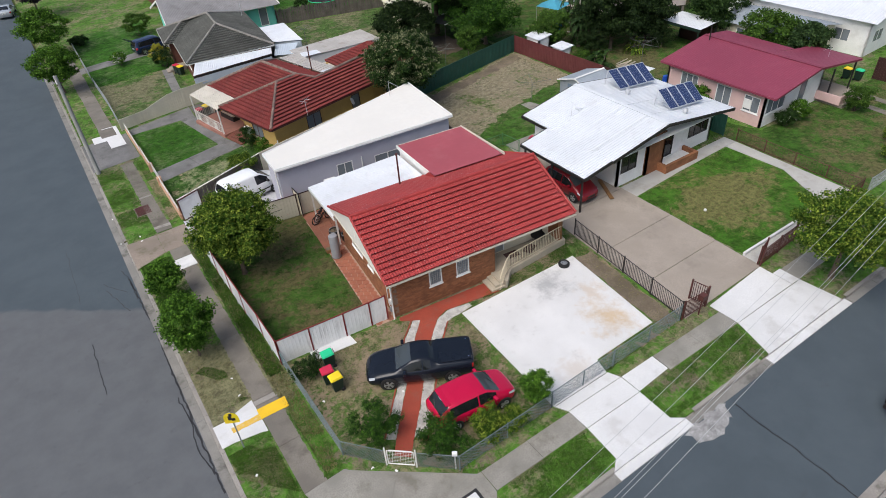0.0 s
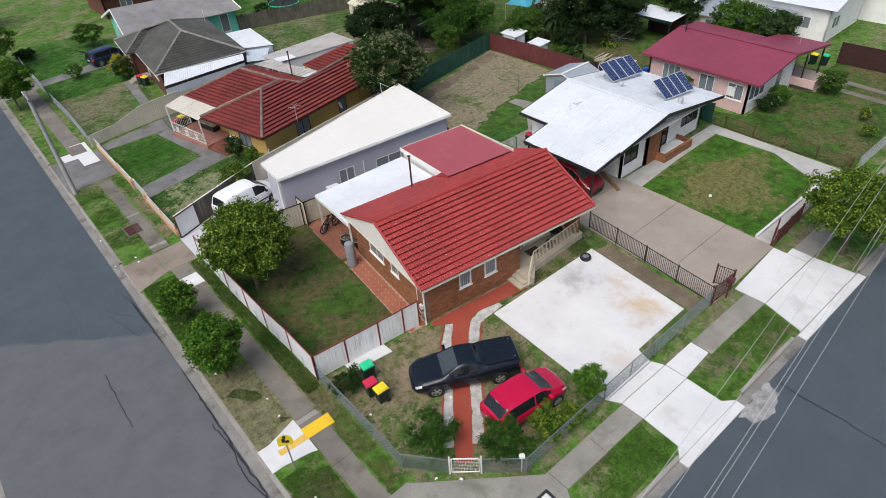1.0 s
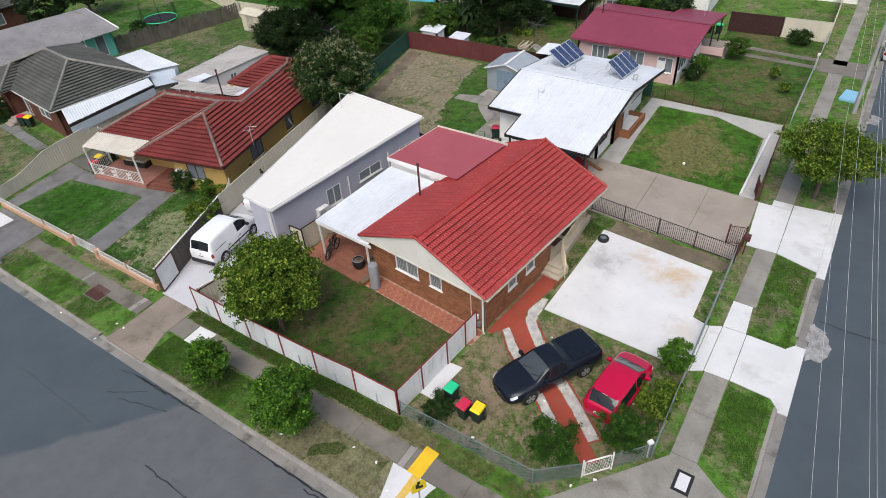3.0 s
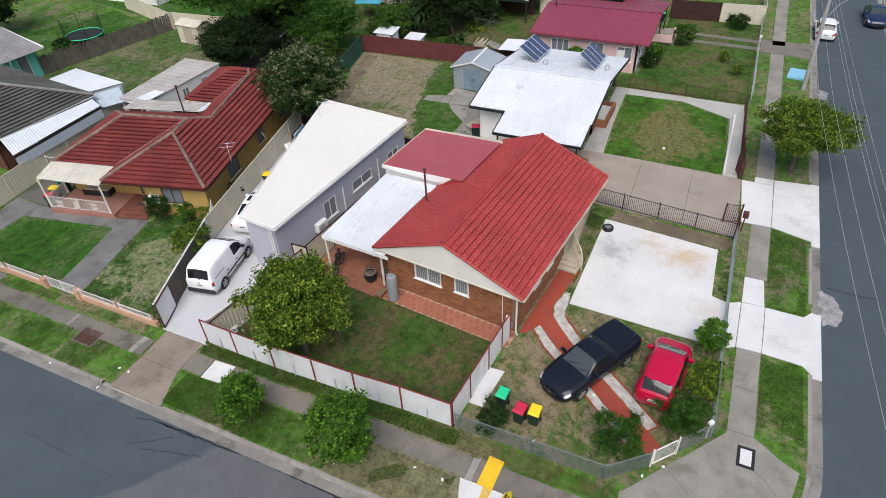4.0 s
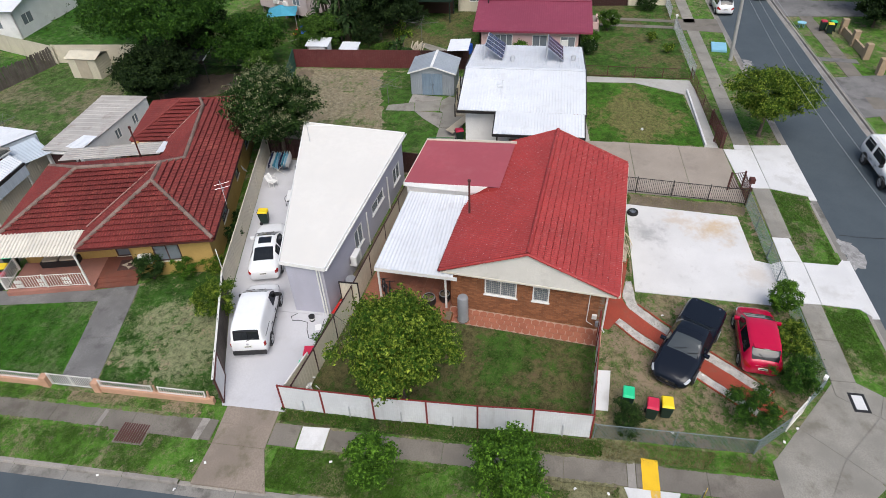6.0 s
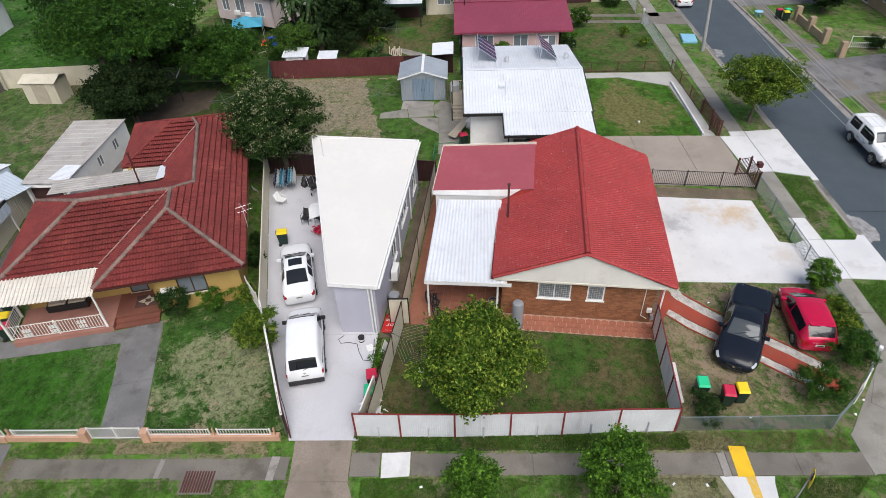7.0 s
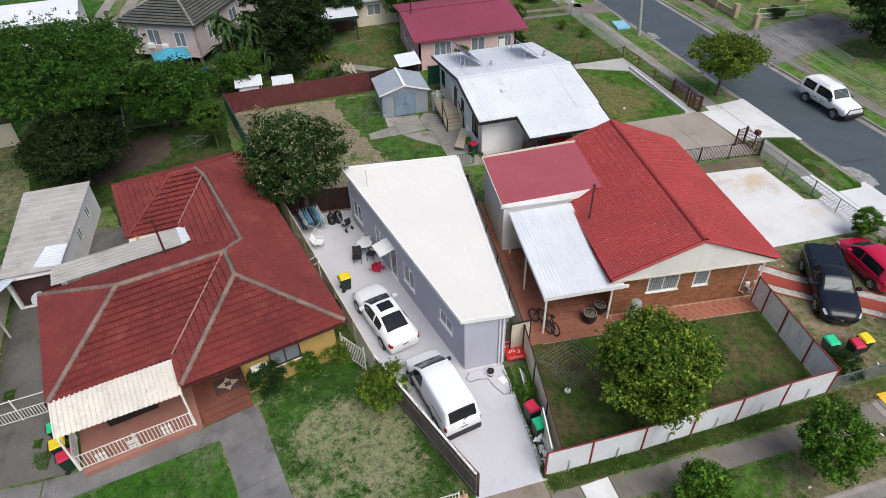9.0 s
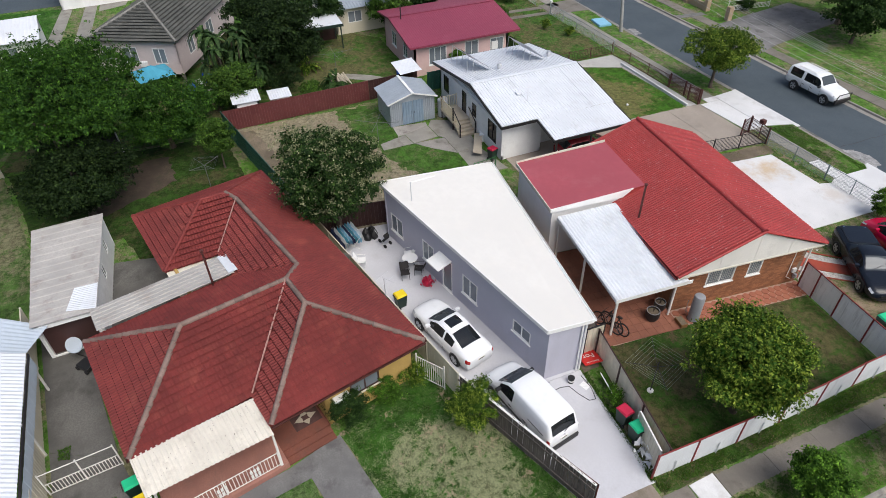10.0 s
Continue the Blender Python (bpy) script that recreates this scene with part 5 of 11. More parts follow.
# white patio roof on posts
part("patio_roof", B().ribbed((-0.3, 11.65, 2.48), (-0.12, 7.7, 2.44), (6.1, 8.3, 2.86), (5.98, 11.75, 2.78), 0.19, 0.03), white_metal, house, "white corrugated patio roof")
part("patio_fascia", B().beam((-0.28, 11.65, 2.36), (-0.1, 7.5, 2.34), 0.04, 0.2), white_paint, house)
part("patio_beam", B().beam((-0.28, 11.62, 2.36), (6.0, 11.72, 2.64), 0.05, 0.14), white_paint, house)
for x, y, h in ((-0.2, 11.5, 2.3), (2.9, 11.6, 2.45), (5.9, 11.6, 2.6), (0.15, 8.15, 2.3)):
    part("patio_post", B().box(x - 0.045, y - 0.045, 0, x + 0.045, y + 0.045, h), white_steel, house)

# front porch: raised floor, steps and curved balustrade
porch = thing("porch", "raised beige porch with cream steel balustrade", "porch", (9.82, 23.31, 0), -6.2)
part("plinth", B().prism([(PORCH_U, 0.42), (11.3, 1.08), (11.3, 1.78), (PORCH_U, 1.78)], 0, 0.42), brick_m, porch)
n = 0
for i in range(9):
    for k in range(3):
        x0, x1 = PORCH_U + i * 0.53, PORCH_U + (i + 1) * 0.53 - 0.012
        e0, e1 = 0.38 + (x0 - PORCH_U) * 0.1375, 0.38 + (x1 - PORCH_U) * 0.1375
        y0, y1 = [(e + (1.78 - e) * k / 3) for e in (e0, e1)], [(e + (1.78 - e) * (k + 1) / 3 - 0.012) for e in (e0, e1)]
        part("floor_tile", B().prism([(x0, y0[0]), (x1, y0[1]), (x1, y1[1]), (x0, y1[0])], 0.42, 0.47), tread_tiles, porch)
for i in range(3):
    part("step", B().prism([(PORCH_U - 0.28 * (3 - i), -0.55 + 0.1 * i), (PORCH_U + 0.1, -0.55 + 0.1 * i), (PORCH_U + 0.1, 0.5), (PORCH_U - 0.28 * (3 - i), 0.5)], 0, 0.145 * (i + 1)), tread_tiles, porch, bevel=0.01)
part("kerb", B().prism([(PORCH_U + 0.0, -0.62), (PORCH_U + 0.12, -0.6), (7.3, 0.15), (11.5, 0.78), (11.5, 1.1), (7.2, 0.45), (PORCH_U, 0.42)], 0, 0.44), tread_tiles, porch)
RAIL = [(6.05, -0.72, 0.35), (6.35, -0.5, 0.52), (6.8, -0.1, 0.72), (7.3, 0.28, 0.5), (8.5, 0.48, 0.46), (10.0, 0.72, 0.46), (11.42, 0.95, 0.46)]
part("handrail", B().tube([(x, y, 0.95 if i == 0 else (1.25 if i == 1 else 1.38)) for i, (x, y, z) in enumerate(RAIL)], 0.03, 8), cream_steel, porch, smooth=True)
part("bottom_rail", B().tube([(x, y, 0.14 if i == 0 else (0.4 if i == 1 else 0.53)) for i, (x, y, z) in enumerate(RAIL)], 0.018, 6), cream_steel, porch)
for i in range(len(RAIL) - 1):
    a, b = RAIL[i], RAIL[i + 1]
    m = max(1, int(math.dist(a[:2], b[:2]) / 0.12))
    for k in range(m):
        t = k / m
        x, y = a[0] + (b[0] - a[0]) * t, a[1] + (b[1] - a[1]) * t
        ends = [(0.14, 0.95), (0.4, 1.25)] + [(0.53, 1.38)] * 5
        lo, hi = ends[i][0] + (ends[i + 1][0] - ends[i][0]) * t, ends[i][1] + (ends[i + 1][1] - ends[i][1]) * t
        part("baluster", B().box(x - 0.01, y - 0.01, lo, x + 0.01, y + 0.01, hi), cream_steel, porch)
part("post", B().box(11.2, 0.9, 0, 11.32, 1.02, 2.62), door_wood, porch)

# paving beside the house
side_path = thing("side_path", "terracotta hexagon pavers along the brick wall", "path", (9.82, 23.31, 0), -6.2, kind="structure")
part("bed", B().box(-0.75, 0.4, -0.1, 0.36, 8.0, 0.02), pale_grout, side_path)
hexa = mesh_of(B().prism([(0.2 * math.cos(radians(60 * k)), 0.2 * math.sin(radians(60 * k))) for k in range(6)], 0.0, 0.035), "paver", terracotta)
for i in range(4):
    for k in range(23):
        x, y = -0.55 + i * 0.325, 0.6 + k * 0.375 + (0.187 if i % 2 else 0)
        if y < 7.9 and x < 0.32:
            piece("paver", hexa, side_path, pose(x, y, 0.012))
patio = thing("patio_floor", "red-brown paved patio under the white roof", "patio", (9.82, 23.31, 0), -6.2, kind="structure")
part("bed", B().prism([(-0.8, 7.95), (6.2, 7.95), (6.2, 11.85), (-0.9, 11.7)], -0.1, 0.02), pale_grout, patio)
for i in range(16):
    for k in range(9):
        x, y = -0.85 + i * 0.44, 7.98 + k * 0.43
        if x < 5.9:
            part("paver", B().box(x, y, 0.0, x + 0.425, y + 0.415, 0.04 + 0.003 * ((i * 7 + k * 3) % 3)), patio_red, patio)

paving("path_patio_side", "red-brown concrete path between patio and boundary fence", [[(10.25, 35.07), (10.3, 35.95), (16.6, 35.3), (16.5, 34.52)], [(16.52, 34.52), (16.62, 35.3), (22.8, 34.68), (22.1, 34.18), (17.3, 34.44)]], patio_red, 0.03)
for i, (x0, y0, x1, y1) in enumerate(((1.98, 23.4, 2.12, 35.2), (3.09, 17.5, 3.2, 21.6), (3.09, 22.8, 3.2, 35.2), (1.85, 44.85, 2.0, 51.4), (2.88, 41.4, 3.08, 51.5))):
    bed("turf_edge", "ragged turf creeping over the footpath edge", [(x0, y0), (x1, y0), (x1, y1), (x0, y1)], lawn_verge, 0.045, 0.035, 30 + i, 0.07)
bed("grass_fence_strip", "deep green grass between footpath and sheet fence", [(3.18, 37.5), (3.18, 24.2), (4.0, 24.3), (3.82, 37.5)], lawn_strip, 0.02, 0.05, 36, 0.2)
bed("soil_wall_strip", "dry trodden strip before the low salmon wall", [(3.1, 47.6), (3.05, 41.2), (3.66, 41.2), (3.66, 47.6)], lawn_front, 0.02, 0.06, 37, 0.2)

# ---- the other buildings ----
def walls(parent, pts, height, mat_used, openings, frame_mat, thick=0.15, sill=None, mats=None, z0=0.0, name="wall", glazed=None):
    """Walls round an anticlockwise plan, one part a side; openings by side: (x0, x1, z0, z1, panes, blind, bars)."""
    for i, (p, q) in enumerate(zip(pts, pts[1:] + pts[:1])):
        length = math.dist(p, q)
        m = pose(p[0], p[1], 0, 0, 0, math.degrees(math.atan2(q[1] - p[1], q[0] - p[0])))
        ops = openings.get(i, [])
        bm = B()
        h = height[i] if isinstance(height, (list, tuple)) else height
        wall_bm(bm, length, h, thick, [o[:4] for o in ops], m, z0)
        part(name, bm, mats.get(i, mat_used) if mats else mat_used, parent, weld=True)
        for o in ops:
            window(parent, m, *o[:4], frame_mat, o[4], sill, o[5], o[6] if len(o) > 6 else False, glazed=glazed)


def board_lines(parent, p, q, z0, z1, mat_used, step=0.16, out=0.018):
    """Overlapping weatherboards on a wall from p to q (outside on the right of the way)."""
    length = math.dist(p, q)
    m = pose(p[0], p[1], 0, 0, 0, math.degrees(math.atan2(q[1] - p[1], q[0] - p[0])))
    bm = B().add([(0, -out, 0), (length, -out, 0), (length, -0.002, step), (0, -0.002, step), (0, 0, 0), (length, 0, 0)], [(0, 1, 2, 3), (4, 5, 1, 0)])
    me = mesh_of(bm, "weatherboard", mat_used)
    for i in range(int((z1 - z0) / step)):
        piece("weatherboard", me, parent, m @ pose(0, 0, z0 + i * step))


def pitched(parent, pts, mat_used, pitch=0.2, depth=0.02, label="", name="roof_sheet"):
    """A ribbed sheet roof over a quad: first edge along the eave, ribs running up from it."""
    return part(name, B().ribbed(*pts, pitch, depth, square=True), mat_used, parent, label)


# granny flat: a wedge-shaped rendered building with a flat white roof
flat = thing("granny_flat", "lilac-grey rendered granny flat with flat white roof", "house", (9.70, 37.06, 0))
def rf(x, y):
    return (x - 9.70, y - 37.06)
plan = [rf(9.75, 37.16), rf(22.2, 35.84), rf(22.72, 42.08), rf(9.80, 39.04)]
walls(flat, plan, [3.2, 3.4, 3.35, 3.2], lilac_render, {
    0: [(3.9, 5.05, 0.95, 2.2, 2, 0.95), (6.65, 8.65, 1.35, 2.05, 2, 0.5), (10.45, 11.7, 0.9, 2.05, 2, 0.3)],
    2: [(0.55, 1.75, 0.75, 1.95, 2, 0.5), (3.7, 4.75, 0.75, 2.05, 2, 0.7), (5.5, 6.35, 0.05, 2.1, 1, 1.0), (7.2, 8.4, 0.85, 2.1, 2, 0.5), (11.0, 12.2, 1.35, 2.1, 2, 0.0)]}, white_paint, sill=white_paint)
part("roof", B().slab([(*rf(9.62, 37.02), 3.24), (*rf(22.36, 35.66), 3.44), (*rf(22.88, 42.28), 3.60), (*rf(9.68, 39.2), 3.42)], 0.06), white_membrane, flat, "flat glaring white roof")
for a, b in (((9.6, 37.0, 3.2), (22.4, 35.64, 3.4)), ((22.4, 35.64, 3.4), (22.92, 42.3, 3.56)), ((22.92, 42.3, 3.56), (9.66, 39.24, 3.38)), ((9.66, 39.24, 3.38), (9.6, 37.0, 3.2))):
    part("fascia", B().beam((*rf(*a[:2]), a[2] - 0.03), (*rf(*b[:2]), b[2] - 0.03), 0.05, 0.2), white_paint, flat)
gutter(flat, (*rf(9.6, 36.95), 3.16), (*rf(22.4, 35.6), 3.36), white_paint)
part("floor", B().prism([rf(9.9, 37.3), rf(22.0, 36.0), rf(22.5, 41.9), rf(9.95, 38.9)], 0.02, 0.1), dark_room, flat)
for x, y in ((9.66, 37.3), (9.68, 37.45)):
    part("downpipe", B().tube([(*rf(x, y), 3.15), (*rf(x, y), 0.05)], 0.04, 8), white_paint, flat, smooth=True)
u = Vector((math.cos(radians(-6.05)), math.sin(radians(-6.05))))
for d in (5.7, 9.3):
    p = Vector((9.75, 37.10)) + u * d
    part("downpipe", B().tube([(*rf(p.x, p.y), 2.3), (*rf(p.x, p.y), 0.05)], 0.045, 8), white_paint, flat, smooth=True)
un = Vector((math.cos(radians(13.2)), math.sin(radians(13.2))))
p, q = Vector((9.80, 39.10)) + un * 6.85, Vector((9.80, 39.10)) + un * 7.9
out = Vector((-un.y, un.x))
aw = B().slab([(*rf(*p), 2.35), (*rf(*q), 2.35), (*rf(*(q + out * 0.85)), 2.15), (*rf(*(p + out * 0.85)), 2.15)], 0.04)
part("awning", aw, white_paint, flat, "small white door awning")
part("aerial", B().tube([(*rf(20.6, 41.2), 3.5), (*rf(20.6, 41.2), 4.7)], 0.02, 5).tube([(*rf(20.6, 41.3), 4.68), (*rf(20.75, 39.7), 4.62)], 0.014, 4), silver_frame, flat)
ac = thing("air_conditioner", "white air conditioner box on the flat's south wall", "air conditioner", (12.9, 36.55, 0.9), -6)
part("casing", B().box(-0.4, -0.16, 0, 0.4, 0.16, 0.6), white_plastic, ac, bevel=0.02)
part("grille", B().cyl((-0.1, -0.165, 0.3), (-0.1, -0.175, 0.3), 0.24, n=20), silver_frame, ac)
part("bracket", B().box(-0.35, -0.1, -0.06, -0.3, 0.3, 0).box(0.3, -0.1, -0.06, 0.35, 0.3, 0), white_steel, ac)

# yellow house with a hipped, weathered red roof
yh = thing("yellow_house", "ochre rendered house with weathered red hipped roof", "house", (11.926, 43.873, 0), 13.4)
E0, KS = 2.58, 0.45
walls(yh, [(0.5, 0.45), (16.4, 0.6), (16.4, 7.2), (8.4, 7.2), (8.4, 11.35), (2.1, 11.35), (2.1, 4.7), (0.5, 4.7)], 2.62, ochre_render, {
    0: [(3.0, 4.4, 1.0, 2.2, 2, 0.0), (7.6, 8.5, 1.0, 2.2, 1, 0.0), (11.5, 12.8, 1.0, 2.1, 2, 0.0)],
    5: [(0.8, 2.0, 1.0, 2.1, 2, 0.6), (2.9, 4.3, 1.0, 2.1, 2, 0.6), (5.0, 5.9, 0.3, 2.35, 1, 0.0)],
    7: [(1.2, 2.6, 1.0, 2.1, 2, 0.5)]}, dark_sheet, sill=cream_trim)
part("floor", B().box(2.4, 0.8, 0.02, 8.2, 11.0, 0.3), dark_room, yh)
part("soffit", B().prism([(0.05, 0.05), (16.85, 0.25), (16.85, 7.55), (8.8, 7.55), (8.8, 11.75), (1.8, 11.75), (1.8, 7.0), (0.05, 7.0)], 2.5, 2.53), cream_trim, yh)
zs = lambda v: E0 + KS * v
near_y = (0, 3, 2.5)
apex_w, junction, apex_n, link = (3.55, 3.6, 4.2), (5.4, 3.6, 4.2), (5.37, 8.25, 4.28), (6.5, 2.62, 3.76)
back_s, back_t, back_n = (13.1, 2.9, 3.88), (13.8, 3.2, 4.02), (13.9, 4.5, 4.06)
tiled_slope(yh, [(0, 0, E0), (16.9, 0.2, E0), back_t, back_s, link, junction, apex_w], dark_red_tile, near_y, 60, gap=0.06, lip=0.115, roll=0.028)
tiled_slope(yh, [(0, 0, E0), (0, 7.05, E0), apex_w], dark_red_tile, near_y, 100, gap=0.06, lip=0.115, roll=0.028)
tiled_slope(yh, [(0, 7.05, E0), (1.75, 7.05, E0), junction, apex_w], dark_red_tile, near_y, 20, gap=0.06, lip=0.115, roll=0.028)
tiled_slope(yh, [(1.75, 7.05, E0), (1.75, 11.8, E0), apex_n, junction], dark_red_tile, near_y, 110, gap=0.06, lip=0.115, roll=0.028)
tiled_slope(yh, [(1.75, 11.8, E0), (8.8, 11.8, E0), apex_n], dark_red_tile, near_y, 10, gap=0.06, lip=0.115, roll=0.028)
tiled_slope(yh, [(8.8, 11.8, E0), (8.9, 5.0, 2.62), link, junction, apex_n], dark_red_tile, near_y, 0, gap=0.06, lip=0.115, roll=0.028)
tiled_slope(yh, [(8.9, 5.0, 2.64), (10.9, 5.0, 2.72), back_s, link], dark_red_tile, near_y, 0, gap=0.06, lip=0.115, roll=0.028)
tiled_slope(yh, [(10.9, 5.0, 2.66), (11.3, 7.6, E0), back_n, back_t, back_s], dark_red_tile, near_y, 0, gap=0.06, lip=0.115, roll=0.028)
tiled_slope(yh, [(11.3, 7.6, E0), (17.0, 7.62, E0), back_n], dark_red_tile, near_y, 0, gap=0.06, lip=0.115, roll=0.028)
tiled_slope(yh, [(17.0, 7.62, E0), (16.9, 0.2, E0), back_t, back_n], dark_red_tile, near_y, 0, gap=0.06, lip=0.115, roll=0.028)
for a, b in (((0, 0, E0), apex_w), ((0, 7.05, E0), apex_w), (apex_w, junction), (junction, apex_n), ((1.75, 11.8, E0), apex_n), ((8.8, 11.8, E0), apex_n), (junction, link), (link, back_s), (back_s, back_t)):
    ridge(yh, (a[0], a[1], a[2] + 0.05), (b[0], b[1], b[2] + 0.05), ridge_mortar, 0.12, 0.38)
for a, b in ((back_t, back_n), ((16.9, 0.2, E0), back_t), ((17.0, 7.62, E0), back_n), ((11.3, 7.6, E0), back_n)):
    ridge(yh, (a[0], a[1], a[2] + 0.04), (b[0], b[1], b[2] + 0.04), dark_red_tile, 0.1, 0.38)
for a, b, w, m in (((1.75, 7.05, 2.76), (5.3, 3.66, 4.33), 0.06, valley_m), ((10.9, 5.0, 2.84), (13.05, 2.95, 4.02), 0.05, valley_m), ((8.9, 5.0, 2.68), (6.55, 2.66, 3.84), 0.06, rust_steel)):
    part("valley_flashing", B().beam(a, b, w, 0.05), m, yh)
for a, b in (((0, 7.05), (0, 0)), ((0, 0), (16.9, 0.2)), ((1.75, 11.8), (1.75, 7.05)), ((8.8, 11.8), (1.75, 11.8))):
    gutter(yh, (*a, E0 - 0.04), (*b, E0 - 0.04), rust_steel)
part("skillion_roof", B().ribbed((10.65, 4.95, 2.76), (8.85, 4.95, 2.92), (8.85, 11.2, 2.9), (10.6, 11.2, 2.76), 0.3, 0.035, square=True), dull_metal, yh, "rusty pale sheet roof over the back porch")
part("roof_flashing", B().slab([(10.6, 4.75, 2.83), (8.9, 4.75, 2.99), (8.9, 5.2, 2.98), (10.6, 5.2, 2.82)], 0.03), white_metal, yh, "bright white flashing sheet")
part("porch_beam", B().beam((10.62, 4.9, 2.66), (10.6, 11.2, 2.66), 0.06, 0.16), white_paint, yh)
for y in (5.4, 8.2, 11.05):
    part("porch_post", B().box(10.52, y - 0.05, 0, 10.62, y + 0.05, 2.6), white_paint, yh)
part("vent_pipe", B().tube([(8.64, 6.07, 2.7), (8.64, 6.07, 4.9)], 0.05, 8).tube([(8.64, 6.07, 4.9), (8.64, 6.07, 5.0)], 0.085, 8), rust_steel, yh, "rusty steel flue")
part("porch_roof", B().ribbed((-0.3, 7.1, 2.45), (0.0, 11.75, 2.45), (1.75, 11.78, 2.68), (1.55, 7.1, 2.7), 0.185, 0.04, square=True), cream_metal, yh, "stained cream sheet porch roof")
part("porch_floor", B().box(-0.3, 6.9, 0, 2.1, 11.5, 0.3), salmon_floor, yh, "salmon painted porch floor")
part("porch_floor", B().box(0.35, 4.72, 0, 2.1, 6.9, 0.296), dark_porch, yh, "red-brown tiled porch floor")
for i, x in enumerate((-0.25, 0.05)):
    part("step", B().box(x, 4.75, 0, x + 0.3, 6.88, 0.1 * (i + 1)), dark_porch, yh, bevel=0.01)
rug = thing("porch_rug", "dark rug with a pale diamond pattern on the porch", "rug", (11.9, 49.45, 0.298), 13.4)
part("ground", B().box(-0.45, -0.6, 0, 0.45, 0.6, 0.012), mat_brown, rug)
for i in range(4):
    c, d = math.cos(radians(90 * i)), math.sin(radians(90 * i))
    part("diamond", B().prism([(0.4 * c, 0.5 * d), (0.4 * c * 0.35 - 0.18 * d, 0.5 * d * 0.35 + 0.18 * c), (0.12 * c, 0.12 * d), (0.4 * c * 0.35 + 0.18 * d, 0.5 * d * 0.35 - 0.18 * c)], 0.01, 0.016), tread_tiles, rug)
for x, y in ((-0.2, 7.15), (-0.05, 11.6), (1.6, 11.6)):
    part("porch_post", B().box(x - 0.04, y - 0.04, 0.3, x + 0.04, y + 0.04, 2.42), white_steel, yh)
rail_fence(yh, (-0.2, 7.2), (-0.05, 11.55), 0.9, white_steel, 0.14, 0.3, 0.012)
rail_fence(yh, (-0.05, 11.6), (1.6, 11.6), 0.9, white_steel, 0.14, 0.3, 0.012)
for k in (8.0, 9.3, 10.5):
    for i in range(3):
        for j in range(2):
            part("rail_ornament", B().box(-0.21, k + i * 0.14, 0.5 + j * 0.28, -0.18, k + i * 0.14 + 0.1, 0.7 + j * 0.28), white_steel, yh)
part("air_conditioner", B().box(0.2, 3.65, 1.1, 0.55, 4.35, 1.6), white_plastic, yh, bevel=0.015)
part("aerial", B().tube([(3.3, -0.1, 2.5), (3.3, -0.1, 3.75)], 0.02, 5).tube([(2.8, -0.35, 3.72), (3.8, 0.1, 3.78)], 0.012, 4).tube([(3.0, 0.2, 3.7), (3.2, -0.6, 3.75)], 0.01, 4).tube([(3.4, 0.3, 3.72), (3.6, -0.5, 3.77)], 0.01, 4), silver_frame, yh)
part("sat_dish", B().cyl((7.5, -0.25, 2.1), (7.55, -0.32, 2.14), 0.03, 0.3, 16), silver_frame, yh)

# long garage behind the yellow house
gar = thing("back_garage", "long pale garage with a dull sheet roof", "garage", (24.2, 58.6, 0))
gp = [(20.3 - 24.2, 57.2 - 58.6), (28.4 - 24.2, 57.0 - 58.6), (28.15 - 24.2, 60.4 - 58.6), (20.2 - 24.2, 59.8 - 58.6)]
walls(gar, gp, 2.1, white_board, {0: [(3.6, 4.3, 0.9, 1.7, 2, 0.3), (5.8, 6.5, 0.9, 1.7, 2, 0.3)], 3: [(0.1, 2.4, 0.05, 1.95, 0, 0.0)]}, white_paint)
# dark panel added behind the opening to stand for the unlit interior
part("roller_door", B().prism([(-3.75, 1.1), (-3.65, 1.1), (-3.55, -1.2), (-3.65, -1.2)], 0.05, 2.0), dark_sheet, gar, "dark brown panel standing for the garage interior")
pitched(gar, [(-4.1, 1.3, 2.24), (4.05, 1.9, 2.2), (4.35, -1.7, 2.12), (-4.0, -1.5, 2.2)], dull_metal, 0.6, 0.02, "dull beige sheet roof")
part("patch_sheet", B().ribbed((-3.9, -1.5, 2.26), (-2.0, -1.55, 2.25), (-2.0, -0.5, 2.26), (-3.6, -0.2, 2.27), 0.15, 0.02), white_metal, gar, "bright corrugated patch sheets")

# low white house across the side fence, with carport and solar panels
sh = thing("white_house", "white house with pale low-pitched sheet roof and brick entry", "house", (32.0, 28.5, 0))
def rs(x, y):
    return (x - 32.0, y - 28.5)
RX, RZ = 31.4, 3.92
pitched(sh, [(*rs(24.2, 24.45), 2.64), (*rs(24.2, 30.25), 2.64), (*rs(26.5, 30.25), 3.035), (*rs(26.5, 24.45), 3.035)], white_metal, 0.2, 0.022, "white sheet carport roof")
pitched(sh, [(*rs(26.5, 24.35), 3.04), (*rs(26.5, 32.85), 3.04), (*rs(RX, 32.85), RZ), (*rs(RX, 24.35), RZ)], white_metal, 0.2, 0.022, "white ribbed sheet roof")
pitched(sh, [(*rs(38.4, 24.35), 2.84), (*rs(38.4, 32.85), 2.84), (*rs(RX, 32.85), RZ), (*rs(RX, 24.35), RZ)], white_metal, 0.2, 0.022, "white ribbed sheet roof")
part("ridge_cap", B().beam((*rs(RX, 24.35), RZ + 0.03), (*rs(RX, 32.85), RZ + 0.03), 0.3, 0.03), white_metal, sh)
for k in range(4):
    for a, b, za, zb in ((26.5, RX, 3.06, RZ + 0.03), (RX, 38.4, RZ + 0.03, 2.87)):
        y = 26.0 + 2.0 * k
        part("lap_seam", B().beam((*rs(a, y), za), (*rs(b, y), zb), 0.02, 0.03), white_metal, sh)
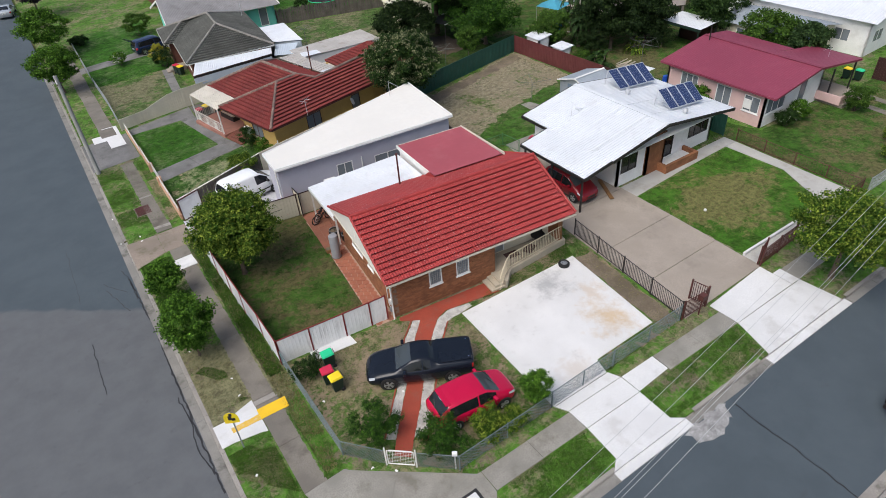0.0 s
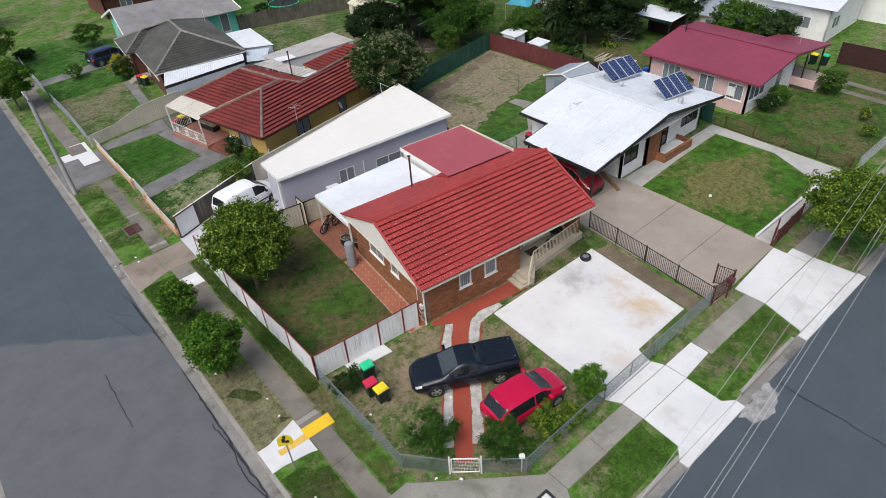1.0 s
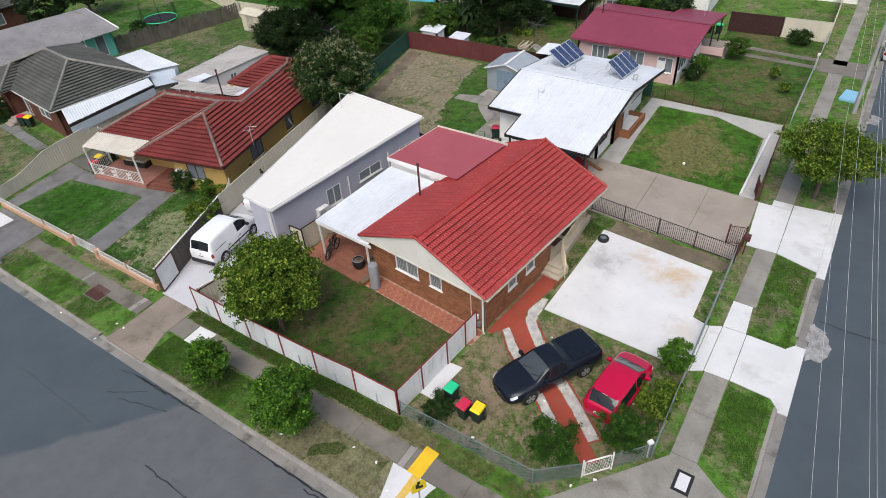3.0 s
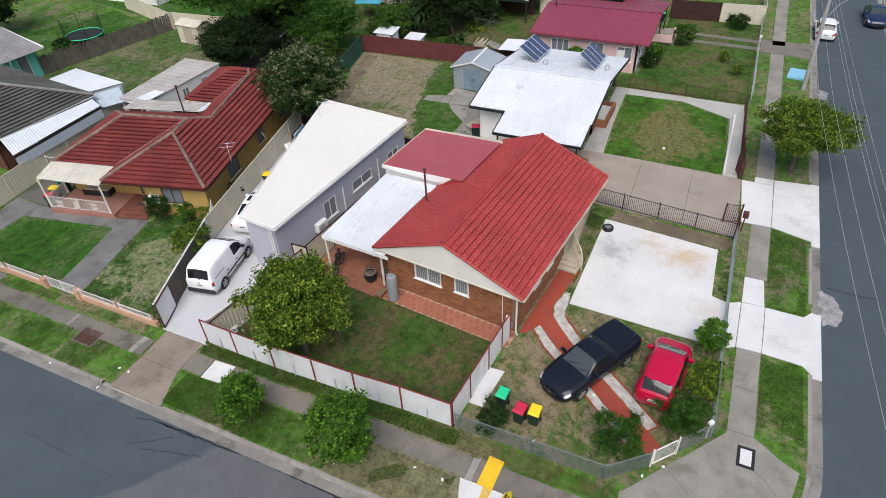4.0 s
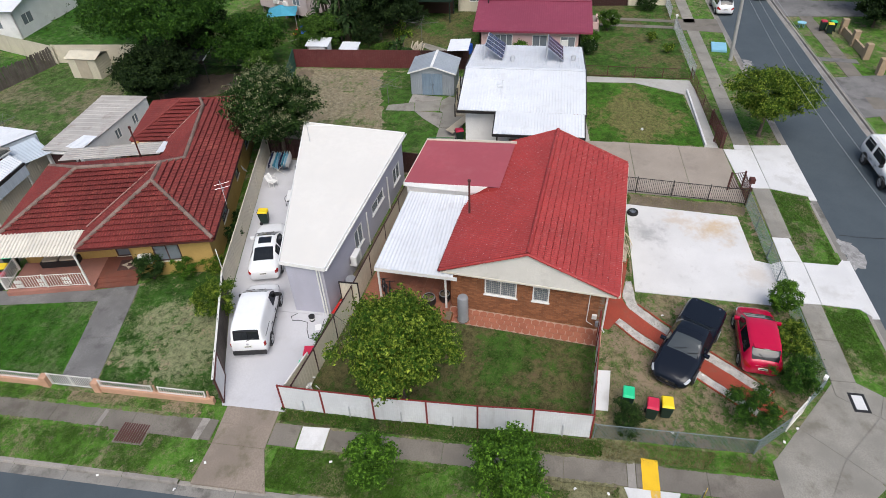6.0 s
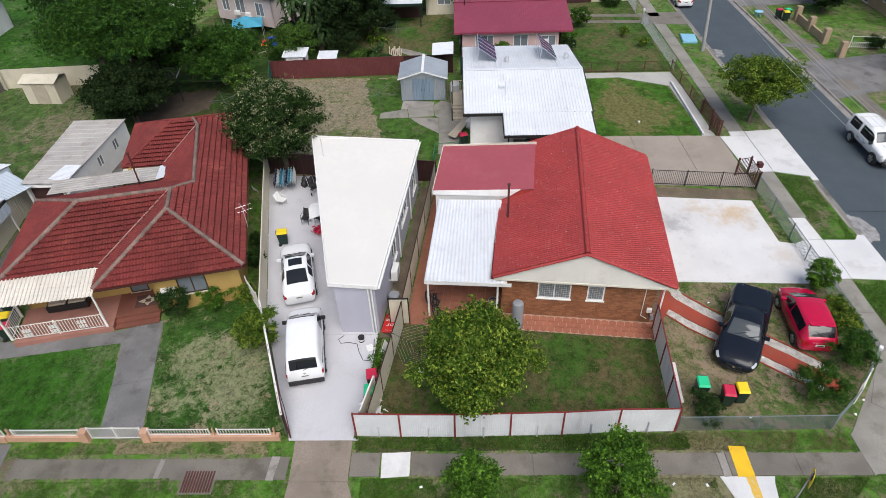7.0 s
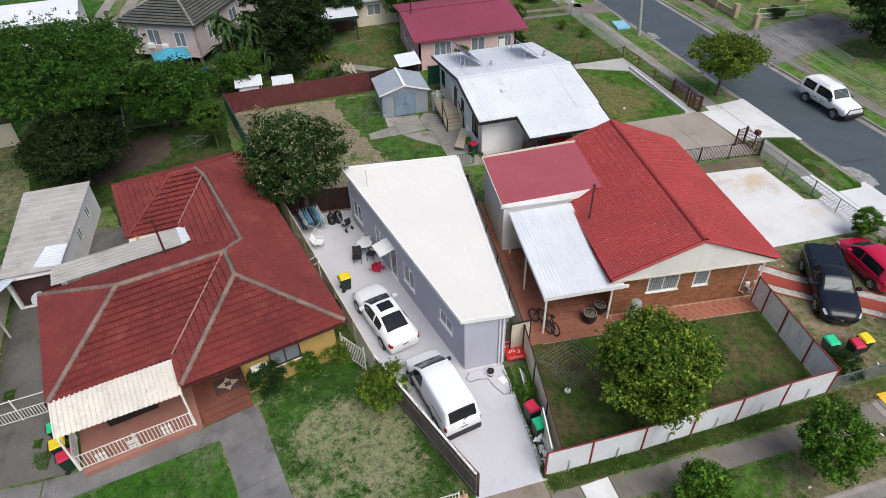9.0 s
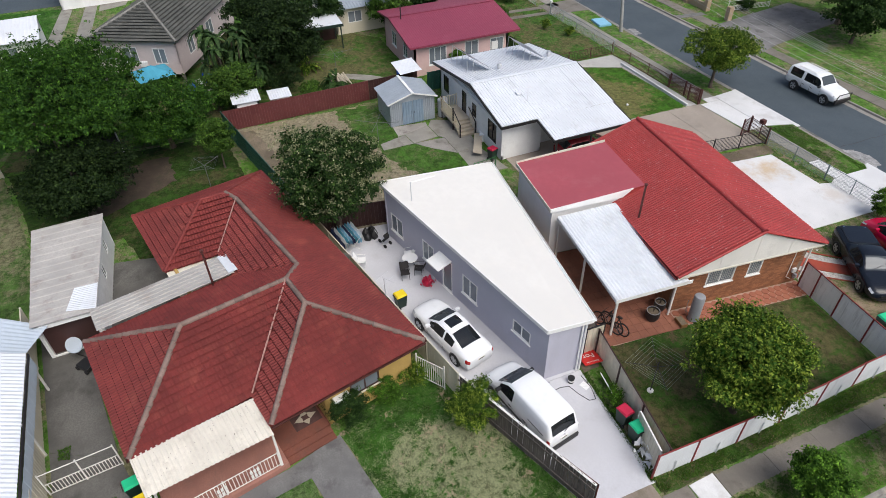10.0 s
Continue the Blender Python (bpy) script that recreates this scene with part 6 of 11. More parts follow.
for y in (24.3, 32.9):
    part("fascia", B().beam((*rs(26.5, y), 2.95), (*rs(RX, y), RZ - 0.08), 0.05, 0.2), black_steel, sh)
    part("fascia", B().beam((*rs(RX, y), RZ - 0.08), (*rs(38.4, y), 2.76), 0.05, 0.2), black_steel, sh)
part("fascia", B().beam((*rs(24.2, 24.4), 2.55), (*rs(26.5, 24.38), 2.95), 0.05, 0.2), black_steel, sh)
part("fascia", B().beam((*rs(24.15, 24.4), 2.55), (*rs(24.15, 30.3), 2.55), 0.05, 0.18), black_steel, sh)
part("fascia", B().beam((*rs(24.2, 30.3), 2.55), (*rs(26.5, 30.3), 2.95), 0.05, 0.18), black_steel, sh)
part("fascia", B().beam((*rs(26.45, 30.3), 2.93), (*rs(26.45, 32.9), 2.93), 0.05, 0.18), black_steel, sh)
part("fascia", B().beam((*rs(38.42, 24.3), 2.75), (*rs(38.42, 32.9), 2.75), 0.05, 0.18), black_steel, sh)
part("ceiling_board", B().box(*rs(27.3, 24.6), 2.72, *rs(38.2, 32.6), 2.75), white_paint, sh)
walls(sh, [rs(28.2, 25.3), rs(30.7, 25.3), rs(30.7, 25.1), rs(32.4, 25.1), rs(32.4, 25.6), rs(38.0, 25.6), rs(38.0, 32.4), rs(27.3, 32.4), rs(27.3, 29.4), rs(28.2, 29.4)], 2.85, white_board, {
    0: [(0.25, 1.75, 0.9, 2.35, 2, 0.0)], 4: [(0.4, 1.5, 0.35, 2.3, 1, 0.0), (3.1, 5.2, 0.95, 2.25, 3, 0.0)],
    6: [(0.7, 1.7, 0.9, 2.2, 1, 0.0), (4.2, 5.0, 0.5, 2.4, 1, 0.0), (6.0, 6.7, 1.2, 2.2, 1, 0.0), (8.6, 9.9, 0.8, 2.2, 2, 0.0)]}, black_steel, mats={1: brick_m, 2: brick_m, 3: brick_m}, glazed=car_glass)
board_lines(sh, rs(27.28, 32.4), rs(27.28, 29.4), 0.3, 2.8, white_board, 0.17)
part("floor", B().prism([rs(28.4, 25.7), rs(37.8, 25.7), rs(37.8, 32.2), rs(28.4, 32.2)], 0.02, 0.4), dark_room, sh)
for x, y in ((24.35, 24.7), (24.35, 30.0), (24.35, 27.4)):
    part("carport_post", B().box(*[v - 0.05 for v in rs(x, y)], 0, *[v + 0.05 for v in rs(x, y)], 2.6), black_steel, sh)
part("brick_planter", B().box(*rs(31.9, 24.35), 0, *rs(35.2, 24.55), 0.6).box(*rs(31.9, 24.55), 0, *rs(32.1, 25.1), 0.6).box(*rs(35.0, 24.55), 0, *rs(35.2, 25.55), 0.6), brick_m, sh)
part("porch_slab", B().prism([rs(32.1, 24.56), rs(35.0, 24.56), rs(35.0, 25.55), rs(32.1, 25.55)], 0.0, 0.3), new_concrete, sh)
part("plank", B().beam((*rs(28.0, 26.6), 0.1), (*rs(26.9, 24.4), 0.12), 0.25, 0.04), door_wood, sh, "brown plank by the carport")
for x, y in ((33.4, 29.6), (34.0, 25.15), (29.3, 30.2)):
    z = RZ - (x - RX) * 0.154 if x > RX else RZ - (RX - x) * 0.18
    if x > 30:
        part("whirly_vent", B().cyl((*rs(x, y), z), (*rs(x, y), z + 0.2), 0.11, n=12).cyl((*rs(x, y), z + 0.2), (*rs(x, y), z + 0.42), 0.2, 0.14, 14), silver_frame, sh, smooth=40)
    else:
        part("roof_vent", B().box(*[v - 0.2 for v in rs(x, y)], z, *[v + 0.2 for v in rs(x, y)], z + 0.15), white_metal, sh, bevel=0.03)
for (x0, y0), (x1, y1) in (((33.4, 30.3), (37.2, 31.7)), ((33.35, 25.85), (36.9, 27.1))):
    arr = thing("solar_array", "tilted blue solar panels on silver roof stand", "solar panel", (x0, y0, 0), group="solar panels on the white roof")
    w = (x1 - x0) / 4
    zl = lambda x: 3.76 - x * 0.1
    for i in range(4):
        p = [(i * w + 0.03, 0, zl(i * w)), (i * w + w - 0.03, 0, zl(i * w + w)), (i * w + w - 0.03, y1 - y0, zl(i * w + w) + 1.0), (i * w + 0.03, y1 - y0, zl(i * w) + 1.0)]
        fr = B().slab(p, 0.045)
        pan = part("panel", fr, silver_frame, arr)
        cells = B()
        o, ex, ey = Vector(p[0]), Vector(p[1]) - Vector(p[0]), Vector(p[3]) - Vector(p[0])
        nn = ex.cross(ey).normalized() * 0.006
        for a in range(5):
            for b in range(8):
                c = [o + ex * (0.04 + 0.92 * (a + da) / 5) + ey * (0.03 + 0.94 * (b + db) / 8) + nn for da, db in ((0.012, 0.012), (0.988, 0.012), (0.988, 0.988), (0.012, 0.988))]
                cells.add(c, [(0, 1, 2, 3)])
        part("cell_sheet", cells, cell_m, pan, "dark blue solar cells", kind="stuff")
    for i in range(5):
        part("strut", B().beam((i * w, y1 - y0 - 0.05, zl(i * w) + 0.95), (i * w, y1 - y0 + 0.1, 3.75 - (x0 + i * w - RX) * 0.154), 0.03, 0.03), silver_frame, arr)
part("aerial", B().tube([(*rs(28.4, 30.0), 3.3), (*rs(28.4, 30.0), 4.4)], 0.015, 5).tube([(*rs(28.3, 29.4), 4.35), (*rs(28.5, 30.6), 4.38)], 0.01, 4).tube([(*rs(28.2, 29.7), 4.3), (*rs(28.8, 29.8), 4.34)], 0.008, 4), silver_frame, sh)

# back deck and stairs of the white house
deck = thing("back_deck", "small back deck with cream balustrades and stairs", "deck", (33.0, 33.0, 0))
part("platform", B().box(-0.6, -0.6, 0.6, 1.7, 0.8, 0.75), tread_tiles, deck)
for x, y in ((-0.5, 0.7), (1.6, 0.7)):
    part("post", B().box(x - 0.05, y - 0.05, 0, x + 0.05, y + 0.05, 1.75), black_steel, deck)
rail_fence(deck, (-0.5, 0.75), (1.6, 0.75), 0.95, cream_steel, 0.13, 0.75, 0.015)
rail_fence(deck, (1.65, 0.75), (1.65, -0.5), 0.95, cream_steel, 0.13, 0.75, 0.015)
for i in range(4):
    part("step", B().box(-0.9 - 0.28 * i, -0.55, 0.45 - 0.15 * i, -0.6 - 0.28 * i, 0.7, 0.6 - 0.15 * i), tread_tiles, deck)
for y in (-0.5, 0.7):
    part("stair_rail", B().beam((-0.6, y, 1.65), (-1.8, y, 1.0), 0.05, 0.06).box(-1.85, y - 0.04, 0, -1.77, y + 0.04, 1.05), black_steel, deck)
    for k in range(8):
        part("baluster", B().box(-0.7 - 0.14 * k - 0.012, y - 0.012, 0.5 - 0.07 * k, -0.7 - 0.14 * k + 0.012, y + 0.012, 1.6 - 0.075 * k), cream_steel, deck)

# zinc garden shed
shed = thing("garden_shed", "pale zinc garden shed with double doors", "shed", (36.2, 36.0, 0))
for a, b in (((-1.5, -1.75), (-1.5, 1.75)), ((1.5, 1.75), (1.5, -1.75)), ((1.5, -1.75), (-1.5, -1.75)), ((-1.5, 1.75), (1.5, 1.75))):
    part("wall_sheet", B().ribbed((*a, 0.03), (*b, 0.03), (*b, 1.9), (*a, 1.9), 0.15, 0.02, square=True), zinc_shed, shed)
for x in (-1.52, 1.5):
    part("gable", B().add([(x, -1.75, 1.9), (x, 1.75, 1.9), (x, 0, 2.42), (x + 0.02, -1.75, 1.9), (x + 0.02, 1.75, 1.9), (x + 0.02, 0, 2.42)], [(0, 2, 1), (3, 4, 5), (0, 1, 4, 3), (1, 2, 5, 4), (2, 0, 3, 5)]), zinc_shed, shed)
for s in (-1, 1):
    part("roof_sheet", B().ribbed((-1.65, s * 1.95, 1.88), (1.65, s * 1.95, 1.88), (1.65, 0, 2.48), (-1.65, 0, 2.48), 0.3, 0.015, square=True), zinc_shed, shed)
    part("barge", B().beam((-1.67, s * 1.95, 1.88), (-1.67, 0, 2.48), 0.04, 0.1), white_paint, shed)
part("ridge_cap", B().beam((-1.67, 0, 2.51), (1.67, 0, 2.51), 0.2, 0.03), white_paint, shed)
for y in (-0.82, 0.02):
    d = part("door", B().ribbed((-1.56, y, 0.06), (-1.56, y + 0.8, 0.06), (-1.56, y + 0.8, 1.86), (-1.56, y, 1.86), 0.2, 0.015, square=True), shed_door_m, shed, "blue-grey sheet door")
    part("door_handle", B().box(-1.6, y + (0.72 if y < 0 else 0.06), 0.9, -1.57, y + (0.76 if y < 0 else 0.1), 1.05), black_steel, d)

# pink house with maroon roof
pk = thing("pink_house", "pink house with low maroon sheet roof", "house", (47.0, 28.0, 0))
def rp(x, y):
    return (x - 47.0, y - 28.0)
pitched(pk, [(*rp(41.75, 23.4), 2.78), (*rp(41.75, 33.5), 2.78), (*rp(47.0, 33.5), 3.62), (*rp(47.0, 23.4), 3.62)], maroon_metal, 0.2, 0.005, "maroon sheet roof")
pitched(pk, [(*rp(50.2, 27.4), 3.2), (*rp(50.2, 33.5), 3.2), (*rp(47.0, 33.5), 3.62), (*rp(47.0, 27.4), 3.62)], maroon_metal, 0.2, 0.005, "maroon sheet roof")
pitched(pk, [(*rp(53.0, 23.4), 2.75), (*rp(53.0, 27.4), 2.75), (*rp(47.0, 27.4), 3.62), (*rp(47.0, 23.4), 3.62)], maroon_metal, 0.2, 0.005, "maroon sheet roof")
part("ridge_cap", B().beam((*rp(47, 23.4), 3.65), (*rp(47, 33.5), 3.65), 0.3, 0.04), maroon_metal, pk)
for a, b in (((41.72, 23.38, 2.7), (41.72, 33.52, 2.7)), ((41.75, 23.37, 2.7), (47, 23.37, 3.54)), ((47, 23.37, 3.54), (53, 23.37, 2.67)), ((41.75, 33.53, 2.7), (47, 33.53, 3.54)), ((47, 33.53, 3.54), (50.2, 33.53, 3.12))):
    part("fascia", B().beam((*rp(*a[:2]), a[2]), (*rp(*b[:2]), b[2]), 0.05, 0.16), maroon_metal, pk)
walls(pk, [rp(42.2, 24.3), rp(49.5, 24.3), rp(49.5, 27.6), rp(50.0, 27.6), rp(50.0, 33.0), rp(42.2, 33.0)], 2.85, pink_wall, {
    0: [(0.3, 2.6, 0.95, 2.2, 3, 0.0), (4.3, 5.3, 0.3, 2.4, 1, 0.0)], 5: [(1.3, 2.9, 0.8, 2.3, 3, 0.0), (4.6, 5.9, 0.8, 2.3, 2, 0.0), (7.0, 8.3, 0.95, 2.2, 2, 0.0)],
    4: [(2.0, 3.2, 0.9, 2.2, 2, 0.0), (5.0, 6.0, 0.9, 2.2, 2, 0.0)]}, white_paint, mats={0: white_board}, sill=white_paint)
part("floor", B().prism([rp(42.5, 24.6), rp(49.2, 24.6), rp(49.2, 32.6), rp(42.5, 32.6)], 0.02, 0.4), dark_room, pk)
part("flue", B().tube([(*rp(46.4, 32.6), 3.4), (*rp(46.4, 32.6), 4.7)], 0.05, 8), black_steel, pk)
part("meter_box", B().box(*rp(42.08, 25.3), 1.2, *rp(42.2, 25.9), 1.9), white_paint, pk, bevel=0.02)
part("verandah_floor", B().prism([rp(49.5, 22.2), rp(53.0, 22.2), rp(53.0, 27.0), rp(49.5, 27.0)], 0, 0.3), brown_concrete, pk)
part("verandah_wall", B().box(*rp(49.2, 22.5), 0.3, *rp(49.35, 24.3), 0.95).box(*rp(49.2, 22.35), 0.3, *rp(51.6, 22.5), 0.95), pink_wall, pk)
for x in (49.6, 52.7):
    part("verandah_post", B().box(*[v - 0.05 for v in rp(x, 23.6)], 0.3, *[v + 0.05 for v in rp(x, 23.6)], 2.75), black_steel, pk)
part("hood", B().ribbed((*rp(41.3, 33.6), 2.2), (*rp(38.9, 33.6), 2.1), (*rp(38.9, 35.4), 2.0), (*rp(41.3, 35.4), 2.1), 0.15, 0.02), white_metal, pk, "small white lean-to roof")
part("aerial", B().tube([(*rp(50.5, 24.8), 3.1), (*rp(50.5, 24.8), 3.9)], 0.015, 5).tube([(*rp(49.6, 24.9), 3.85), (*rp(51.4, 24.7), 3.9)], 0.01, 4), silver_frame, pk)

# dark-roofed brick house on the north side
dh = thing("dark_roof_house", "brown brick house with weathered grey tiled roof", "house", (11.0, 62.2, 0), -6)
walls(dh, [(0.5, 0.5), (7.9, 0.5), (7.9, 12.2), (-0.4, 12.2), (-0.4, 7.9), (0.5, 7.9)], 2.6, dark_brick_m, {0: [(1.5, 2.7, 1.0, 2.1, 2, 0.3)], 3: [(1.2, 2.6, 1.0, 2.1, 2, 0.4)], 5: [(0.5, 1.4, 0.3, 2.3, 1, 0.0), (3.5, 5.3, 1.0, 2.2, 2, 0.4)]}, white_paint)
d_sw, d_se, d_ne, d_nw, d_in, d_step = (0, 0, 2.66), (8.3, 0, 2.66), (8.45, 12.7, 2.66), (-0.85, 12.8, 2.66), (-0.9, 7.4, 2.66), (0, 7.35, 2.66)
d_a, d_b, d_wing, d_val = (4.05, 4.1, 4.5), (4.05, 8.4, 4.5), (1.55, 10.0, 3.78), (2.4, 9.9, 3.75)
for poly in ([d_sw, d_se, d_a], [d_se, d_ne, d_b, d_a], [d_ne, d_nw, d_wing, d_b], [d_nw, d_in, d_wing], [d_in, d_step, d_val, d_wing], [d_step, d_sw, d_a, d_b, d_val]):
    tiled_slope(dh, poly, grey_tile, (0, 0, 2), 0)
for a, b in ((d_sw, d_a), (d_se, d_a), (d_a, d_b), (d_ne, d_b), (d_in, d_wing), (d_nw, d_wing), (d_wing, d_b)):
    ridge(dh, (a[0], a[1], a[2] + 0.05), (b[0], b[1], b[2] + 0.05), pale_ridge, 0.12, 0.4)
part("soffit", B().prism([(0.05, 0.05), (8.25, 0.05), (8.35, 12.6), (-0.8, 12.7), (-0.85, 7.45), (0.05, 7.4)], 2.58, 2.61), cream_trim, dh)
for a, b in (((0, 0), (8.3, 0)), ((0, 7.35), (0, 0)), ((-0.85, 12.8), (-0.9, 7.4))):
    gutter(dh, (*a, 2.62), (*b, 2.62), white_paint)
part("floor", B().box(2.2, 0.8, 0.02, 8.0, 11.2, 0.3), dark_room, dh)
for i in range(3):
    part("front_step", B().box(-1.5 + 0.3 * i, 6.7, 0, 0.45, 7.8, 0.15 * (i + 1)), brown_concrete, dh)
part("flue", B().tube([(7.6, 9.2, 3.4), (7.6, 9.2, 4.6)], 0.04, 6), silver_frame, dh)
part("carport_roof", B().ribbed((0.7, -0.15, 2.62), (7.9, -0.3, 2.55), (7.55, -1.62, 2.42), (0.0, -2.75, 2.42), 0.19, 0.025), white_metal, dh, "white sheet carport roof")
for x, y in ((0.3, -2.6), (7.4, -1.6), (3.8, -2.1)):
    part("carport_post", B().box(x - 0.04, y - 0.04, 0, x + 0.04, y + 0.04, 2.2), white_steel, dh)
part("carport_fascia", B().beam((7.55, -1.66, 2.3), (0.0, -2.79, 2.3), 0.04, 0.16), black_steel, dh)
part("side_sheet", B().ribbed((7.5, -1.72, 1.55), (0.0, -2.85, 1.55), (0.0, -2.82, 2.2), (7.5, -1.68, 2.2), 0.6, 0.01, square=True), pale_blue, dh, "pale side sheeting under the carport edge")
bs = thing("blue_shed", "pale blue clad shed with white sheet roof", "shed", (20.0, 63.2, 0), 0)
walls(bs, [(0, 0), (2.2, -1.4), (2.7, 4.3), (0.1, 4.4)], 2.2, pale_blue, {0: [(0.8, 1.5, 0.9, 1.7, 1, 0.0)]}, white_paint)
pitched(bs, [(2.35, -1.55, 2.3), (2.85, 4.45, 2.5), (0.0, 4.55, 2.62), (-0.15, -0.05, 2.3)], white_metal, 0.3, 0.015, "white sheet roof")
part("side_roof", B().ribbed((-1.4, -3.2, 2.1), (0.2, -4.0, 2.05), (1.8, -1.5, 2.15), (-0.2, -0.6, 2.2), 0.19, 0.02), pale_blue, bs)

# teal house further north
th = thing("teal_house", "teal walled house with grey corrugated roof", "house", (13.0, 75.8, 0), -3)
walls(th, [(0.3, 0.3), (11.8, 0.3), (11.8, 8.2), (0.3, 8.2)], 2.7, teal_wall, {0: [(5.8, 8.0, 1.0, 2.2, 2, 0.0), (9.6, 10.6, 0.3, 2.3, 1, 0.0)], 3: [(2.0, 3.6, 1.0, 2.2, 2, 0.0)]}, white_paint)
pitched(th, [(-0.4, -0.5, 2.7), (12.3, -0.5, 2.5), (11.9, 4.2, 4.0), (-0.1, 4.2, 4.4)], fibre_cement, 0.17, 0.04, "grey corrugated roof")
pitched(th, [(-0.4, 9.0, 2.7), (12.3, 9.0, 2.5), (11.9, 4.2, 4.0), (-0.1, 4.2, 4.4)], fibre_cement, 0.17, 0.04, "grey corrugated roof")
for x in (-0.42, 12.32):
    part("barge_board", B().beam((x, -0.5, 2.62), (x + (0.3 if x < 0 else -0.4), 4.2, 4.32 if x < 0 else 3.92), 0.06, 0.2).beam((x, 9.0, 2.62), (x + (0.3 if x < 0 else -0.4), 4.2, 4.32 if x < 0 else 3.92), 0.06, 0.2), white_paint, th)
part("floor", B().box(0.6, 0.6, 0.02, 11.5, 7.9, 0.4), dark_room, th)
th2 = thing("far_house", "far house with dark tiled roof", "house", (15.5, 93.5, 0), 0)
walls(th2, [(0, 0), (10, 0), (10, 8), (0, 8)], 2.7, dark_brick_m, {0: [(2, 3.5, 1, 2.2, 2, 0.3), (6, 7.5, 1, 2.2, 2, 0.3)]}, white_paint)
for poly in ([(-0.5, -0.5, 2.7), (10.5, -0.5, 2.7), (6.5, 4, 4.6), (3.5, 4, 4.6)], [(10.5, -0.5, 2.7), (10.5, 8.5, 2.7), (6.5, 4, 4.6)], [(10.5, 8.5, 2.7), (-0.5, 8.5, 2.7), (3.5, 4, 4.6), (6.5, 4, 4.6)], [(-0.5, 8.5, 2.7), (-0.5, -0.5, 2.7), (3.5, 4, 4.6)]):
    tiled_slope(th2, poly, grey_tile, (0, 0, 0), 0, 0.33, 0.34)

# pale weatherboard house on stumps behind the back gardens
nh = thing("stump_house", "pale weatherboard house on stumps with grey tiled roof", "house", (48.9, 51.0, 0), -28)
nh.matrix_basis = pose(48.9, 51.0, 0, 0, 0, -28) @ Matrix.Diagonal((1, 0.9, 1, 1))
walls(nh, [(0.4, 0.4), (12.6, 0.4), (12.6, 8.6), (0.4, 8.6)], 3.7, pale_lilac, {3: [(0.9, 2.0, 1.7, 3.1, 2, 0.2), (2.9, 4.3, 1.7, 3.1, 2, 0.2), (5.8, 7.0, 1.7, 3.0, 2, 0.2)], 0: [(2.0, 3.2, 1.7, 3.0, 2, 0.2), (6.0, 7.4, 1.7, 3.0, 2, 0.2)]}, white_paint, z0=0.8)
board_lines(nh, (0.4, 8.6), (0.4, 0.4), 0.8, 1.68, pale_lilac, 0.17)
for poly in ([(0, 0, 3.7), (13, 0, 3.7), (9, 4.5, 5.6), (4, 4.5, 5.6)], [(13, 0, 3.7), (13, 9, 3.7), (9, 4.5, 5.6)], [(13, 9, 3.7), (0, 9, 3.7), (4, 4.5, 5.6), (9, 4.5, 5.6)], [(0, 9, 3.7), (0, 0, 3.7), (4, 4.5, 5.6)]):
    tiled_slope(nh, poly, grey_tile, (0, 0, 0), 0, 0.33, 0.34)
for a, b in (((0, 0, 3.7), (4, 4.5, 5.6)), ((0, 9, 3.7), (4, 4.5, 5.6)), ((4, 4.5, 5.6), (9, 4.5, 5.6)), ((13, 0, 3.7), (9, 4.5, 5.6))):
    ridge(nh, a, b, pale_ridge, 0.13, 0.42)
for x in (0.6, 4.5, 8.5, 12.4):
    for y in (0.6, 4.5, 8.4):
        part("stump", B().box(x - 0.12, y - 0.12, 0, x + 0.12, y + 0.12, 0.8), old_concrete, nh)
part("floor", B().box(0.5, 0.5, 0.75, 12.5, 8.5, 0.85), old_timber, nh)
for y in (3.6, 5.2):
    part("air_conditioner", B().box(0.1, y, 1.5, 0.5, y + 0.6, 1.9), white_plastic, nh, bevel=0.02)

# white sheds and houses behind the pink house
lean = thing("open_carport", "open carport with a white sheet roof", "carport", (52.0, 39.0, 0), 0)
pitched(lean, [(-1.1, -2.3, 2.3), (-1.1, 2.0, 2.3), (1.7, 2.0, 2.5), (1.7, -2.3, 2.5)], white_metal, 0.2, 0.02)
part("fascia", B().beam((-1.12, -2.35, 2.2), (-1.12, 2.05, 2.2), 0.05, 0.25), dark_green_plastic, lean)
for x, y in ((-1.0, -2.1), (-1.0, 1.8), (1.6, -2.1), (1.6, 1.8)):
    part("post", B().box(x - 0.05, y - 0.05, 0, x + 0.05, y + 0.05, 2.3), dark_green_plastic, lean)
part("back_wall", B().box(1.62, -2.2, 0, 1.67, 1.9, 2.4), dark_sheet, lean)
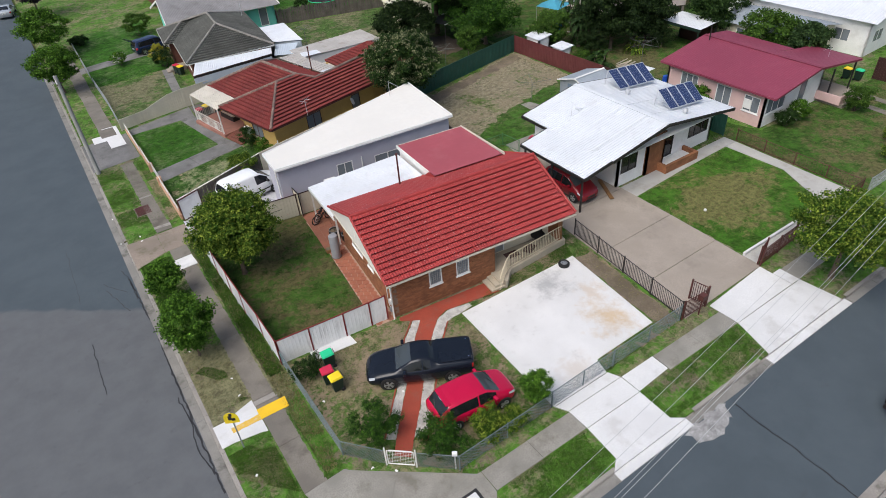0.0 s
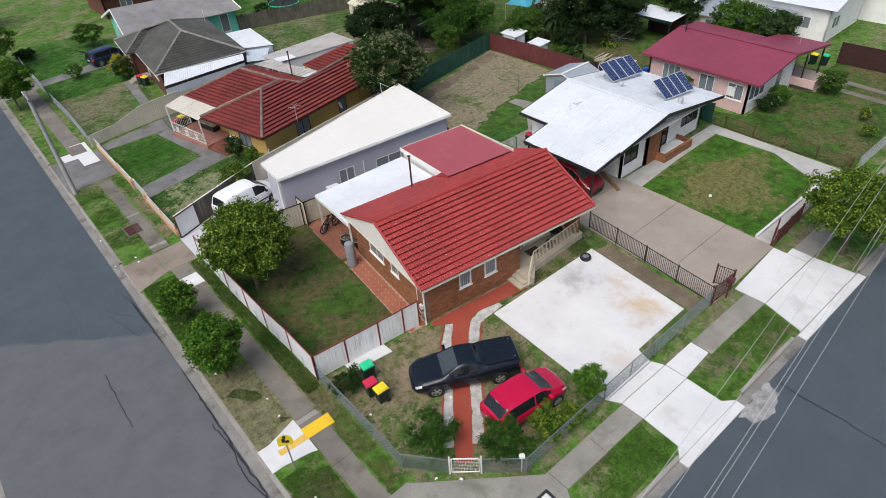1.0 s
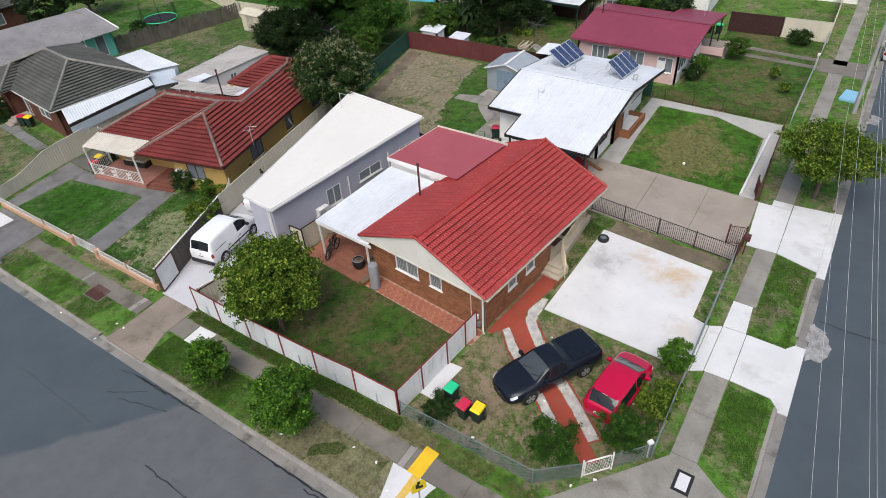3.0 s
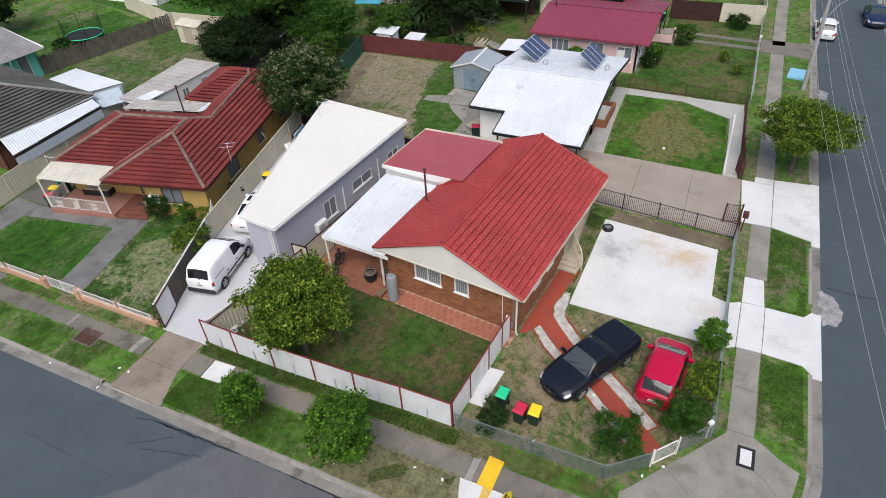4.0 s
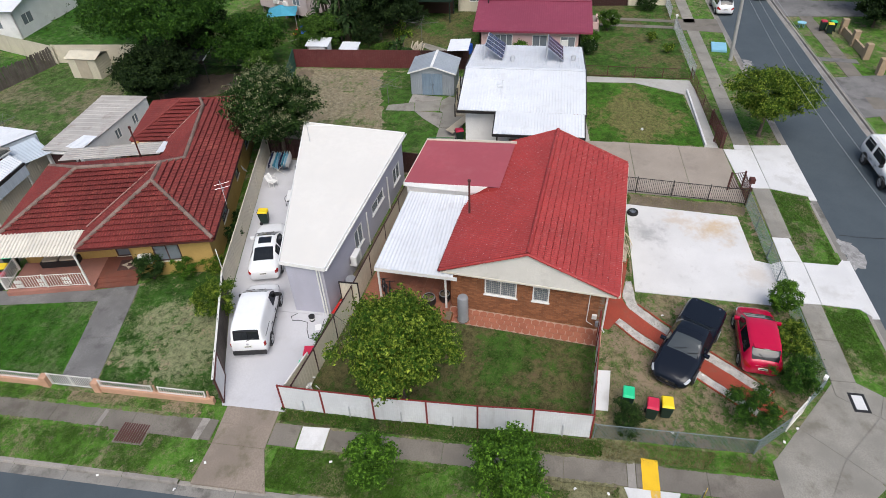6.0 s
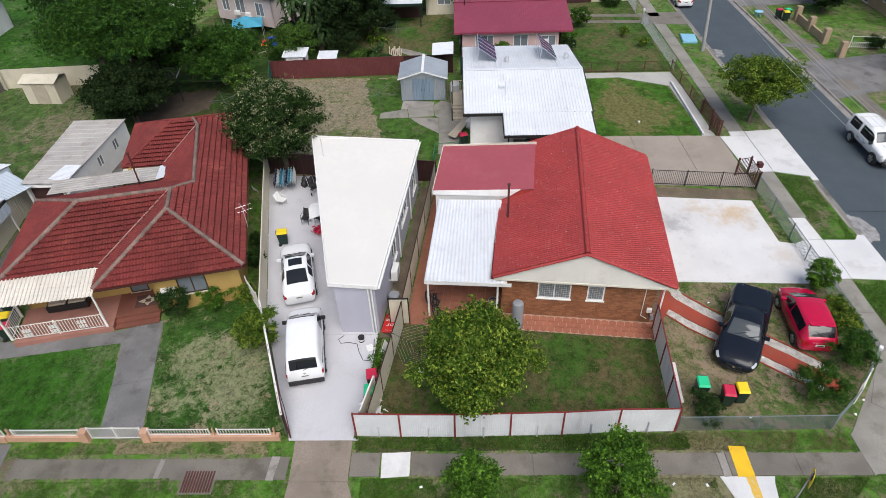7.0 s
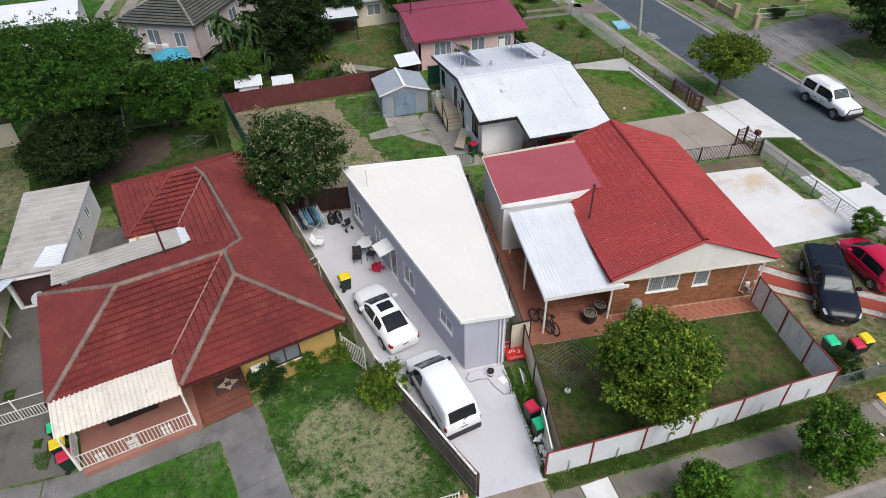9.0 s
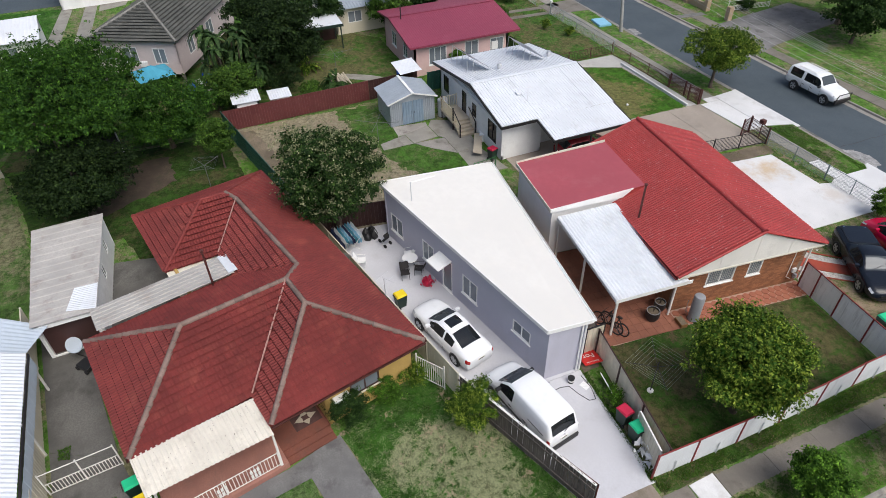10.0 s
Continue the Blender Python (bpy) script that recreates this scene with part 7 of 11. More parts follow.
for nm, lab, at, w, d, h, wm, rm, g in (
        ("long_white_house", "long white house with a pale sheet roof", (60.5, 26.5, 0), 8, 12, 3.1, white_board, white_metal, 1.1),
        ("cream_garage", "cream sheet garage behind the pink house", (54.6, 29.0, 0), 5.0, 7.5, 2.5, cream_sheet, zinc_shed, 0.7),
        ("white_cottage", "white cottage with a pale sheet roof", (64, 35.5, 0), 8, 7, 3.0, white_board, white_metal, 1.3),
        ("far_white_house", "white house with a sheet roof across the gardens", (44, 80, 0), 10, 8, 2.9, white_board, white_metal, 1.3),
        ("garden_cottage", "white cottage with a pale blue sheet roof", (58.6, 62.6, 0), 6, 6, 2.6, white_board, white_metal, 1.0),
        ("grey_roof_house", "house with a dark grey tiled roof", (69.5, 14, 0), 12, 16, 3.0, white_board, None, 2.0),
        ("hillside_house", "white house with a pale roof among trees", (75, 52, 0), 12, 10, 3.0, white_board, white_metal, 1.6)):
    ob = thing(nm, lab, "house", at, 2)
    walls(ob, [(0, 0), (w, 0), (w, d), (0, d)], h, wm, {3: [(1.2, 2.6, 1.0, 2.1, 2, 0.0), (d - 3, d - 1.6, 1.0, 2.1, 2, 0.0)], 0: [(1.0, 2.6, 1.0, 2.1, 2, 0.0)]}, white_paint)
    if rm:
        pitched(ob, [(-0.5, -0.5, h), (-0.5, d + 0.5, h), (w / 2, d + 0.5, h + g), (w / 2, -0.5, h + g)], rm, 0.3, 0.02)
        pitched(ob, [(w + 0.5, -0.5, h), (w + 0.5, d + 0.5, h), (w / 2, d + 0.5, h + g), (w / 2, -0.5, h + g)], rm, 0.3, 0.02)
        for y in (0.0, d):
            part("gable", B().add([(0, y, h - 0.02), (w, y, h - 0.02), (w / 2, y, h + g - 0.1)], [(0, 1, 2)]), wm, ob)
    else:
        for poly in ([(-0.5, -0.5, h), (-0.5, d + 0.5, h), (w / 2, d - 5, h + g), (w / 2, 5, h + g)], [(w + 0.5, -0.5, h), (w + 0.5, d + 0.5, h), (w / 2, d - 5, h + g), (w / 2, 5, h + g)], [(-0.5, -0.5, h), (w + 0.5, -0.5, h), (w / 2, 5, h + g)], [(-0.5, d + 0.5, h), (w + 0.5, d + 0.5, h), (w / 2, d - 5, h + g)]):
            tiled_slope(ob, poly, grey_tile, (0, 0, 0), 0, 0.33, 0.34)
sc = thing("cream_shed", "cream sheet garden shed by the back fence", "shed", (36.4, 67.2, 0), -93)
for a, b in (((-1.4, -0.9), (1.4, -0.9)), ((1.4, -0.9), (1.4, 0.9)), ((1.4, 0.9), (-1.4, 0.9)), ((-1.4, 0.9), (-1.4, -0.9))):
    part("wall_sheet", B().ribbed((*a, 0.02), (*b, 0.02), (*b, 1.85), (*a, 1.85), 0.15, 0.02, square=True), cream_sheet, sc)
for s in (-1, 1):
    part("roof_sheet", B().ribbed((-1.55, s * 1.05, 1.85), (1.55, s * 1.05, 1.85), (1.55, 0, 2.2), (-1.55, 0, 2.2), 0.25, 0.015, square=True), cream_sheet, sc)
part("door", B().box(-0.6, -0.95, 0.05, 0.6, -0.92, 1.75), tread_tiles, sc, "tan sheet double door")
lo = thing("lean_shed", "small pale sheet shed behind the maroon fence", "shed", (40.6, 47.2, 0))
walls(lo, [(-0.7, -0.9), (0.7, -0.9), (0.7, 0.9), (-0.7, 0.9)], 1.7, white_board, {}, white_paint)
pitched(lo, [(-0.85, -1.05, 1.75), (-0.85, 1.05, 1.75), (0.85, 1.05, 1.95), (0.85, -1.05, 1.95)], white_metal, 0.2, 0.02)
lo = thing("lean_shed", "small pale sheet shed behind the maroon fence", "shed", (41.3, 44.6, 0))
walls(lo, [(-0.6, -0.7), (0.6, -0.7), (0.6, 0.7), (-0.6, 0.7)], 1.2, white_board, {}, white_paint)
pitched(lo, [(-0.75, -0.85, 1.22), (-0.75, 0.85, 1.22), (0.75, 0.85, 1.35), (0.75, -0.85, 1.35)], white_metal, 0.2, 0.02)
sd = thing("shade_sail", "black shade cloth shelter under the trees", "shade", (37.4, 57.7, 0), 10)
part("cloth", B().grid([[(-2.2 + 1.1 * i, -1.6 + 0.8 * k, 2.05 - 0.12 * math.sin(i * 1.3) * math.sin(k * 1.1) - 0.06 * k) for i in range(5)] for k in range(5)]), shade_cloth, sd, smooth=True)
for x, y in ((-2.2, -1.6), (2.2, -1.6), (2.2, 1.6), (-2.2, 1.6)):
    part("post", B().cyl((x, y, 0), (x, y, 2.0), 0.04), black_steel, sd)
for y in (-1.62, 1.62):
    part("edge_pipe", B().cyl((-2.25, y, 2.06 if y < 0 else 1.82), (2.25, y, 2.06 if y < 0 else 1.82), 0.05), galv, sd)
# two-storey tan house across the street
tan = thing("tan_house", "tan rendered two storey house with dark garage door", "house", (46.0, -17.5, 0), 0)
walls(tan, [(0, 0), (12, 0), (12, 9), (0, 9)], 5.4, tan_wall, {2: [(1.0, 3.8, 0.05, 2.4, 1, 0.0), (6.0, 7.5, 1.0, 2.2, 2, 0.3), (5.5, 7.5, 3.6, 4.8, 2, 0.3), (1.5, 3.5, 3.6, 4.8, 2, 0.3)], 3: [(2, 3.6, 3.6, 4.8, 2, 0.3)]}, white_paint)
for poly in ([(-0.5, -0.5, 5.4), (12.5, -0.5, 5.4), (8, 4.5, 7.2), (4, 4.5, 7.2)], [(12.5, -0.5, 5.4), (12.5, 9.5, 5.4), (8, 4.5, 7.2)], [(12.5, 9.5, 5.4), (-0.5, 9.5, 5.4), (4, 4.5, 7.2), (8, 4.5, 7.2)], [(-0.5, 9.5, 5.4), (-0.5, -0.5, 5.4), (4, 4.5, 7.2)]):
    tiled_slope(tan, poly, grey_tile, (0, 0, 0), 0, 0.33, 0.34)

# ---- fences and gates ----
FW = [(4.09, 24.42), (4.07, 26.8), (3.95, 29.07), (3.91, 31.2), (3.86, 33.48), (3.88, 35.73), (3.92, 37.6)]
front_fence = sheet_fence("sheet_fence", "silver sheet fence with red posts and rails on the side street", FW, [1.6] * 7, galv_pale, red_post, 0.09, 0.003)
for i in range(6):
    a, b = Vector(FW[i]), Vector(FW[i + 1])
    c = a.lerp(b, 0.48)
    part("stay", B().beam((c.x - 0.05, c.y, 0), (c.x - 0.05, c.y, 0.75), 0.03, 0.05), galv, front_fence)
FD = [(4.12, 24.42), (5.75, 24.28), (7.55, 24.12), (8.95, 24.0), (9.85, 23.92)]
sheet_fence("yard_fence", "peeling white sheet fence with red posts", FD, [1.6, 1.6, 1.62, 1.64, 1.66], peeled_white, red_post, 0.19, 0.005)
sheet_fence("boundary_fence", "cream sheet fence with dark posts by the driveway", between((3.98, 37.0), (10.2, 36.05), 2.1) + between((10.2, 36.05), (23.0, 34.75), 2.4)[1:], [1.62] * 10, cream_sheet, dark_sheet, 0.2, 0.012)
gate = thing("side_gate", "cream sheet gate in a dark steel frame", "gate", (10.3, 36.2, 0), 90)
part("panel", B().ribbed((-0.45, 0, 0.1), (0.45, 0, 0.1), (0.45, 0, 1.75), (-0.45, 0, 1.75), 0.2, 0.02, square=True), cream_sheet, gate)
part("frame", B().box(-0.5, -0.03, 0.05, -0.45, 0.03, 1.8).box(0.45, -0.03, 0.05, 0.5, 0.03, 1.8).box(-0.5, -0.03, 1.75, 0.5, 0.03, 1.8), black_steel, gate)

# weathered palings along the flat's driveway, then cream sheets
pal = thing("paling_fence", "weathered grey paling fence along the driveway", "fence")
a, b = Vector((3.82, 40.45)), Vector((10.4, 42.95))
d = (b - a).normalized()
rot = math.degrees(math.atan2(d.y, d.x))
me = mesh_of(B().box(-0.045, -0.01, 0, 0.045, 0.01, 1.6), "paling", old_timber)
n = int((b - a).length / 0.1)
for i in range(n):
    p = a + d * (i + 0.5) * 0.1
    piece("paling", me, pal, pose(p.x, p.y, 0.05, 0, random.uniform(-1.2, 1.2), rot) @ Matrix.Diagonal((1, 1, random.uniform(0.95, 1.05), 1)))
for z in (0.4, 1.35):
    part("rail", B().beam((a.x, a.y + 0.05, z), (b.x, b.y + 0.05, z), 0.04, 0.07), old_timber, pal)
part("capping", B().beam((a.x, a.y, 1.68), (b.x, b.y, 1.68), 0.09, 0.03), white_steel, pal, "pale metal capping")
sheet_fence("boundary_fence", "cream sheet fence behind the flat's driveway", between((10.45, 42.98), (24.6, 46.1), 2.38), [1.7] * 7, cream_sheet, cream_sheet, 0.2, 0.012)
leaf = thing("gate_leaf", "white sheet gate leaf swung open", "gate", (3.8, 40.35, 0), 22)
part("panel", B().ribbed((0.05, 0, 0.12), (1.6, 0, 0.12), (1.6, 0, 1.6), (0.05, 0, 1.6), 0.2, 0.002, square=True), white_board, leaf)
part("frame", B().box(0, -0.03, 0.08, 0.05, 0.03, 1.66).box(1.6, -0.03, 0.08, 1.65, 0.03, 1.66).box(0, -0.03, 1.6, 1.65, 0.03, 1.66).box(0, -0.03, 0.06, 1.65, 0.03, 0.12), rust_steel, leaf)
leaf = thing("gate_leaf", "cream sheet gate leaf leaning by the fence", "gate", (4.05, 37.35, 0), -12)
part("panel", B().ribbed((0.05, 0, 0.12), (1.9, 0, 0.12), (1.9, 0, 1.45), (0.05, 0, 1.45), 0.2, 0.015, square=True), cream_sheet, leaf)
part("frame", B().box(0, -0.03, 0.08, 0.05, 0.03, 1.5).box(1.9, -0.03, 0.08, 1.95, 0.03, 1.5).box(0, -0.03, 1.45, 1.95, 0.03, 1.5), white_steel, leaf)


def wire_fence(name, label, pts, height, mat_used, parent=None, mesh_gap=0.11, post_step=2.6):
    """Chain wire between pipe posts: crossing wires, top rail and posts."""
    ob = parent or thing(name, label, "fence")
    for p, q in zip(pts, pts[1:]):
        length = math.dist(p, q)
        dx, dy = (q[0] - p[0]) / length, (q[1] - p[1]) / length
        part("top_rail", B().tube([(*p, height), (*q, height)], 0.02, 6), mat_used, ob)
        web = B()
        n = int(length / mesh_gap)
        for s in (1, -1):
            for i in range(-int(height / mesh_gap), n):
                u0, u1 = i * mesh_gap, i * mesh_gap + height
                z0, z1 = 0.03, height
                if u0 < 0:
                    z0, u0 = z0 - u0, 0
                if u1 > length:
                    z1, u1 = z1 - (u1 - length), length
                if z1 - z0 < 0.05:
                    continue
                if s < 0:
                    z0, z1 = height + 0.03 - z0, height + 0.03 - z1
                web.beam((p[0] + dx * u0, p[1] + dy * u0, z0), (p[0] + dx * u1, p[1] + dy * u1, z1), 0.008, 0.008)
        part("chain_wire", web, mat_used, ob)
        k = max(1, round(length / post_step))
        for i in range(k):
            part("post", B().cyl((p[0] + dx * length * i / k, p[1] + dy * length * i / k, 0), (p[0] + dx * length * i / k, p[1] + dy * length * i / k, height + 0.05), 0.028), mat_used, ob)
    part("post", B().cyl((*pts[-1], 0), (*pts[-1], height + 0.05), 0.028), mat_used, ob)
    return ob


pale_wire = surface("grey_green_chain_wire", (0.17, 0.215, 0.22), 0.55, 0.1, 2, 20, bump=0.0, metal=0.2, seed=122)
wire_fence("chain_fence", "low grey chain-wire fence round the corner garden", [(4.12, 24.3), (4.15, 21.1), (4.18, 18.0), (5.44, 16.48)], 0.95, pale_wire)
wire_fence("chain_fence", "low grey chain-wire fence along the street", [(6.38, 15.66), (7.72, 14.46), (12.75, 14.55)], 0.95, pale_wire)
wire_fence("chain_gate", "wide chain-wire driveway gates, closed", [(12.75, 14.55), (14.7, 14.6), (16.6, 14.62)], 1.05, pale_wire)
wire_fence("chain_fence", "grey chain-wire fence beside the steel gate", [(16.65, 14.62), (19.1, 14.66), (21.4, 14.7)], 1.05, pale_wire)
pg = thing("pedestrian_gate", "small white framed wire garden gate", "gate", (5.5, 16.42, 0), math.degrees(math.atan2(15.66 - 16.42, 6.36 - 5.5)))
part("frame", B().tube([(0, 0, 0.12), (0, 0, 0.98), (0.1, 0, 1.02), (1.03, 0, 1.02), (1.1, 0, 0.98), (1.1, 0, 0.12), (0, 0, 0.12)], 0.028, 8), white_steel, pg)
for x in (-0.08, 1.18):
    part("post", B().cyl((x, 0, 0), (x, 0, 1.15), 0.035), white_steel, pg)
web = B()
for i in range(9):
    web.beam((0.11 * i + 0.05, 0, 0.14), (0.11 * i + 0.16, 0, 1.0), 0.008, 0.008).beam((0.02, 0, 0.15 + 0.1 * i), (1.08, 0, 0.15 + 0.1 * i), 0.006, 0.006)
part("wire_mesh", web, white_steel, pg, kind="stuff")
box = thing("letter_box", "small white letter box on the fence post", "letter box", (7.62, 14.62, 0), -35)
part("post", B().cyl((0, 0, 0), (0, 0, 0.95), 0.03), white_steel, box)
part("body", B().box(-0.11, -0.08, 0.95, 0.11, 0.08, 1.1), white_plastic, box, bevel=0.02)

st = thing("steel_fence", "black steel picket fence beside the driveway", "fence")
rail_fence(st, (21.55, 14.75), (22.45, 23.2), 1.15, black_steel, 0.11, 0.03, 0.009, (0.1, 0.95), 2.4)
st = thing("steel_gate", "open red-brown steel driveway gate with letter box", "gate", (22.35, 14.55, 0))
rail_fence(st, (-0.8, 0.1), (0.9, 0.05), 1.25, rust_steel, 0.1, 0.0, 0.01, (0.08, 0.95), 1.7, 0.035)
rail_fence(st, (0.95, 0.05), (0.75, 0.9), 1.3, rust_steel, 0.1, 0.0, 0.012, (0.08, 0.95), 1.0, 0.04)
part("letter_box", B().box(-0.02, -0.3, 1.05, 0.32, 0.0, 1.35).box(0.12, -0.18, 0, 0.18, -0.12, 1.05), rust_steel, st, bevel=0.01)
st = thing("steel_gate", "folded red-brown steel driveway gate", "gate", (28.2, 14.7, 0))
rail_fence(st, (0.0, 0.1), (3.4, 0.3), 1.2, rust_steel, 0.1, 0.0, 0.012, (0.08, 0.95), 1.7, 0.04)
rail_fence(st, (0.0, 0.25), (0.9, 0.5), 1.25, rust_steel, 0.09, 0.0, 0.012, (0.08, 0.95), 1.0, 0.04)
st = thing("steel_fence", "thin dark steel fence before the boxed lawn", "fence")
rail_fence(st, (31.7, 15.05), (39.2, 15.3), 1.05, rust_steel, 0.13, 0.0, 0.008, (0.08, 0.95), 2.2)
rail_fence(st, (39.2, 15.3), (39.35, 24.2), 0.95, rust_steel, 0.16, 0.0, 0.007, (0.08, 0.95), 2.2)
low = thing("low_wall", "low pale concrete edging along the boxed lawn", "wall", kind="structure")
part("edging", B().box(28.3, 15.82, 0, 36.9, 15.95, 0.22), new_concrete, low)

wire_fence("chain_fence", "rusty wire fence along the street by the pink house", [(39.4, 15.0), (45.5, 15.05), (50.3, 15.1)], 1.1, wire_m)
wire_fence("chain_fence", "wire fence before the cream corner wall", [(53.4, 15.1), (57.1, 15.1)], 1.1, wire_m)
mk = thing("marker_post", "white capped gate post", "post", (50.4, 15.1, 0))
part("shaft", B().box(-0.06, -0.06, 0, 0.06, 0.06, 1.25), white_steel, mk)
part("cap", B().box(-0.13, -0.1, 1.25, 0.13, 0.1, 1.42), white_plastic, mk, bevel=0.02)

GF = between((24.7, 46.1), (39.2, 49.2), 2.4)
sheet_fence("boundary_fence", "dark green sheet fence along the bare yard", GF, [1.7] * len(GF), green_sheet, green_sheet, 0.2, 0.03)
MF = between((39.25, 49.2), (39.75, 37.9), 2.35)
sheet_fence("boundary_fence", "maroon sheet fence behind the bare yard", MF, [1.65] * len(MF), maroon_sheet, maroon_sheet, 0.2, 0.03)
MF = between((39.75, 37.8), (39.9, 33.7), 2.1)
sheet_fence("boundary_fence", "dark maroon sheet fence behind the garden shed", MF, [1.65] * len(MF), dark_sheet, dark_sheet, 0.2, 0.03)
DF = between((39.3, 33.0), (39.35, 25.3), 2.4)
sheet_fence("boundary_fence", "dark green sheet fence beside the white house", DF, [1.6] * len(DF), green_sheet, green_sheet, 0.2, 0.03)
DF = between((22.95, 34.7), (24.4, 45.9), 2.2)
sheet_fence("boundary_fence", "dark brown sheet fence behind the granny flat", DF, [1.6] * len(DF), dark_sheet, dark_sheet, 0.2, 0.03)
gm = thing("mesh_fence", "low green mesh fence round the concrete yard", "fence")
rail_fence(gm, (24.6, 34.95), (26.3, 34.85), 0.95, green_mesh, 0.1, 0.0, 0.006, (0.06, 0.97), 1.7)
rail_fence(gm, (26.3, 34.85), (26.5, 33.2), 0.95, green_mesh, 0.1, 0.0, 0.006, (0.06, 0.97), 1.7)
EF = [(56.6, 23.6), (56.75, 21.2), (56.9, 19.0)]
sheet_fence("boundary_fence", "dark brown sheet fence beyond the pink house", EF, [1.85] * 3, dark_sheet, dark_sheet, 0.2, 0.03)
EF = [(56.9, 19.0), (57.0, 17.0), (57.15, 15.05)] + between((57.15, 15.05), (72, 15.4), 2.4)[1:]
sheet_fence("boundary_fence", "cream sheet corner fence", EF, [1.85] * len(EF), cream_sheet, cream_sheet, 0.2, 0.012)
CF = [(3.45, 58.1), (5.7, 58.65), (8.0, 59.0), (9.3, 59.15)] + between((9.3, 59.15), (22.4, 60.7), 2.4)[1:]
sheet_fence("boundary_fence", "cream sheet fence stepping up beside the driveway", CF, [1.0, 1.0, 1.65] + [1.75] * (len(CF) - 3), cream_sheet, cream_sheet, 0.2, 0.012)
CF = between((38.3, 72.1), (42.0, 83.0), 2.4)
sheet_fence("boundary_fence", "cream sheet fence between back gardens", CF, [1.75] * len(CF), cream_sheet, cream_sheet, 0.2, 0.012)
CF = between((38.55, 72.3), (39.15, 63.9), 2.4)
sheet_fence("boundary_fence", "cream sheet fence along the bright lawn", CF, [1.75] * len(CF), cream_sheet, cream_sheet, 0.2, 0.012)
pal = thing("paling_fence", "dark weathered paling fence between back gardens", "fence")
a, b = Vector((23.0, 76.1)), Vector((38.25, 72.2))
d = (b - a).normalized()
rot = math.degrees(math.atan2(d.y, d.x))
me = mesh_of(B().box(-0.06, -0.012, 0, 0.06, 0.012, 1.7), "paling", old_timber)
for i in range(int((b - a).length / 0.125)):
    p = a + d * (i + 0.5) * 0.125
    piece("paling", me, pal, pose(p.x, p.y, 0.0, 0, random.uniform(-2, 2), rot) @ Matrix.Diagonal((1, 1, random.uniform(0.93, 1.06), 1)))
part("rail", B().beam((a.x, a.y + 0.04, 1.3), (b.x, b.y + 0.04, 1.3), 0.04, 0.08), old_timber, pal)
gf = thing("side_gates", "white steel gates across the side driveway", "gate")
rail_fence(gf, (12.55, 59.4), (12.85, 56.75), 1.35, white_steel, 0.12, 0.02, 0.012, (0.06, 0.5, 0.97), 1.35)
gf = thing("side_gate", "arched white steel gate beside the yellow house", "gate")
rail_fence(gf, (11.1, 43.35), (12.3, 44.2), 1.5, white_steel, 0.11, 0.02, 0.012, (0.06, 0.9), 1.5)

# low front wall of the yellow house with white rails between piers
fw = thing("front_fence", "low salmon wall with white steel rails", "fence")
piers = [40.95, 43.5, 46.4, 49.0, 52.2]
for y in piers:
    if y in (46.4, 49.0):
        part("pier", B().box(3.64, y - 0.16, 0, 3.96, y + 0.16, 0.66), wall_orange, fw, bevel=0.01)
    else:
        part("pier", B().box(3.7, y - 0.18, 0, 3.9, y + 0.18, 0.36).box(3.76, y - 0.03, 0.36, 3.84, y + 0.03, 0.8), wall_orange, fw, bevel=0.008)
for y0, y1 in ((40.95, 43.5), (43.5, 46.4), (49.0, 52.2)):
    part("wall", B().box(3.7, y0 + 0.18, 0, 3.9, y1 - 0.18, 0.32), wall_orange, fw, bevel=0.008)
    rail_fence(fw, (3.8, y0 + 0.18), (3.8, y1 - 0.18), 0.4, white_steel, 0.12, 0.34, 0.011, (0.05, 0.97), 5)
fg = thing("front_gates", "pair of white steel garden gates", "gate")
rail_fence(fg, (3.85, 46.6), (3.85, 47.7), 0.75, white_steel, 0.1, 0.05, 0.011, (0.05, 0.97), 1.2)
rail_fence(fg, (3.85, 47.72), (3.85, 48.8), 0.75, white_steel, 0.1, 0.05, 0.011, (0.05, 0.97), 1.2)
fw = thing("front_fence", "low salmon wall with white rails towards the driveway", "fence")
for y0, y1 in ((52.4, 55.0), (55.0, 57.6)):
    part("wall", B().box(3.65, y0, 0, 3.85, y1, 0.32), wall_orange, fw, bevel=0.008)
    rail_fence(fw, (3.75, y0), (3.75, y1), 0.4, white_steel, 0.12, 0.34, 0.011, (0.05, 0.97), 5)
wire_fence("chain_fence", "old wire fence before the dark-roofed house", [(3.5, 59.0), (3.6, 64.5), (3.5, 70.5)], 0.95, wire_m)
wire_fence("chain_fence", "old wire fence before the teal house", [(3.5, 72.5), (3.6, 84.0)], 0.95, wire_m)

# ---- cars ----
def smooth_curve(xs, ys, n):
    """Values between the stations without overshoot: n steps in each span."""
    d = [(ys[i + 1] - ys[i]) / (xs[i + 1] - xs[i]) for i in range(len(xs) - 1)]
    m = [d[0]] + [0.0 if a * b <= 0 else 2 * a * b / (a + b) for a, b in zip(d, d[1:])] + [d[-1]]
    out = []
    for i in range(len(xs) - 1):
        h = xs[i + 1] - xs[i]
        for k in range(n):
            t = k / n
            out.append((2 * t ** 3 - 3 * t ** 2 + 1) * ys[i] + (t ** 3 - 2 * t ** 2 + t) * h * m[i] + (-2 * t ** 3 + 3 * t ** 2) * ys[i + 1] + (t ** 3 - t ** 2) * h * m[i + 1])
    return out + [ys[-1]]


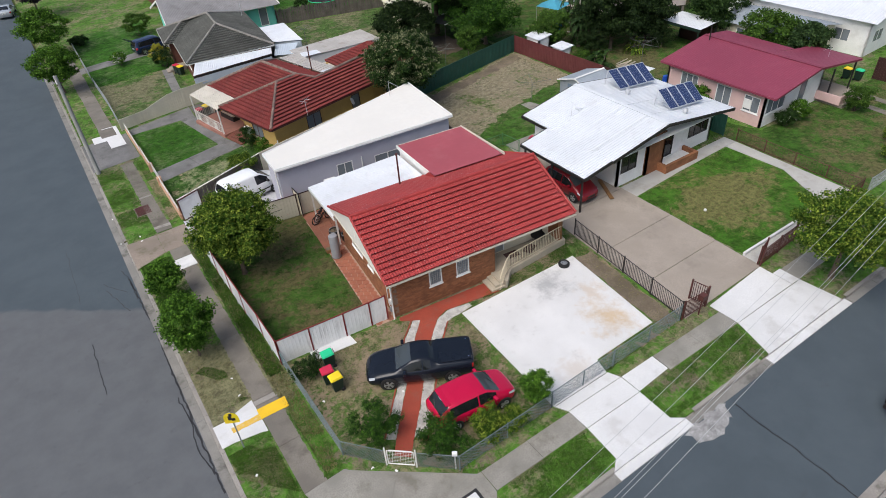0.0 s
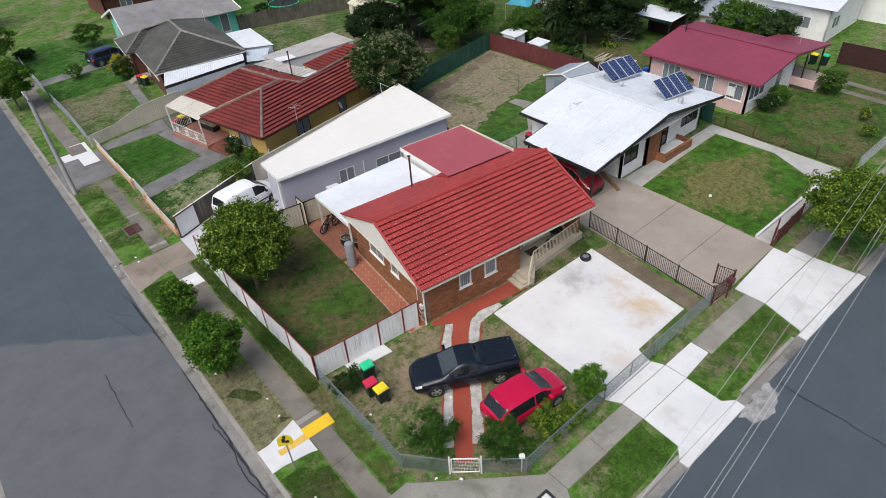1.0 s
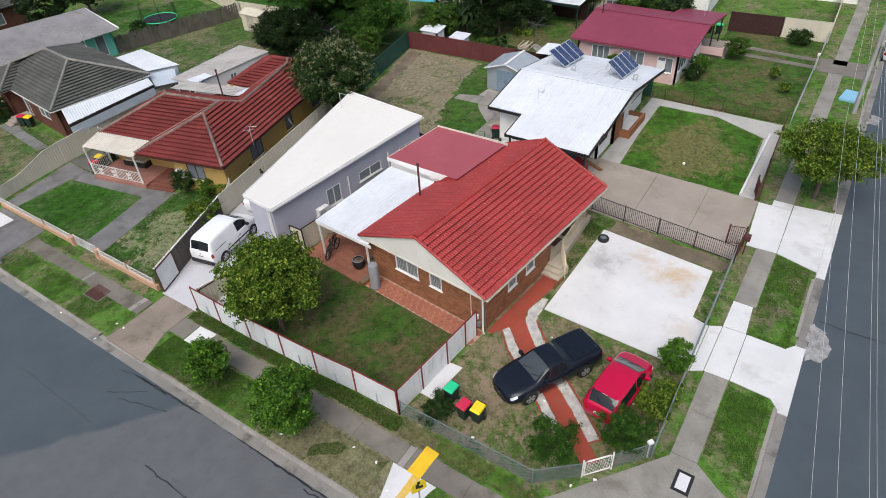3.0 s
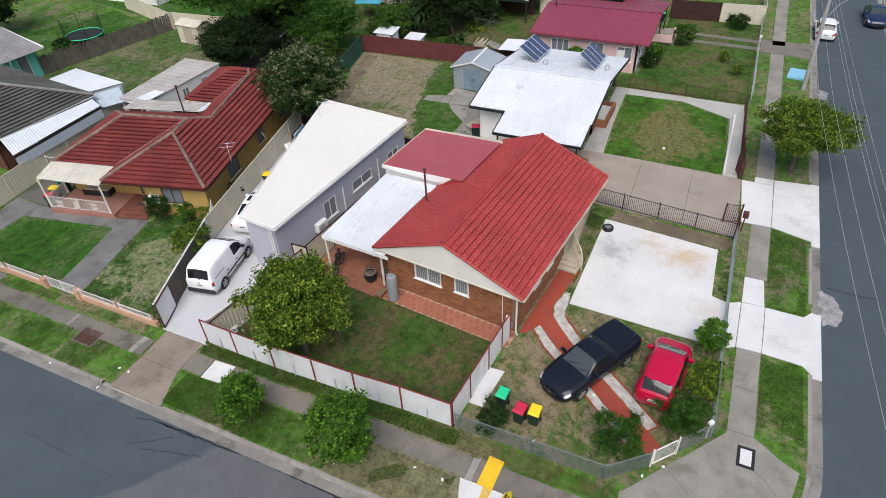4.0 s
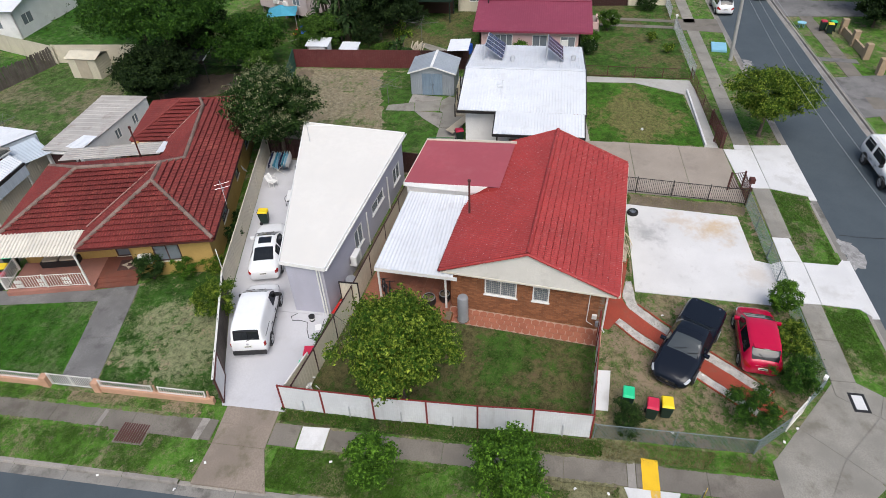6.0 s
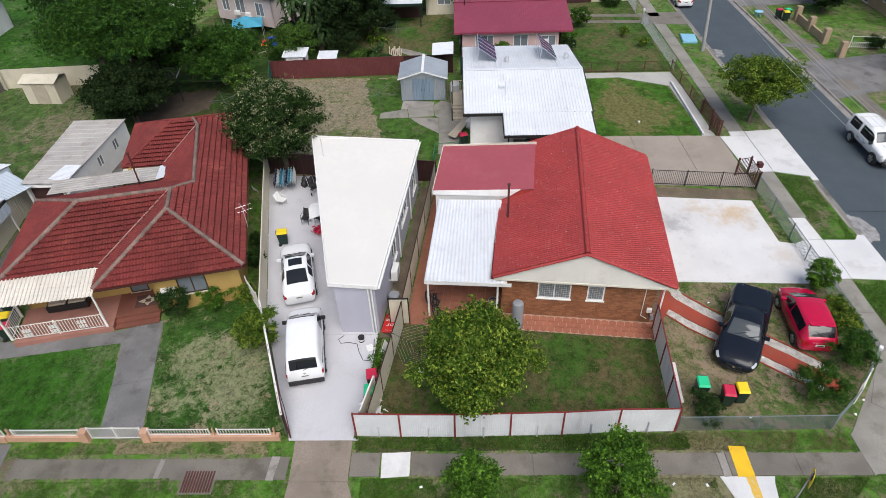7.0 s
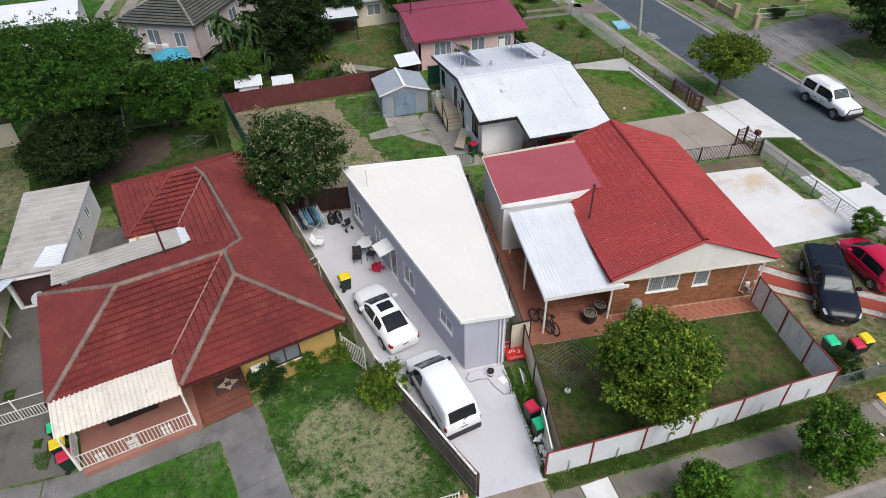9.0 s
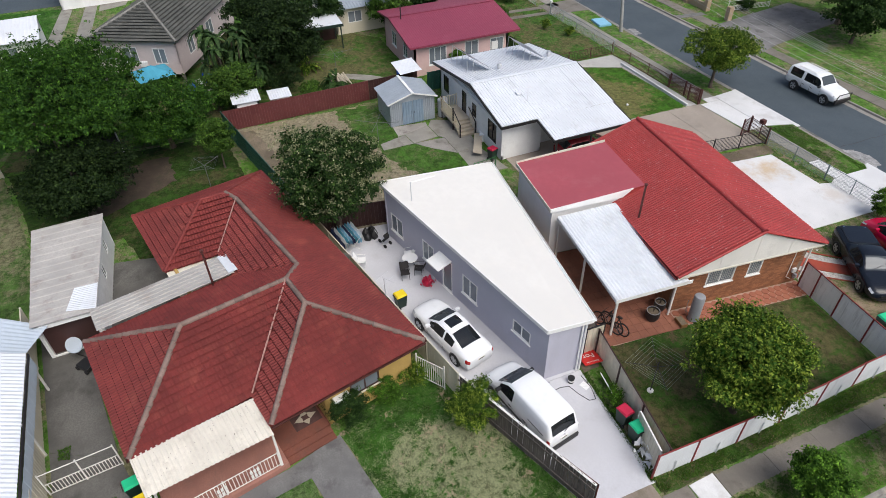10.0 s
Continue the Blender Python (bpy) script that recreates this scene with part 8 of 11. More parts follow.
def wheel(parent, x, y, r, width, rim_mat):
    s = 1 if y > 0 else -1
    w = new("wheel")
    w.parent = parent
    w.matrix_basis = pose(x, y, r)
    ring = []
    for o, k in ((0.0, 0.68), (0.0, 0.93), (0.25, 1.0), (0.75, 1.0), (1.0, 0.93), (1.0, 0.68)):
        ring.append([(math.cos(a) * r * k, s * (width * 0.5 - width * o), math.sin(a) * r * k) for a in [2 * math.pi * i / 22 for i in range(23)]])
    part("tyre", B().grid(ring), rubber, w, smooth=40)
    rim = B()
    for i in range(5):
        a = 2 * math.pi * i / 5
        for d in (-0.16, 0.16):
            rim.beam((0.05 * r * math.cos(a), s * width * 0.47, 0.05 * r * math.sin(a)), (0.68 * r * math.cos(a + d), s * width * 0.44, 0.68 * r * math.sin(a + d)), 0.045, 0.035)
    rim.cyl((0, s * width * 0.40, 0), (0, s * width * 0.5, 0), 0.16 * r, n=12)
    rim.grid([[(math.cos(a) * r * k, s * (width * q), math.sin(a) * r * k) for a in [2 * math.pi * i / 22 for i in range(23)]] for k, q in ((0.62, 0.44), (0.70, 0.5), (0.70, 0.2))])
    part("rim", rim, rim_mat, w)
    part("brake", B().cyl((0, s * width * 0.1, 0), (0, s * width * 0.15, 0), r * 0.6, n=16), black_plastic, w)


def car(name, label, at, rz, paint, stations, glazing, axles, r=0.33, rim_mat=None, lamps=(0.32, 0.2), trim=None, doors=(), plate=True, mirror=None, flare=0.0, slim=1.0):
    """A car skinned over stations from tail to nose: x, half width, underside, belt height, half width at the belt, half width of the roof
    edge, roof height. glazing: name, x from, x to, first and last strip of the section (6-8 sides, 9-14 top); it is cut out of the skin."""
    ob = thing(name, label, "car", at, rz)
    stations = [(x, w * slim, lo, belt, wb * slim, wt * slim, zt) for x, w, lo, belt, wb, wt, zt in stations]
    xs = [s[0] for s in stations]
    cols = [smooth_curve(xs, [s[k] for s in stations], 8) for k in range(7)]
    rows = []
    for x, w, lo, belt, wb, wt, zt in zip(*cols):
        h = zt - belt
        half = [(0, lo), (w * 0.84, lo), (w * 0.955, lo + 0.09), (w * 0.995, lo + (belt - lo) * 0.42), (w, lo + (belt - lo) * 0.68), (w * 0.975 + wb * 0.025, belt - 0.07), (wb, belt),
                (wb + (wt - wb) * 0.42, belt + h * 0.44), (wb + (wt - wb) * 0.84, belt + h * 0.84), (wt * 0.965, belt + h * 0.945), (wt * 0.88, belt + h * 0.985), (wt * 0.62, zt + 0.012), (wt * 0.3, zt + 0.024), (0, zt + 0.03)]
        rows.append([(x, y, z) for y, z in half] + [(x, -y, z) for y, z in half[::-1][1:]])
    n, last = len(rows[0]), len(rows) - 1
    verts = [p for row in rows for p in row]
    groups = {}
    for i in range(last):
        for k in range(n - 1):
            strip_no = k if k < 13 else 25 - k
            xm = (rows[i][k][0] + rows[i + 1][k][0]) / 2
            where = None
            for g in glazing:
                if g[1] <= xm <= g[2] and g[3] <= strip_no <= g[4]:
                    where = (g[0], g[1], k < 13 if g[4] < 9 else None)
            if not where and strip_no == 5 and xm > xs[-1] - lamps[0] - 0.05 and xm < xs[-1] - 0.12:
                where = ("headlight", 0, k < 13)
            if not where and 4 <= strip_no <= 5 and xm < xs[0] + lamps[1]:
                where = ("tail_light", 0, k < 13)
            groups.setdefault(where, []).append((i * n + k, i * n + k + 1, (i + 1) * n + k + 1, (i + 1) * n + k))
    groups[None] += [tuple(range(n))[::-1], tuple(range(last * n, last * n + n))]
    for key, faces in groups.items():
        used = sorted({v for f in faces for v in f})
        index = {v: i for i, v in enumerate(used)}
        bm = B()
        bm.v, bm.f = [verts[v] for v in used], [tuple(index[v] for v in f)[::-1] for f in faces]
        nm = key[0] if key else "body"
        part(nm, bm, paint if not key else {"headlight": lamp_lens, "tail_light": tail_red}.get(nm, windscreen_glass if nm == "windscreen" else car_glass), ob, smooth=55)
    wmax = max(s[1] for s in stations)
    for x in axles:
        for s in (1, -1):
            part("wheel_arch", B().cyl((x, s * (wmax - 0.14), r), (x, s * (wmax + 0.006 + flare), r), r + 0.05, n=24), black_plastic, ob)
            wheel(ob, x, s * (wmax - 0.08 + flare), r, 0.21, rim_mat or alloy)
    xf, xr = stations[-1], stations[0]
    for s in (1, -1):
        if mirror:
            x, z = mirror
            y0, y1 = sorted((s * (wmax - 0.08), s * (wmax + 0.17)))
            part("mirror", B().box(x - 0.07, y0, z, x + 0.08, y1, z + 0.15), trim or paint, ob, bevel=0.03)
        for x in doors:
            y0, y1 = sorted((s * (wmax - 0.06), s * (wmax + 0.004)))
            part("door_seam", B().box(x - 0.007, y0, 0.34, x + 0.007, y1, xf[3] + 0.2), black_plastic, ob)
        for x in doors[:-1]:
            y0, y1 = sorted((s * (wmax - 0.03), s * (wmax + 0.022)))
            part("door_handle", B().box(x + 0.07, y0, 0.78, x + 0.27, y1, 0.82), trim or paint, ob, bevel=0.008)
    part("grille", B().box(xf[0] - 0.1, -xf[1] * 0.62, 0.4, xf[0] + 0.015, xf[1] * 0.62, 0.56), black_plastic, ob, bevel=0.02)
    part("air_intake", B().box(xf[0] - 0.1, -xf[1] * 0.8, 0.24, xf[0] + 0.02, xf[1] * 0.8, 0.33), black_plastic, ob, bevel=0.02)
    if plate:
        z = (xr[2] + xr[3]) / 2 + 0.08
        p = part("number_plate", B().box(xr[0] - 0.025, -0.19, z, xr[0] + 0.03, 0.19, z + 0.12), plate_m, ob)
        part("print_bar", B().box(xr[0] - 0.03, -0.15, z + 0.035, xr[0] - 0.024, 0.15, z + 0.085), plate_ink, p)
    for y in (-0.3, 0.25):
        g = [q for q in glazing if q[0] == "windscreen"][0]
        i = min(range(last), key=lambda i: abs(rows[i][0][0] - g[2] + 0.03))
        z = rows[i][12][2]
        part("wiper", B().beam((g[2] - 0.03, y, z + 0.03), (g[2] - 0.22, y + 0.42, z + 0.13), 0.02, 0.015), black_plastic, ob)
    return ob


black_paint = paint_car("black_car_paint", (0.008, 0.011, 0.018), gloss=0.25, coat=0.2, dust=0.0)
pink_red = paint_car("cherry_red_car_paint", (0.46, 0.003, 0.042))
white_car = paint_car("white_car_paint", (0.78, 0.79, 0.80))
dark_red_car = paint_car("dark_red_car_paint", (0.20, 0.008, 0.015))
navy_car = paint_car("navy_car_paint", (0.012, 0.022, 0.06))
silver_car = paint_car("silver_car_paint", (0.42, 0.44, 0.46), 0.3)

# tail to nose: x, half width, underside, belt, half width at belt, half width of roof edge, roof height
HATCH = [(-1.95, 0.52, 0.36, 0.72, 0.48, 0.42, 0.80), (-1.90, 0.69, 0.29, 0.84, 0.63, 0.53, 0.96), (-1.80, 0.785, 0.24, 0.90, 0.73, 0.57, 1.08), (-1.6, 0.83, 0.21, 0.92, 0.78, 0.60, 1.30), (-1.38, 0.845, 0.20, 0.93, 0.80, 0.62, 1.46), (-1.0, 0.85, 0.19, 0.93, 0.80, 0.645, 1.51), (-0.2, 0.85, 0.19, 0.91, 0.80, 0.65, 1.52), (0.35, 0.85, 0.19, 0.90, 0.80, 0.63, 1.46), (0.75, 0.85, 0.19, 0.90, 0.80, 0.67, 1.24), (1.15, 0.845, 0.19, 0.89, 0.80, 0.70, 1.02), (1.4, 0.83, 0.19, 0.85, 0.78, 0.66, 0.94), (1.7, 0.78, 0.20, 0.76, 0.72, 0.56, 0.83), (1.86, 0.68, 0.24, 0.68, 0.60, 0.46, 0.72), (1.94, 0.52, 0.30, 0.56, 0.44, 0.36, 0.60)]
HATCH_GLASS = [("windscreen", 0.4, 1.12, 10, 12), ("rear_window", -1.79, -1.42, 9, 12), ("side_window", 0.02, 0.86, 6, 7), ("side_window", -0.78, -0.04, 6, 7), ("side_window", -1.36, -0.84, 6, 7)]
UTE = [(-2.5, 0.76, 0.38, 0.96, 0.72, 0.66, 1.08), (-2.44, 0.88, 0.30, 1.04, 0.84, 0.76, 1.13), (-2.0, 0.93, 0.24, 1.06, 0.88, 0.80, 1.16), (-0.95, 0.94, 0.20, 1.05, 0.885, 0.80, 1.17), (-0.72, 0.94, 0.20, 1.02, 0.88, 0.68, 1.25), (-0.42, 0.94, 0.20, 0.99, 0.87, 0.60, 1.42), (-0.05, 0.94, 0.20, 0.97, 0.87, 0.62, 1.45), (0.32, 0.94, 0.20, 0.96, 0.87, 0.64, 1.41), (0.75, 0.94, 0.20, 0.95, 0.87, 0.70, 1.20), (1.15, 0.935, 0.20, 0.93, 0.87, 0.76, 1.0), (1.5, 0.92, 0.20, 0.88, 0.85, 0.70, 0.95), (2.0, 0.89, 0.21, 0.80, 0.81, 0.62, 0.87), (2.3, 0.82, 0.23, 0.70, 0.72, 0.54, 0.77), (2.45, 0.68, 0.26, 0.60, 0.60, 0.46, 0.66), (2.52, 0.54, 0.32, 0.50, 0.48, 0.38, 0.54)]
ute = car("utility_car", "black utility car with hard tray cover on the lawn", (9.3, 19.9, 0.01), 151.8, black_paint, UTE,
          [("windscreen", 0.36, 1.1, 10, 12), ("rear_window", -0.7, -0.46, 10, 12), ("side_window", -0.1, 0.86, 6, 7), ("side_window", -0.5, -0.16, 6, 7)], (1.5, -1.48), 0.35, alloy, (0.36, 0.1), doors=(-0.3, 0.95), mirror=(0.72, 0.96))
part("tray_cover", B().prism([(-2.38, -0.70), (-2.42, -0.6), (-2.42, 0.6), (-2.38, 0.70), (-0.98, 0.76), (-0.94, 0.6), (-0.94, -0.6), (-0.98, -0.76)], 1.14, 1.215), black_paint, ute, "black moulded tray cover", bevel=0.03)
for y in (-0.55, 0.55):
    part("cover_lock", B().cyl((-2.28, y, 1.21), (-2.28, y, 1.228), 0.035), chrome, ute)
part("nose_badge", B().cyl((2.5, 0, 0.47), (2.54, 0, 0.47), 0.06), chrome, ute)
red_hatch = car("hatchback_car", "cherry red hatchback parked on the front lawn", (10.0, 16.75, 0.01), -6, pink_red, HATCH, HATCH_GLASS, (1.18, -1.22), 0.31, alloy, (0.42, 0.22), doors=(-0.8, 0.0, 0.85), mirror=(0.72, 0.92))
part("spoiler", B().prism([(-1.5, -0.5), (-1.25, -0.55), (-1.25, 0.55), (-1.5, 0.5)], 1.47, 1.515), pink_red, red_hatch, bevel=0.014)
part("brake_light", B().box(-1.515, -0.12, 1.48, -1.49, 0.12, 1.5), lamp_lens, red_hatch)
part("rear_trim", B().box(-1.945, -0.34, 0.82, -1.88, 0.34, 0.85), chrome, red_hatch)
part("rear_wiper", B().beam((-1.82, -0.05, 1.12), (-1.66, 0.28, 1.3), 0.02, 0.015), black_plastic, red_hatch)
VAN = [(-2.2, 0.80, 0.34, 1.02, 0.78, 0.70, 1.10), (-2.16, 0.86, 0.26, 1.06, 0.84, 0.72, 1.20), (-1.98, 0.885, 0.22, 1.08, 0.86, 0.71, 1.66), (-1.86, 0.89, 0.21, 1.08, 0.865, 0.72, 1.77), (-1.5, 0.895, 0.20, 1.08, 0.87, 0.74, 1.82), (0.0, 0.895, 0.20, 1.07, 0.87, 0.74, 1.82), (0.5, 0.895, 0.20, 1.06, 0.865, 0.71, 1.75), (0.85, 0.89, 0.20, 1.05, 0.86, 0.73, 1.52), (1.3, 0.885, 0.20, 1.03, 0.85, 0.76, 1.16), (1.55, 0.87, 0.20, 0.98, 0.83, 0.70, 1.05), (1.9, 0.82, 0.22, 0.86, 0.77, 0.60, 0.92), (2.1, 0.72, 0.26, 0.74, 0.66, 0.50, 0.78), (2.2, 0.56, 0.32, 0.60, 0.50, 0.40, 0.64)]
van = car("delivery_van", "white panel van with dark rear window in the driveway", (8.62, 40.52, 0.03), 10.9, white_car, VAN,
          [("windscreen", 0.52, 1.28, 10, 12), ("rear_window", -2.15, -1.96, 10, 12), ("side_window", 0.1, 1.0, 6, 7)], (1.38, -1.3), 0.32, alloy, (0.42, 0.12), trim=black_plastic, doors=(-0.9, 0.05, 1.05), mirror=(0.95, 1.05), slim=0.95)
part("rear_bumper", B().box(-2.28, -0.79, 0.3, -2.1, 0.79, 0.55), black_plastic, van, bevel=0.05)
part("badge", B().cyl((-2.19, 0, 0.98), (-2.225, 0, 0.98), 0.06), chrome, van)
part("rear_wiper", B().beam((-2.2, 0.02, 1.18), (-2.14, -0.35, 1.3), 0.025, 0.02), black_plastic, van)
for s in (1, -1):
    y0, y1 = sorted((s * 0.84, s * 0.87))
    part("rub_strip", B().box(-0.95, y0, 0.52, 1.0, y1, 0.6), black_plastic, van)
    y0, y1 = sorted((s * 0.78, s * 0.832))
    part("slide_rail", B().box(-1.85, y0, 1.1, -0.9, y1, 1.13), black_plastic, van)
SEDAN = [(-2.3, 0.70, 0.36, 0.84, 0.66, 0.58, 0.90), (-2.23, 0.83, 0.28, 0.92, 0.78, 0.66, 0.99), (-1.9, 0.89, 0.22, 0.95, 0.84, 0.68, 1.04), (-1.6, 0.905, 0.20, 0.95, 0.85, 0.67, 1.08), (-1.2, 0.91, 0.20, 0.94, 0.855, 0.64, 1.23), (-0.75, 0.915, 0.19, 0.93, 0.86, 0.61, 1.36), (-0.3, 0.915, 0.19, 0.91, 0.86, 0.62, 1.40), (0.15, 0.915, 0.19, 0.90, 0.86, 0.62, 1.37), (0.55, 0.915, 0.19, 0.90, 0.86, 0.67, 1.20), (1.0, 0.91, 0.19, 0.89, 0.855, 0.74, 0.98), (1.4, 0.90, 0.19, 0.85, 0.84, 0.70, 0.93), (1.85, 0.86, 0.20, 0.77, 0.78, 0.60, 0.84), (2.12, 0.78, 0.23, 0.68, 0.68, 0.52, 0.73), (2.26, 0.64, 0.27, 0.58, 0.54, 0.44, 0.62), (2.32, 0.5, 0.32, 0.48, 0.42, 0.36, 0.52)]
SEDAN_GLASS = [("windscreen", 0.2, 0.95, 10, 12), ("rear_window", -1.6, -0.8, 10, 12), ("side_window", -0.42, 0.66, 6, 7), ("side_window", -1.15, -0.5, 6, 7)]
car("sedan_car", "white sedan with dark sunroof in the driveway", (13.75, 41.93, 0.03), 14.4, white_car, SEDAN, SEDAN_GLASS + [("sunroof", -0.5, 0.02, 11, 12)], (1.42, -1.38), 0.33, alloy, (0.42, 0.2), doors=(-0.46, 0.75), mirror=(0.6, 0.9), slim=0.92)
car("suv_car", "dark red car parked under the white carport", (25.65, 27.0, 0.03), -90, dark_red_car, HATCH, HATCH_GLASS, (1.18, -1.22), 0.33, alloy, (0.42, 0.22), doors=(-0.8, 0.0, 0.85), mirror=(0.72, 0.92))
car("hatchback_car", "white hatchback parked at the kerb", (56.5, 9.75, -0.13), 0, white_car, HATCH, HATCH_GLASS, (1.18, -1.22), 0.31, alloy, (0.42, 0.22), doors=(-0.8, 0.0, 0.85), mirror=(0.72, 0.92))
car("sedan_car", "navy blue sedan parked across the street", (61.6, 5.35, -0.13), 180, navy_car, SEDAN, SEDAN_GLASS, (1.42, -1.38), 0.33, alloy, (0.42, 0.2), doors=(-0.46, 0.75), mirror=(0.6, 0.9))
car("sedan_car", "silver sedan parked far up the side street", (-1.3, 108.6, -0.13), 80, silver_car, SEDAN, SEDAN_GLASS, (1.42, -1.38), 0.33, alloy, (0.42, 0.2), doors=(-0.46, 0.75), mirror=(0.6, 0.9))
FOUR = [(-2.36, 0.78, 0.50, 1.04, 0.76, 0.68, 1.10), (-2.33, 0.84, 0.45, 1.08, 0.82, 0.70, 1.3), (-2.22, 0.87, 0.43, 1.10, 0.84, 0.69, 1.70), (-1.9, 0.88, 0.42, 1.10, 0.85, 0.71, 1.80), (0.1, 0.88, 0.42, 1.10, 0.85, 0.70, 1.80), (0.5, 0.88, 0.42, 1.09, 0.85, 0.68, 1.72), (1.0, 0.88, 0.42, 1.08, 0.84, 0.74, 1.24), (1.2, 0.88, 0.42, 1.07, 0.83, 0.74, 1.15), (1.9, 0.86, 0.42, 1.02, 0.80, 0.68, 1.10), (2.25, 0.82, 0.44, 0.92, 0.74, 0.62, 1.0), (2.36, 0.76, 0.5, 0.84, 0.68, 0.58, 0.90)]
pick = car("four_wheel_drive", "white four-wheel-drive with canopy and bull bar", (26.0, 5.3, -0.13), 180, white_car, FOUR,
           [("windscreen", 0.52, 0.98, 10, 12), ("rear_window", -2.3, -2.18, 9, 12), ("side_window", 0.08, 0.8, 6, 7), ("side_window", -0.7, -0.0, 6, 7), ("side_window", -2.0, -0.85, 6, 7)], (1.5, -1.35), 0.38, alloy, (0.2, 0.1), trim=black_plastic, doors=(-0.76, 0.04, 1.0), mirror=(0.85, 1.08), flare=0.05)
part("bull_bar", B().tube([(2.4, -0.7, 0.5), (2.52, -0.65, 1.1), (2.52, 0.65, 1.1), (2.4, 0.7, 0.5)], 0.04, 8).box(2.35, -0.8, 0.45, 2.5, 0.8, 0.65), black_steel, pick)
part("roof_rack", B().box(-1.6, -0.62, 1.86, 0.1, -0.58, 1.89).box(-1.6, 0.58, 1.86, 0.1, 0.62, 1.89).box(-1.5, -0.62, 1.82, -1.46, 0.62, 1.86).box(-0.1, -0.62, 1.82, -0.06, 0.62, 1.86), white_steel, pick)
WAGON = [(-2.1, 0.70, 0.34, 0.84, 0.66, 0.58, 0.90), (-2.05, 0.82, 0.26, 0.90, 0.78, 0.64, 1.05), (-1.85, 0.86, 0.22, 0.92, 0.81, 0.63, 1.44), (-1.4, 0.87, 0.2, 0.92, 0.82, 0.64, 1.49), (-0.4, 0.875, 0.2, 0.91, 0.82, 0.65, 1.5)] + [(x + 0.15, w + 0.02, *rest) for x, w, *rest in HATCH[6:]]
wag = car("wagon_car", "dark blue wagon with its tailgate raised", (10.9, 77.7, 0.02), 10, navy_car, WAGON, [("windscreen", 0.55, 1.25, 10, 12), ("side_window", 0.1, 0.95, 6, 7), ("side_window", -0.75, 0.03, 6, 7), ("side_window", -1.7, -0.82, 6, 7), ("open_tailgate", -2.06, -1.86, 9, 12)], (1.3, -1.28), 0.33, alloy, (0.42, 0.22), doors=(-0.78, 0.06, 0.95), mirror=(0.85, 0.92))
part("tailgate", B().slab([(-1.9, -0.6, 1.5), (-1.9, 0.6, 1.5), (-2.7, 0.62, 1.9), (-2.7, -0.62, 1.9)], 0.05), navy_car, wag, "raised tailgate", bevel=0.015)

# ---- trees and shrubs ----
def leaves(centres, radii, count, size, seed, flat=0.0, long=1.7):
    """Many small leaves round the given clumps, facing outward and up, as one set of points and faces."""
    rng = np.random.default_rng(seed)
    centres, radii = np.array(centres, float), np.array(radii, float)
    share = radii ** 2 / np.sum(radii ** 2)
    # leaves sit in small sprays of about a dozen
    sprays = max(8, count // 12)
    pick = rng.choice(len(centres), sprays, p=share)
    d = rng.normal(size=(sprays, 3))
    d /= np.linalg.norm(d, axis=1)[:, None]
    d[:, 2] = np.where(d[:, 2] < -0.35, -d[:, 2] * 0.6, d[:, 2])
    rad = radii[pick] * np.minimum(0.4 + 0.24 * rng.gamma(2.2, 1.0, sprays), 1.45)
    p = centres[pick] + d * rad[:, None] * np.array([1, 1, 0.85])
    of = rng.integers(0, sprays, count)
    d = d[of]
    p = p[of] + rng.normal(size=(count, 3)) * size * np.array([1.25, 1.25, 0.8])
    n = d * 0.8 + rng.normal(size=(count, 3)) * 0.8 + np.array([0, 0, 0.35 + flat])
    n /= np.linalg.norm(n, axis=1)[:, None]
    t = np.cross(n, rng.normal(size=(count, 3)))
    t /= np.linalg.norm(t, axis=1)[:, None] + 1e-9
    b = np.cross(n, t)
    s = (size * (0.6 + 0.8 * rng.random(count)))[:, None]
    a0, a1 = p - t * s * long * 0.5, p + t * s * long * 0.5
    m0, m1 = p + b * s * 0.5 + n * s * 0.12, p - b * s * 0.5 + n * s * 0.12
    v = np.stack([a0, m1, a1, m0], 1).reshape(-1, 3)
    f = [(i, i + 1, i + 2, i + 3) for i in range(0, 4 * count, 4)]
    bm = B()
    bm.v, bm.f = v.tolist(), f
    return bm


def clumps(rng, r, h, n, fill=0.62):
    """Centres and radii of foliage clumps in an uneven ellipsoid of radius r and height h round the origin, narrower below."""
    out, rad = [], []
    p, w = rng.uniform(0, 6.28), rng.uniform(0, 6.28)
    for i in range(n):
        a, u = 2.39996 * i + rng.uniform(-0.3, 0.3), -0.8 + 1.8 * (i + rng.random()) / n
        k = math.sqrt(max(0.05, 1 - u * u)) * rng.choice((1.0, 1.06, 0.94, 1.18, 0.8, 0.55)) * fill / 0.62
        k *= 1 + 0.08 * math.sin(3 * a + p + 2 * u) + 0.06 * math.sin(5 * a + w - 3 * u)
        if u < 0:
            k *= 1 + 0.45 * u
        q = rng.uniform(0.13, 0.28)
        out.append((math.cos(a) * r * k * 0.76, math.sin(a) * r * k * 0.76, u * h * 0.5 * 0.76))
        rad.append(r * q)
    return out, rad


